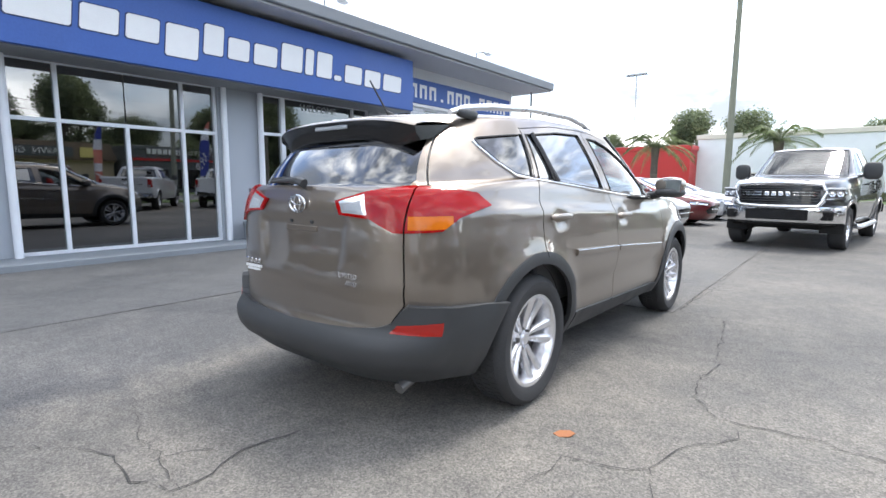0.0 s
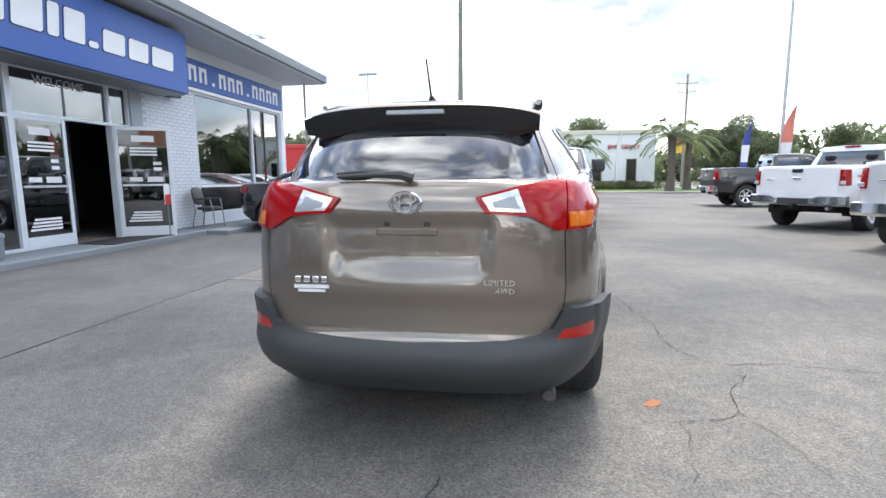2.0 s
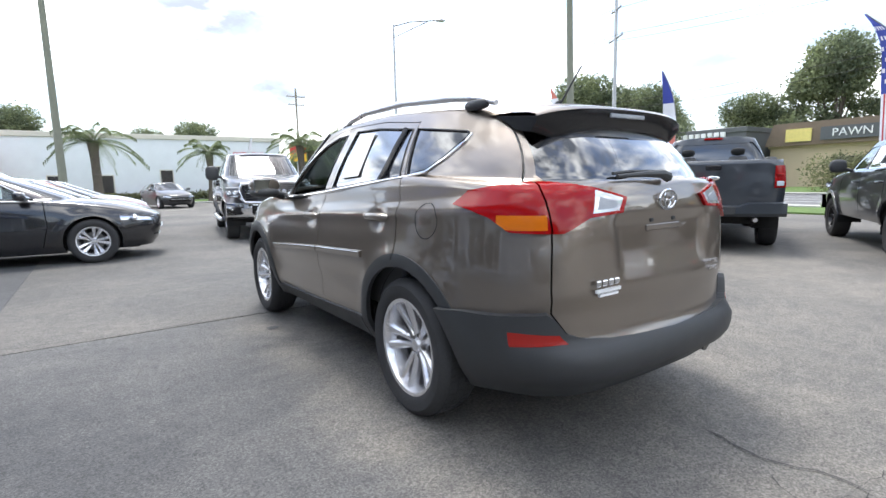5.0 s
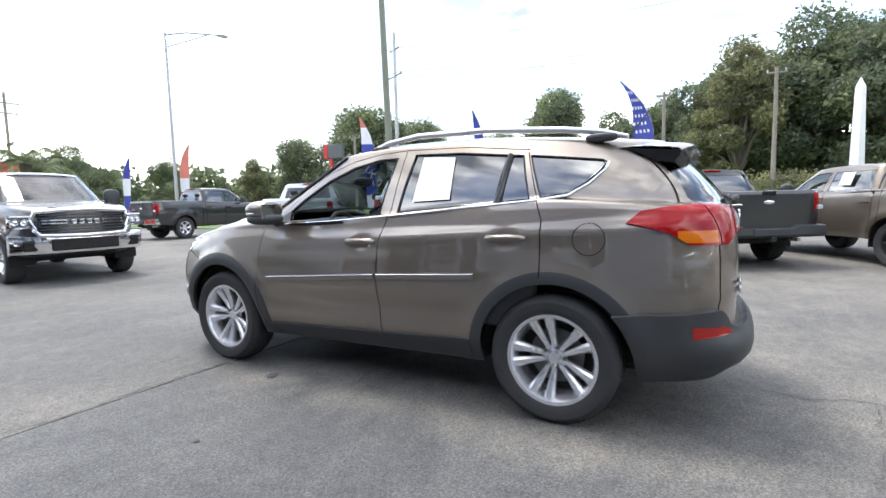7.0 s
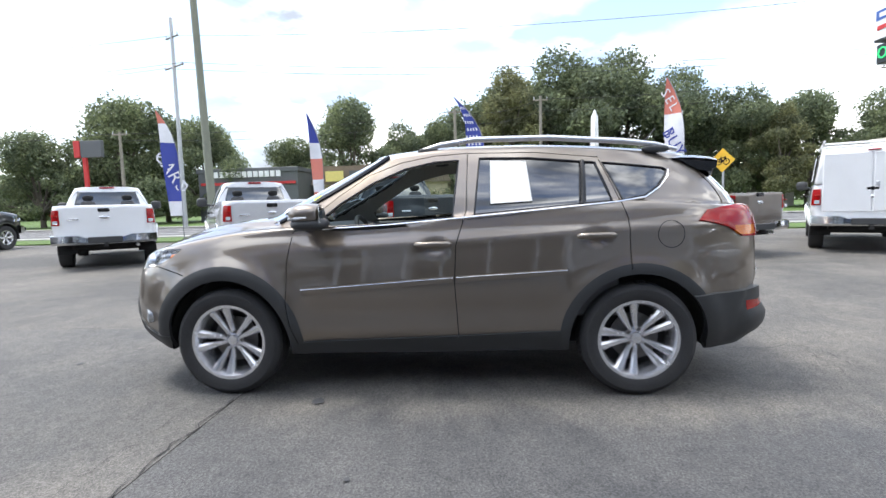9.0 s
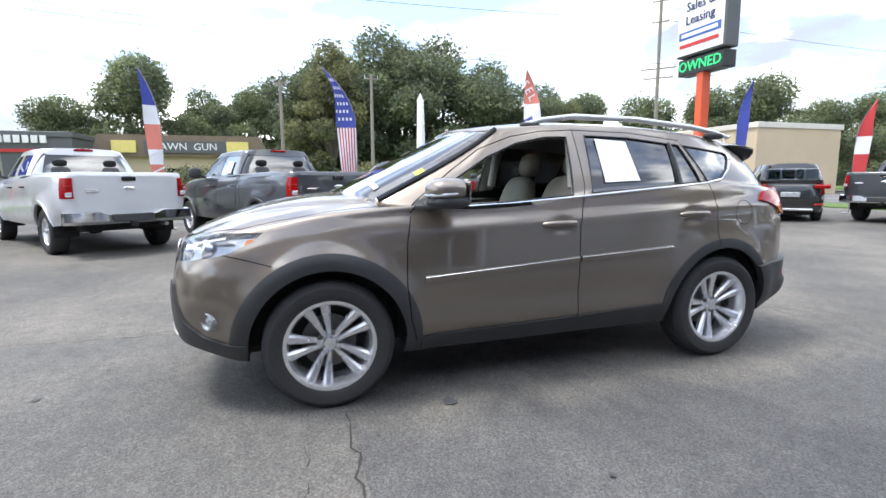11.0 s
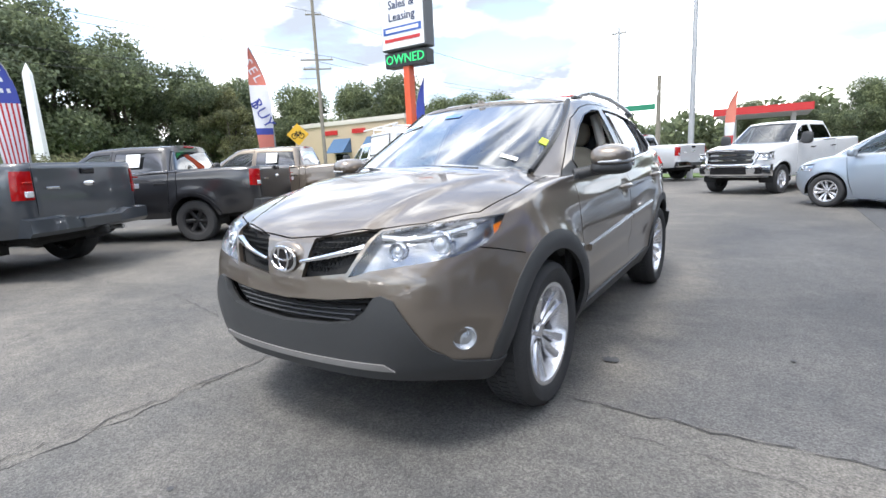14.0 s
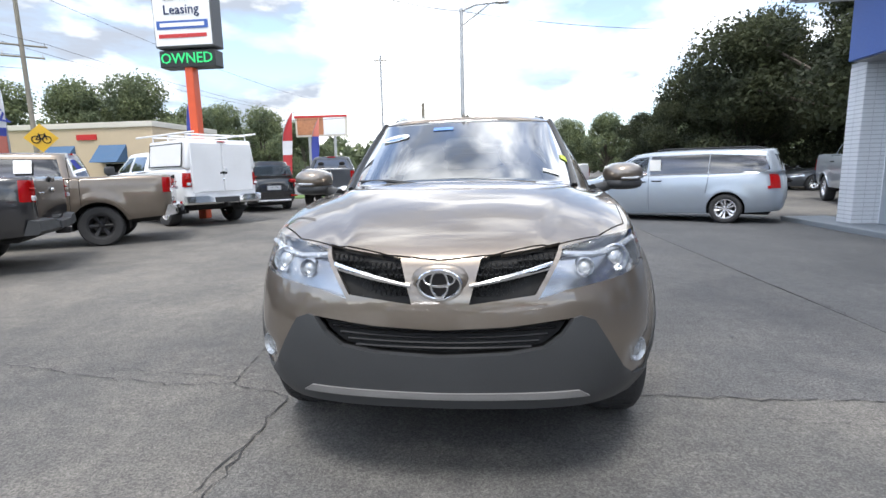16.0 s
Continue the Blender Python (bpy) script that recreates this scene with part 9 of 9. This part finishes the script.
def feather_flag(x, y, h, yaw, bands, label, words=(), stars=0, stripes=False, w=0.62, lean=0.0, tip_bend=0.55):
    """A feather flag: thin pole bent over at the top, cloth on one side of it in coloured bands (fractions from the foot)."""
    ob = thing("feather_flag", label, "flag", "feather flags", m=Matrix.Translation((x, y, 0)) @ Matrix.Rotation(yaw, 4, "Z") @ Matrix.Rotation(lean, 4, "Y"))
    z0 = h * 0.22
    w = w * 0.74

    def pole_x(t):
        return 2.0 * tip_bend * w * max(0.0, (t - 0.5) / 0.5) ** 2.2

    def free_x(t):
        full = w * (0.7 + 0.3 * min(1, t / 0.6))
        top = max(0.0, (t - 0.7) / 0.3)
        return full * (1 - top**2.2) + (pole_x(1.0) + 0.02) * top**2.2

    zz = lambda t: z0 + (h - z0) * t
    wave = lambda u, t: 0.05 * math.sin(7 * t + 2.5 * u + x)
    pts = [(0, 0, 0), (0, 0, z0)] + [(pole_x(t), 0, zz(t)) for t in np.linspace(0.1, 1, 10)]
    part("flag_pole", tube(bmesh.new(), pts, [0.02] * 5 + [0.012] * (len(pts) - 5), 8), M_STEEL, ob)
    part("foot", boxed(-0.18, 0.18, -0.18, 0.18, 0, 0.03, 0.01), M_STEEL, ob)

    def piece(nm, t0, t1, u0, u1, mat, lift=0.0, n=8, lab=""):
        b = bmesh.new()
        nu = 5
        for sgn in (-1, 1):
            rows = []
            for i in range(n + 1):
                t = t0 + (t1 - t0) * i / n
                a, c = pole_x(t), free_x(t)
                rows.append([b.verts.new((a + (c - a) * (u0 + (u1 - u0) * k / nu), wave(u0 + (u1 - u0) * k / nu, t) + sgn * (0.003 + lift), zz(t))) for k in range(nu + 1)])
            for p, q in zip(rows, rows[1:]):
                for k in range(nu):
                    b.faces.new((p[k], p[k + 1], q[k + 1], q[k]) if sgn < 0 else (p[k], q[k], q[k + 1], p[k + 1]))
        me_part = part(nm, b, mat, ob, lab)
        return me_part

    t = 0.0
    for frac, mat in bands:
        piece("cloth_band", t, min(0.998, t + frac), 0.0, 1.0, mat)
        t += frac
    if stripes:
        for k in range(6):
            piece("stripe", 0.0, 0.52, (k + 0.5) / 6.5, (k + 0.9) / 6.5, F_RED, 0.004)
    for i in range(stars):
        t, u = 0.56 + 0.37 * ((i // 4) + 0.5) / max(1, stars // 4), (0.18 + 0.2 * (i % 4) + (0.1 if (i // 4) % 2 else 0.0))
        piece("star", t - 0.012, t + 0.012, u, u + 0.1, F_WHITE, 0.005, 1)
    for text, t, mat, size in words:
        for sgn in (-1, 1):
            a, c = pole_x(t), free_x(t)
            m = Matrix.Translation((a + (c - a) * 0.52, wave(0.5, t) + sgn * 0.035, zz(t))) @ (Matrix.Rotation(radians(180), 4, "Z") if sgn > 0 else Matrix.Identity(4)) @ STAND_Y @ Matrix.Rotation(radians(62 if sgn < 0 else -62), 4, "Z")
            for k, ch in enumerate(text):
                lettering("flag_letter", ch, size, mat, ob, m @ Matrix.Translation(((k - (len(text) - 1) / 2) * size * 0.66, 0, 0)), 0.004)
    return ob


toward = lambda x, y, cx, cy: math.atan2(cy - y, cx - x) + radians(90)
feather_flag(9.95, -5.75, 4.44, toward(9.95, -5.75, -3, 2) + radians(180), [(0.14, F_BLUE), (0.2, F_PINK), (0.05, F_BLUE), (0.33, F_WHITE), (0.28, F_PINK)], "red, white and blue feather flag with sale words", [("BUY", 0.5, F_BLUE, 0.42), ("SELL", 0.8, F_WHITE, 0.34)], stars=0, w=0.7, tip_bend=0.42)
feather_flag(10.96, -0.45, 4.37, toward(10.96, -0.45, -4, 1.5) + radians(180), [(0.52, F_WHITE), (0.48, F_BLUE)], "feather flag with stars above and red stripes below", stars=24, stripes=True, w=0.75, tip_bend=0.8)
feather_flag(13.7, 10.7, 4.83, toward(13.7, 10.7, -4, -1) + radians(180), [(0.14, F_WHITE), (0.56, F_BLUE), (0.18, F_WHITE), (0.12, F_PINK)], "blue and white feather flag with a sale word", [("CARS", 0.42, F_WHITE, 0.6)], w=0.75)
feather_flag(11.3, 4.55, 4.1, toward(11.3, 4.55, -4, 0.5) + radians(180), [(0.25, F_PINK), (0.12, F_WHITE), (0.2, F_PINK), (0.15, F_WHITE), (0.28, F_BLUE)], "coral, white and blue feather flag with white word bars", [("l", 0.2, F_WHITE, 0.5), ("l", 0.34, F_WHITE, 0.5)], w=0.5)
feather_flag(8.9, -20.6, 4.0, toward(8.9, -20.6, -2.8, 3), [(0.7, F_BLUE), (0.3, F_PINK)], "blue feather flag with a coral tip near the street", w=0.55)
feather_flag(9.1, -17.6, 3.9, toward(9.1, -17.6, -1, 4), [(0.4, F_RED), (0.2, F_WHITE), (0.4, F_RED)], "red and white feather flag near the street", w=0.6)
feather_flag(12.2, -15.6, 5.0, toward(12.2, -15.6, -1, 4), [(0.3, F_WHITE), (0.7, F_BLUE)], "blue and white feather flag behind the pylon sign", w=0.55)
feather_flag(7.2, -30.8, 3.7, toward(7.2, -30.8, -2.8, 3), [(1.0, F_BLUE)], "blue feather flag across the cross street", w=0.7)
feather_flag(0.4, -24.5, 3.9, toward(0.4, -24.5, -2, 3.5), [(0.3, F_RED), (0.2, F_WHITE), (0.5, F_PINK)], "red and white feather flag by the cross street", w=0.6)
feather_flag(13.0, 23.0, 4.6, toward(13.0, 23.0, -1, -4), [(0.3, F_RED), (0.2, F_WHITE), (0.5, F_PINK)], "red and white feather flag beside the street lamp", w=0.65)
feather_flag(14.4, 31.0, 4.6, toward(14.4, 31, -1, -4), [(0.3, F_BLUE), (0.3, F_WHITE), (0.4, F_BLUE)], "blue and white feather flag near the far corner", w=0.6)
feather_flag(8.0, 38.5, 5.0, toward(8, 38.5, -1, -4), [(1.0, F_WHITE)], "plain pale feather flag on the lawn", w=0.5)
rs = thing("roadside_sign", "dark shop sign with a red edge on a red post", "sign")
part("sign_panel", boxed(33.4, 33.7, 29.2, 31.0, 5.6, 6.9, 0.03), M_DARKGREY, rs)
part("sign_edge", boxed(33.35, 33.75, 31.0, 31.5, 5.6, 6.9, 0.02), M_SIGNRED, rs)
part("post", boxed(33.45, 33.65, 30.6, 30.9, 0, 5.6), M_SIGNRED, rs)
rs = thing("roadside_sign", "red and yellow roadside sign on a post", "sign")
part("sign_panel", boxed(19.6, 21.8, 63.9, 64.1, 5.2, 6.6), M_SIGNRED, rs)
part("sign_panel", boxed(19.6, 21.8, 63.9, 64.1, 4.2, 5.2), M_YELLOW, rs)
part("post", boxed(20.5, 20.8, 63.95, 64.05, 0, 4.2), M_GALV, rs)


# ---------------- trees ----------------
def foliage(name, c, dark=0.62):
    m, t, b, out = nodes_of(name)
    geo = t.nodes.new("ShaderNodeNewGeometry")
    r = ramp_node(t, geo.outputs["Random Per Island"], 0.0, 1.0, tuple(v * dark for v in c), tuple(v * 1.45 for v in c))
    big = noise_node(t, 0.5, 3)
    r2 = ramp_node(t, big.outputs["Fac"], 0.35, 0.65, (0.7, 0.72, 0.75), (1.25, 1.2, 1.0))
    mx = t.nodes.new("ShaderNodeMixRGB")
    mx.blend_type = "MULTIPLY"
    mx.inputs["Fac"].default_value = 1
    t.links.new(r.outputs["Color"], mx.inputs["Color1"])
    t.links.new(r2.outputs["Color"], mx.inputs["Color2"])
    t.links.new(mx.outputs["Color"], b.inputs["Base Color"])
    b.inputs["Roughness"].default_value = 0.6
    b.inputs["Specular IOR Level"].default_value = 0.25
    tr = t.nodes.new("ShaderNodeBsdfTranslucent")
    t.links.new(mx.outputs["Color"], tr.inputs["Color"])
    ms = t.nodes.new("ShaderNodeMixShader")
    ms.inputs[0].default_value = 0.45
    t.links.new(b.outputs[0], ms.inputs[1])
    t.links.new(tr.outputs[0], ms.inputs[2])
    t.links.new(ms.outputs[0], out.inputs["Surface"])
    return m


M_LEAF = foliage("oak_leaves", (0.165, 0.2, 0.122))
M_LEAFDARK = foliage("dark_oak_leaves", (0.155, 0.188, 0.12))
M_LEAFPALE = foliage("yellow_green_leaves", (0.19, 0.2, 0.115))
# shaded copy of the oak leaves: the shade is painted into the colour
M_LEAFSHADED = foliage("oak_leaves_painted_shade", (0.06, 0.072, 0.045))
M_PALM = foliage("palm_leaves", (0.16, 0.2, 0.1))
M_BARK = surface("oak_bark", (0.13, 0.11, 0.09), 0.95, 0, 0.3, 4, 50, 0.8, 0.02)


def leaf_mesh(name, lobes, n, size, rng, material):
    """Leaf sprays scattered through the shells of the lobes (x, y, z, rx, ry, rz)."""
    vol = np.array([l[3] * l[4] * l[5] for l in lobes]) ** 0.75
    pick = rng.choice(len(lobes), n, p=vol / vol.sum())
    L = np.array(lobes)[pick]
    d = rng.normal(size=(n, 3))
    d /= np.linalg.norm(d, axis=1)[:, None]
    rad = rng.uniform(0.35, 1.0, n) ** 0.45 * (1 + 0.12 * rng.normal(size=n))
    c = L[:, :3] + d * L[:, 3:] * rad[:, None]
    c[:, 2] -= 0.12 * np.abs(rng.normal(size=n)) * L[:, 5]
    a = rng.normal(size=(n, 3))
    a /= np.linalg.norm(a, axis=1)[:, None]
    b_ = np.cross(a, rng.normal(size=(n, 3)))
    b_ /= np.linalg.norm(b_, axis=1)[:, None]
    s_ = size * rng.uniform(0.55, 1.4, n)[:, None]
    a, b_ = a * s_, b_ * s_ * 0.55
    bend = np.cross(a, b_) * 0.35 / size
    v = np.stack([c - a * 0.6 + b_, c + a + bend, c - a * 0.6 - b_], 1).reshape(-1, 3)
    f = np.arange(3 * n).reshape(-1, 3)
    me = bpy.data.meshes.new(name)
    me.from_pydata(v.tolist(), [], f.tolist())
    me.materials.append(material)
    return me


def oak(label, h, spread, n, size, seed, material, lean=0.0):
    rng = np.random.default_rng(seed)
    tr = thing("tree", label, "tree")
    b = bmesh.new()
    th = h * rng.uniform(0.17, 0.22)
    tube(b, [(0, 0, 0), (0.1, 0.05, th * 0.5), (lean * 0.4, 0, th)], [h * 0.032, h * 0.026, h * 0.022], 10)
    lobes = []
    k = 22
    for i in range(k):
        a = 2 * math.pi * i / k * 2.4 + rng.uniform(-0.3, 0.3)
        rr = spread * rng.uniform(0.12, 0.82)
        z = th + (h - th) * (-0.02 + 0.86 * rng.uniform(0, 1) * (1 - 0.5 * (rr / spread) ** 2))
        tip = (rr * math.cos(a), rr * math.sin(a), z)
        tube(b, [(lean * 0.4, 0, th * 0.92), (tip[0] * 0.45, tip[1] * 0.45, th + (z - th) * 0.55), tip], [h * 0.014, h * 0.009, h * 0.003], 6)
        q = spread * rng.uniform(0.2, 0.38)
        lobes.append((*tip, q, q * rng.uniform(0.8, 1.1), q * rng.uniform(0.55, 0.85)))
    lobes.append((0, 0, h - 0.22 * (h - th), spread * 0.35, spread * 0.35, (h - th) * 0.22))
    part("trunk", b, M_BARK, tr, smooth=True)
    o = new("crown", leaf_mesh("crown", lobes, n, size, rng, material))
    o.parent = tr
    return tr


def palm(m, seed):
    rng = np.random.default_rng(seed)
    ob = thing("palm_tree", "date palm with a rough trunk and arching green fronds", "tree", "palms before the clinic", m=m)
    part("trunk", tube(bmesh.new(), [(0, 0, 0), (0.05, 0, 1.5), (0, 0.03, 3.0)], [0.28, 0.2, 0.24], 12), M_BARK, ob, smooth=True)
    for k in range(34):
        a = 2 * math.pi * k / 34 * 3.3 + rng.uniform(-0.2, 0.2)
        up = rng.uniform(-0.1, 1.25)
        L = rng.uniform(1.9, 2.6)
        d = Vector((math.cos(a), math.sin(a), 0))
        vs, fs = [], []
        pts = []
        for i in range(9):
            t = i / 8
            pts.append(d * (L * t * math.cos(up) * (1 - 0.1 * t)) + Vector((0, 0, 3.05 + L * t * math.sin(up) - 1.3 * t * t)))
        side = d.cross(Vector((0, 0, 1)))
        for i in range(8):
            for j in range(3):
                t = (i + j / 3) / 8
                p = pts[i].lerp(pts[i + 1], j / 3)
                for sg_ in (-1, 1):
                    ln = 0.42 * math.sin(math.pi * min(1, t + 0.12)) + 0.06
                    tipv = p + side * sg_ * ln * 0.8 + d * ln * 0.6 + Vector((0, 0, -0.12 - 0.1 * t))
                    n0 = len(vs)
                    vs += [tuple(p + Vector((0, 0, 0.015))), tuple(p + d * 0.07), tuple(tipv)]
                    fs.append((n0, n0 + 1, n0 + 2))
        me = bpy.data.meshes.new("frond")
        me.from_pydata(vs, [], fs)
        me.materials.append(M_PALM)
        o = new("frond", me)
        o.parent = ob
    return ob


p0 = palm(Matrix.Translation((5.2, 38.6, 0.0)) @ Matrix.Scale(1.2, 4), 1)
for i, (x, y, sc) in enumerate(((12.0, 37.6, 1.2), (-2.0, 38.2, 1.18), (-9.6, 36.2, 1.12), (15.2, 44.0, 1.2))):
    copy_thing(p0, Matrix.Translation((x, y, 0)) @ Matrix.Rotation(1.1 * i + 0.5, 4, "Z") @ Matrix.Scale(sc, 4))

T1 = oak("broad green oak with a dense uneven crown", 12.0, 6.5, 27000, 0.17, 11, M_LEAF)
T2 = oak("tall dark green oak with a billowing crown", 14.0, 6.8, 34000, 0.175, 12, M_LEAFDARK)
T3 = oak("slender yellow-green tree with an open crown", 13.0, 4.2, 22000, 0.15, 13, M_LEAFPALE)
T4 = oak("large oak with dense leaves, shade put into their colour", 11.5, 6.5, 60000, 0.12, 14, M_LEAFSHADED)
spots = {
    "T1": [(37, 38, 8.6), (41, 33.5, 12.2), (45, 27.5, 10.6), (53, 21, 9.5), (55, 15, 14.0), (47, 33, 11.5), (60, 4, 12.5), (47.5, -32, 11.2), (44.5, -36.5, 10.6), (40, -42, 11), (34.5, -44, 11.5), (31, -46, 8.6), (25, -49, 8.6), (36, -62, 11), (27, -66, 9), (-8, -56, 7.0), (-13, -56, 7.6), (0.5, -60, 6.2), (-27, 73, 9.2), (-9, 78, 11.8), (10, 80, 11), (30, 83, 9), (46, 76, 9), (-16, 76, 12.2), (4, 82, 10)],
    "T2": [(53, -2.5, 14.5), (52, -9, 17.5), (51, -15, 16.8), (49.5, -20.5, 14.5), (47, -26, 11.8), (56, -12, 17), (55, -5, 15), (34, 81, 11), (-19.5, -54, 8.4), (-24, -52, 8.6), (-4, -62, 6.5), (-33, 71, 9), (61, 10, 12)],
    "T3": [(46, -3.0, 14.5), (43, -27, 9.5), (33, 41, 6.4), (17, -72, 7)],
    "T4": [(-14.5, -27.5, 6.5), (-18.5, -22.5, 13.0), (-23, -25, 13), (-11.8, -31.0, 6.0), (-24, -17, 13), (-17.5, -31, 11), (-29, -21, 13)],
}
base_h = {"T1": 12.0, "T2": 14.0, "T3": 13.0, "T4": 11.5}
for key, tpl in (("T1", T1), ("T2", T2), ("T3", T3), ("T4", T4)):
    for i, (x, y, h) in enumerate(spots[key]):
        sc = h / base_h[key]
        copy_thing(tpl, Matrix.Translation((x, y, 0)) @ Matrix.Rotation(1.7 * i + 0.4, 4, "Z") @ Matrix.Diagonal((sc * (1 + 0.1 * math.sin(i)), sc, sc, 1)))
for tpl in (T1, T2, T3, T4):
    for c in list(tpl.children_recursive):
        bpy.data.objects.remove(c)
    bpy.data.objects.remove(tpl)

# far woods closing the horizon
rng = np.random.default_rng(5)
lobes = []
for k in range(230):
    a = 2 * math.pi * k / 230
    R = 112 + 14 * rng.uniform(-1, 1)
    h = rng.uniform(6.0, 11.0)
    lobes.append((R * math.cos(a), R * math.sin(a), h * 0.5, 3.6, 3.6, h * 0.5))
wd = new("far_woods", leaf_mesh("far_woods", lobes, 110000, 0.75, rng, M_LEAF))
tagged(wd, "distant belt of green woods along the horizon", "trees", kind="stuff")
# hedges and shrubs
for nm, lb, x, y, lx, ly, lz, n in (("hedge", "clipped green hedge before the dark oaks", 33.0, -7.5, 1.6, 4.2, 1.35, 3500), ("hedge", "clipped green hedge beside the street", 33.5, 4.5, 1.4, 4.0, 1.2, 2600), ("shrub", "low green shrubs along the white building", 9.0, 45.2, 4.0, 0.6, 0.45, 1400), ("shrub", "low green shrubs along the white building", 0.5, 45.2, 4.5, 0.6, 0.4, 1400)):
    lob = [(x + lx * math.cos(t) * 0.6 * (lx > 2), y + ly * (i / 4 - 1) * 0.85 * (ly > 2) + 0, lz, min(lx, 1.6) + (0 if ly > 2 else lx * 0.25), min(ly, 1.6) + 0.1, lz) for i, t in enumerate(np.linspace(0, math.pi, 9))]
    o = new(nm, leaf_mesh(nm, lob, n * 4, 0.1, rng, M_LEAFPALE))
    tagged(o, lb, "shrub", kind="stuff")
# undergrowth below the large oaks, its leaf colour darkened for shade like theirs
lob = [(-12 - 1.6 * k + rng.uniform(-1, 1), -25.5 + 0.25 * k + rng.uniform(-1.5, 1.5), 1.1, 1.9, 1.6, 1.1 + rng.uniform(0, 0.9)) for k in range(14)]
o = new("undergrowth", leaf_mesh("undergrowth", lob, 30000, 0.13, rng, M_LEAFSHADED))
tagged(o, "tangled green undergrowth below the large oaks, shade put into its colour", "shrub", kind="stuff")
# bollard and hydrant by the far corner
hy = thing("fire_hydrant", "red fire hydrant beside the kerb", "hydrant")
b = bmesh.new()
turned(b, [(0.001, 0), (0.16, 0), (0.16, 0.06), (0.11, 0.08), (0.11, 0.5), (0.15, 0.53), (0.12, 0.66), (0.04, 0.74), (0.001, 0.75)], 16, Matrix.Translation((13.2, 30.0, 0)))
part("hydrant_body", b, M_SIGNRED, hy, smooth=True)
part("outlet", rodded((13.0, 30.0, 0.42), (13.4, 30.0, 0.42), 0.06), M_SIGNRED, hy)
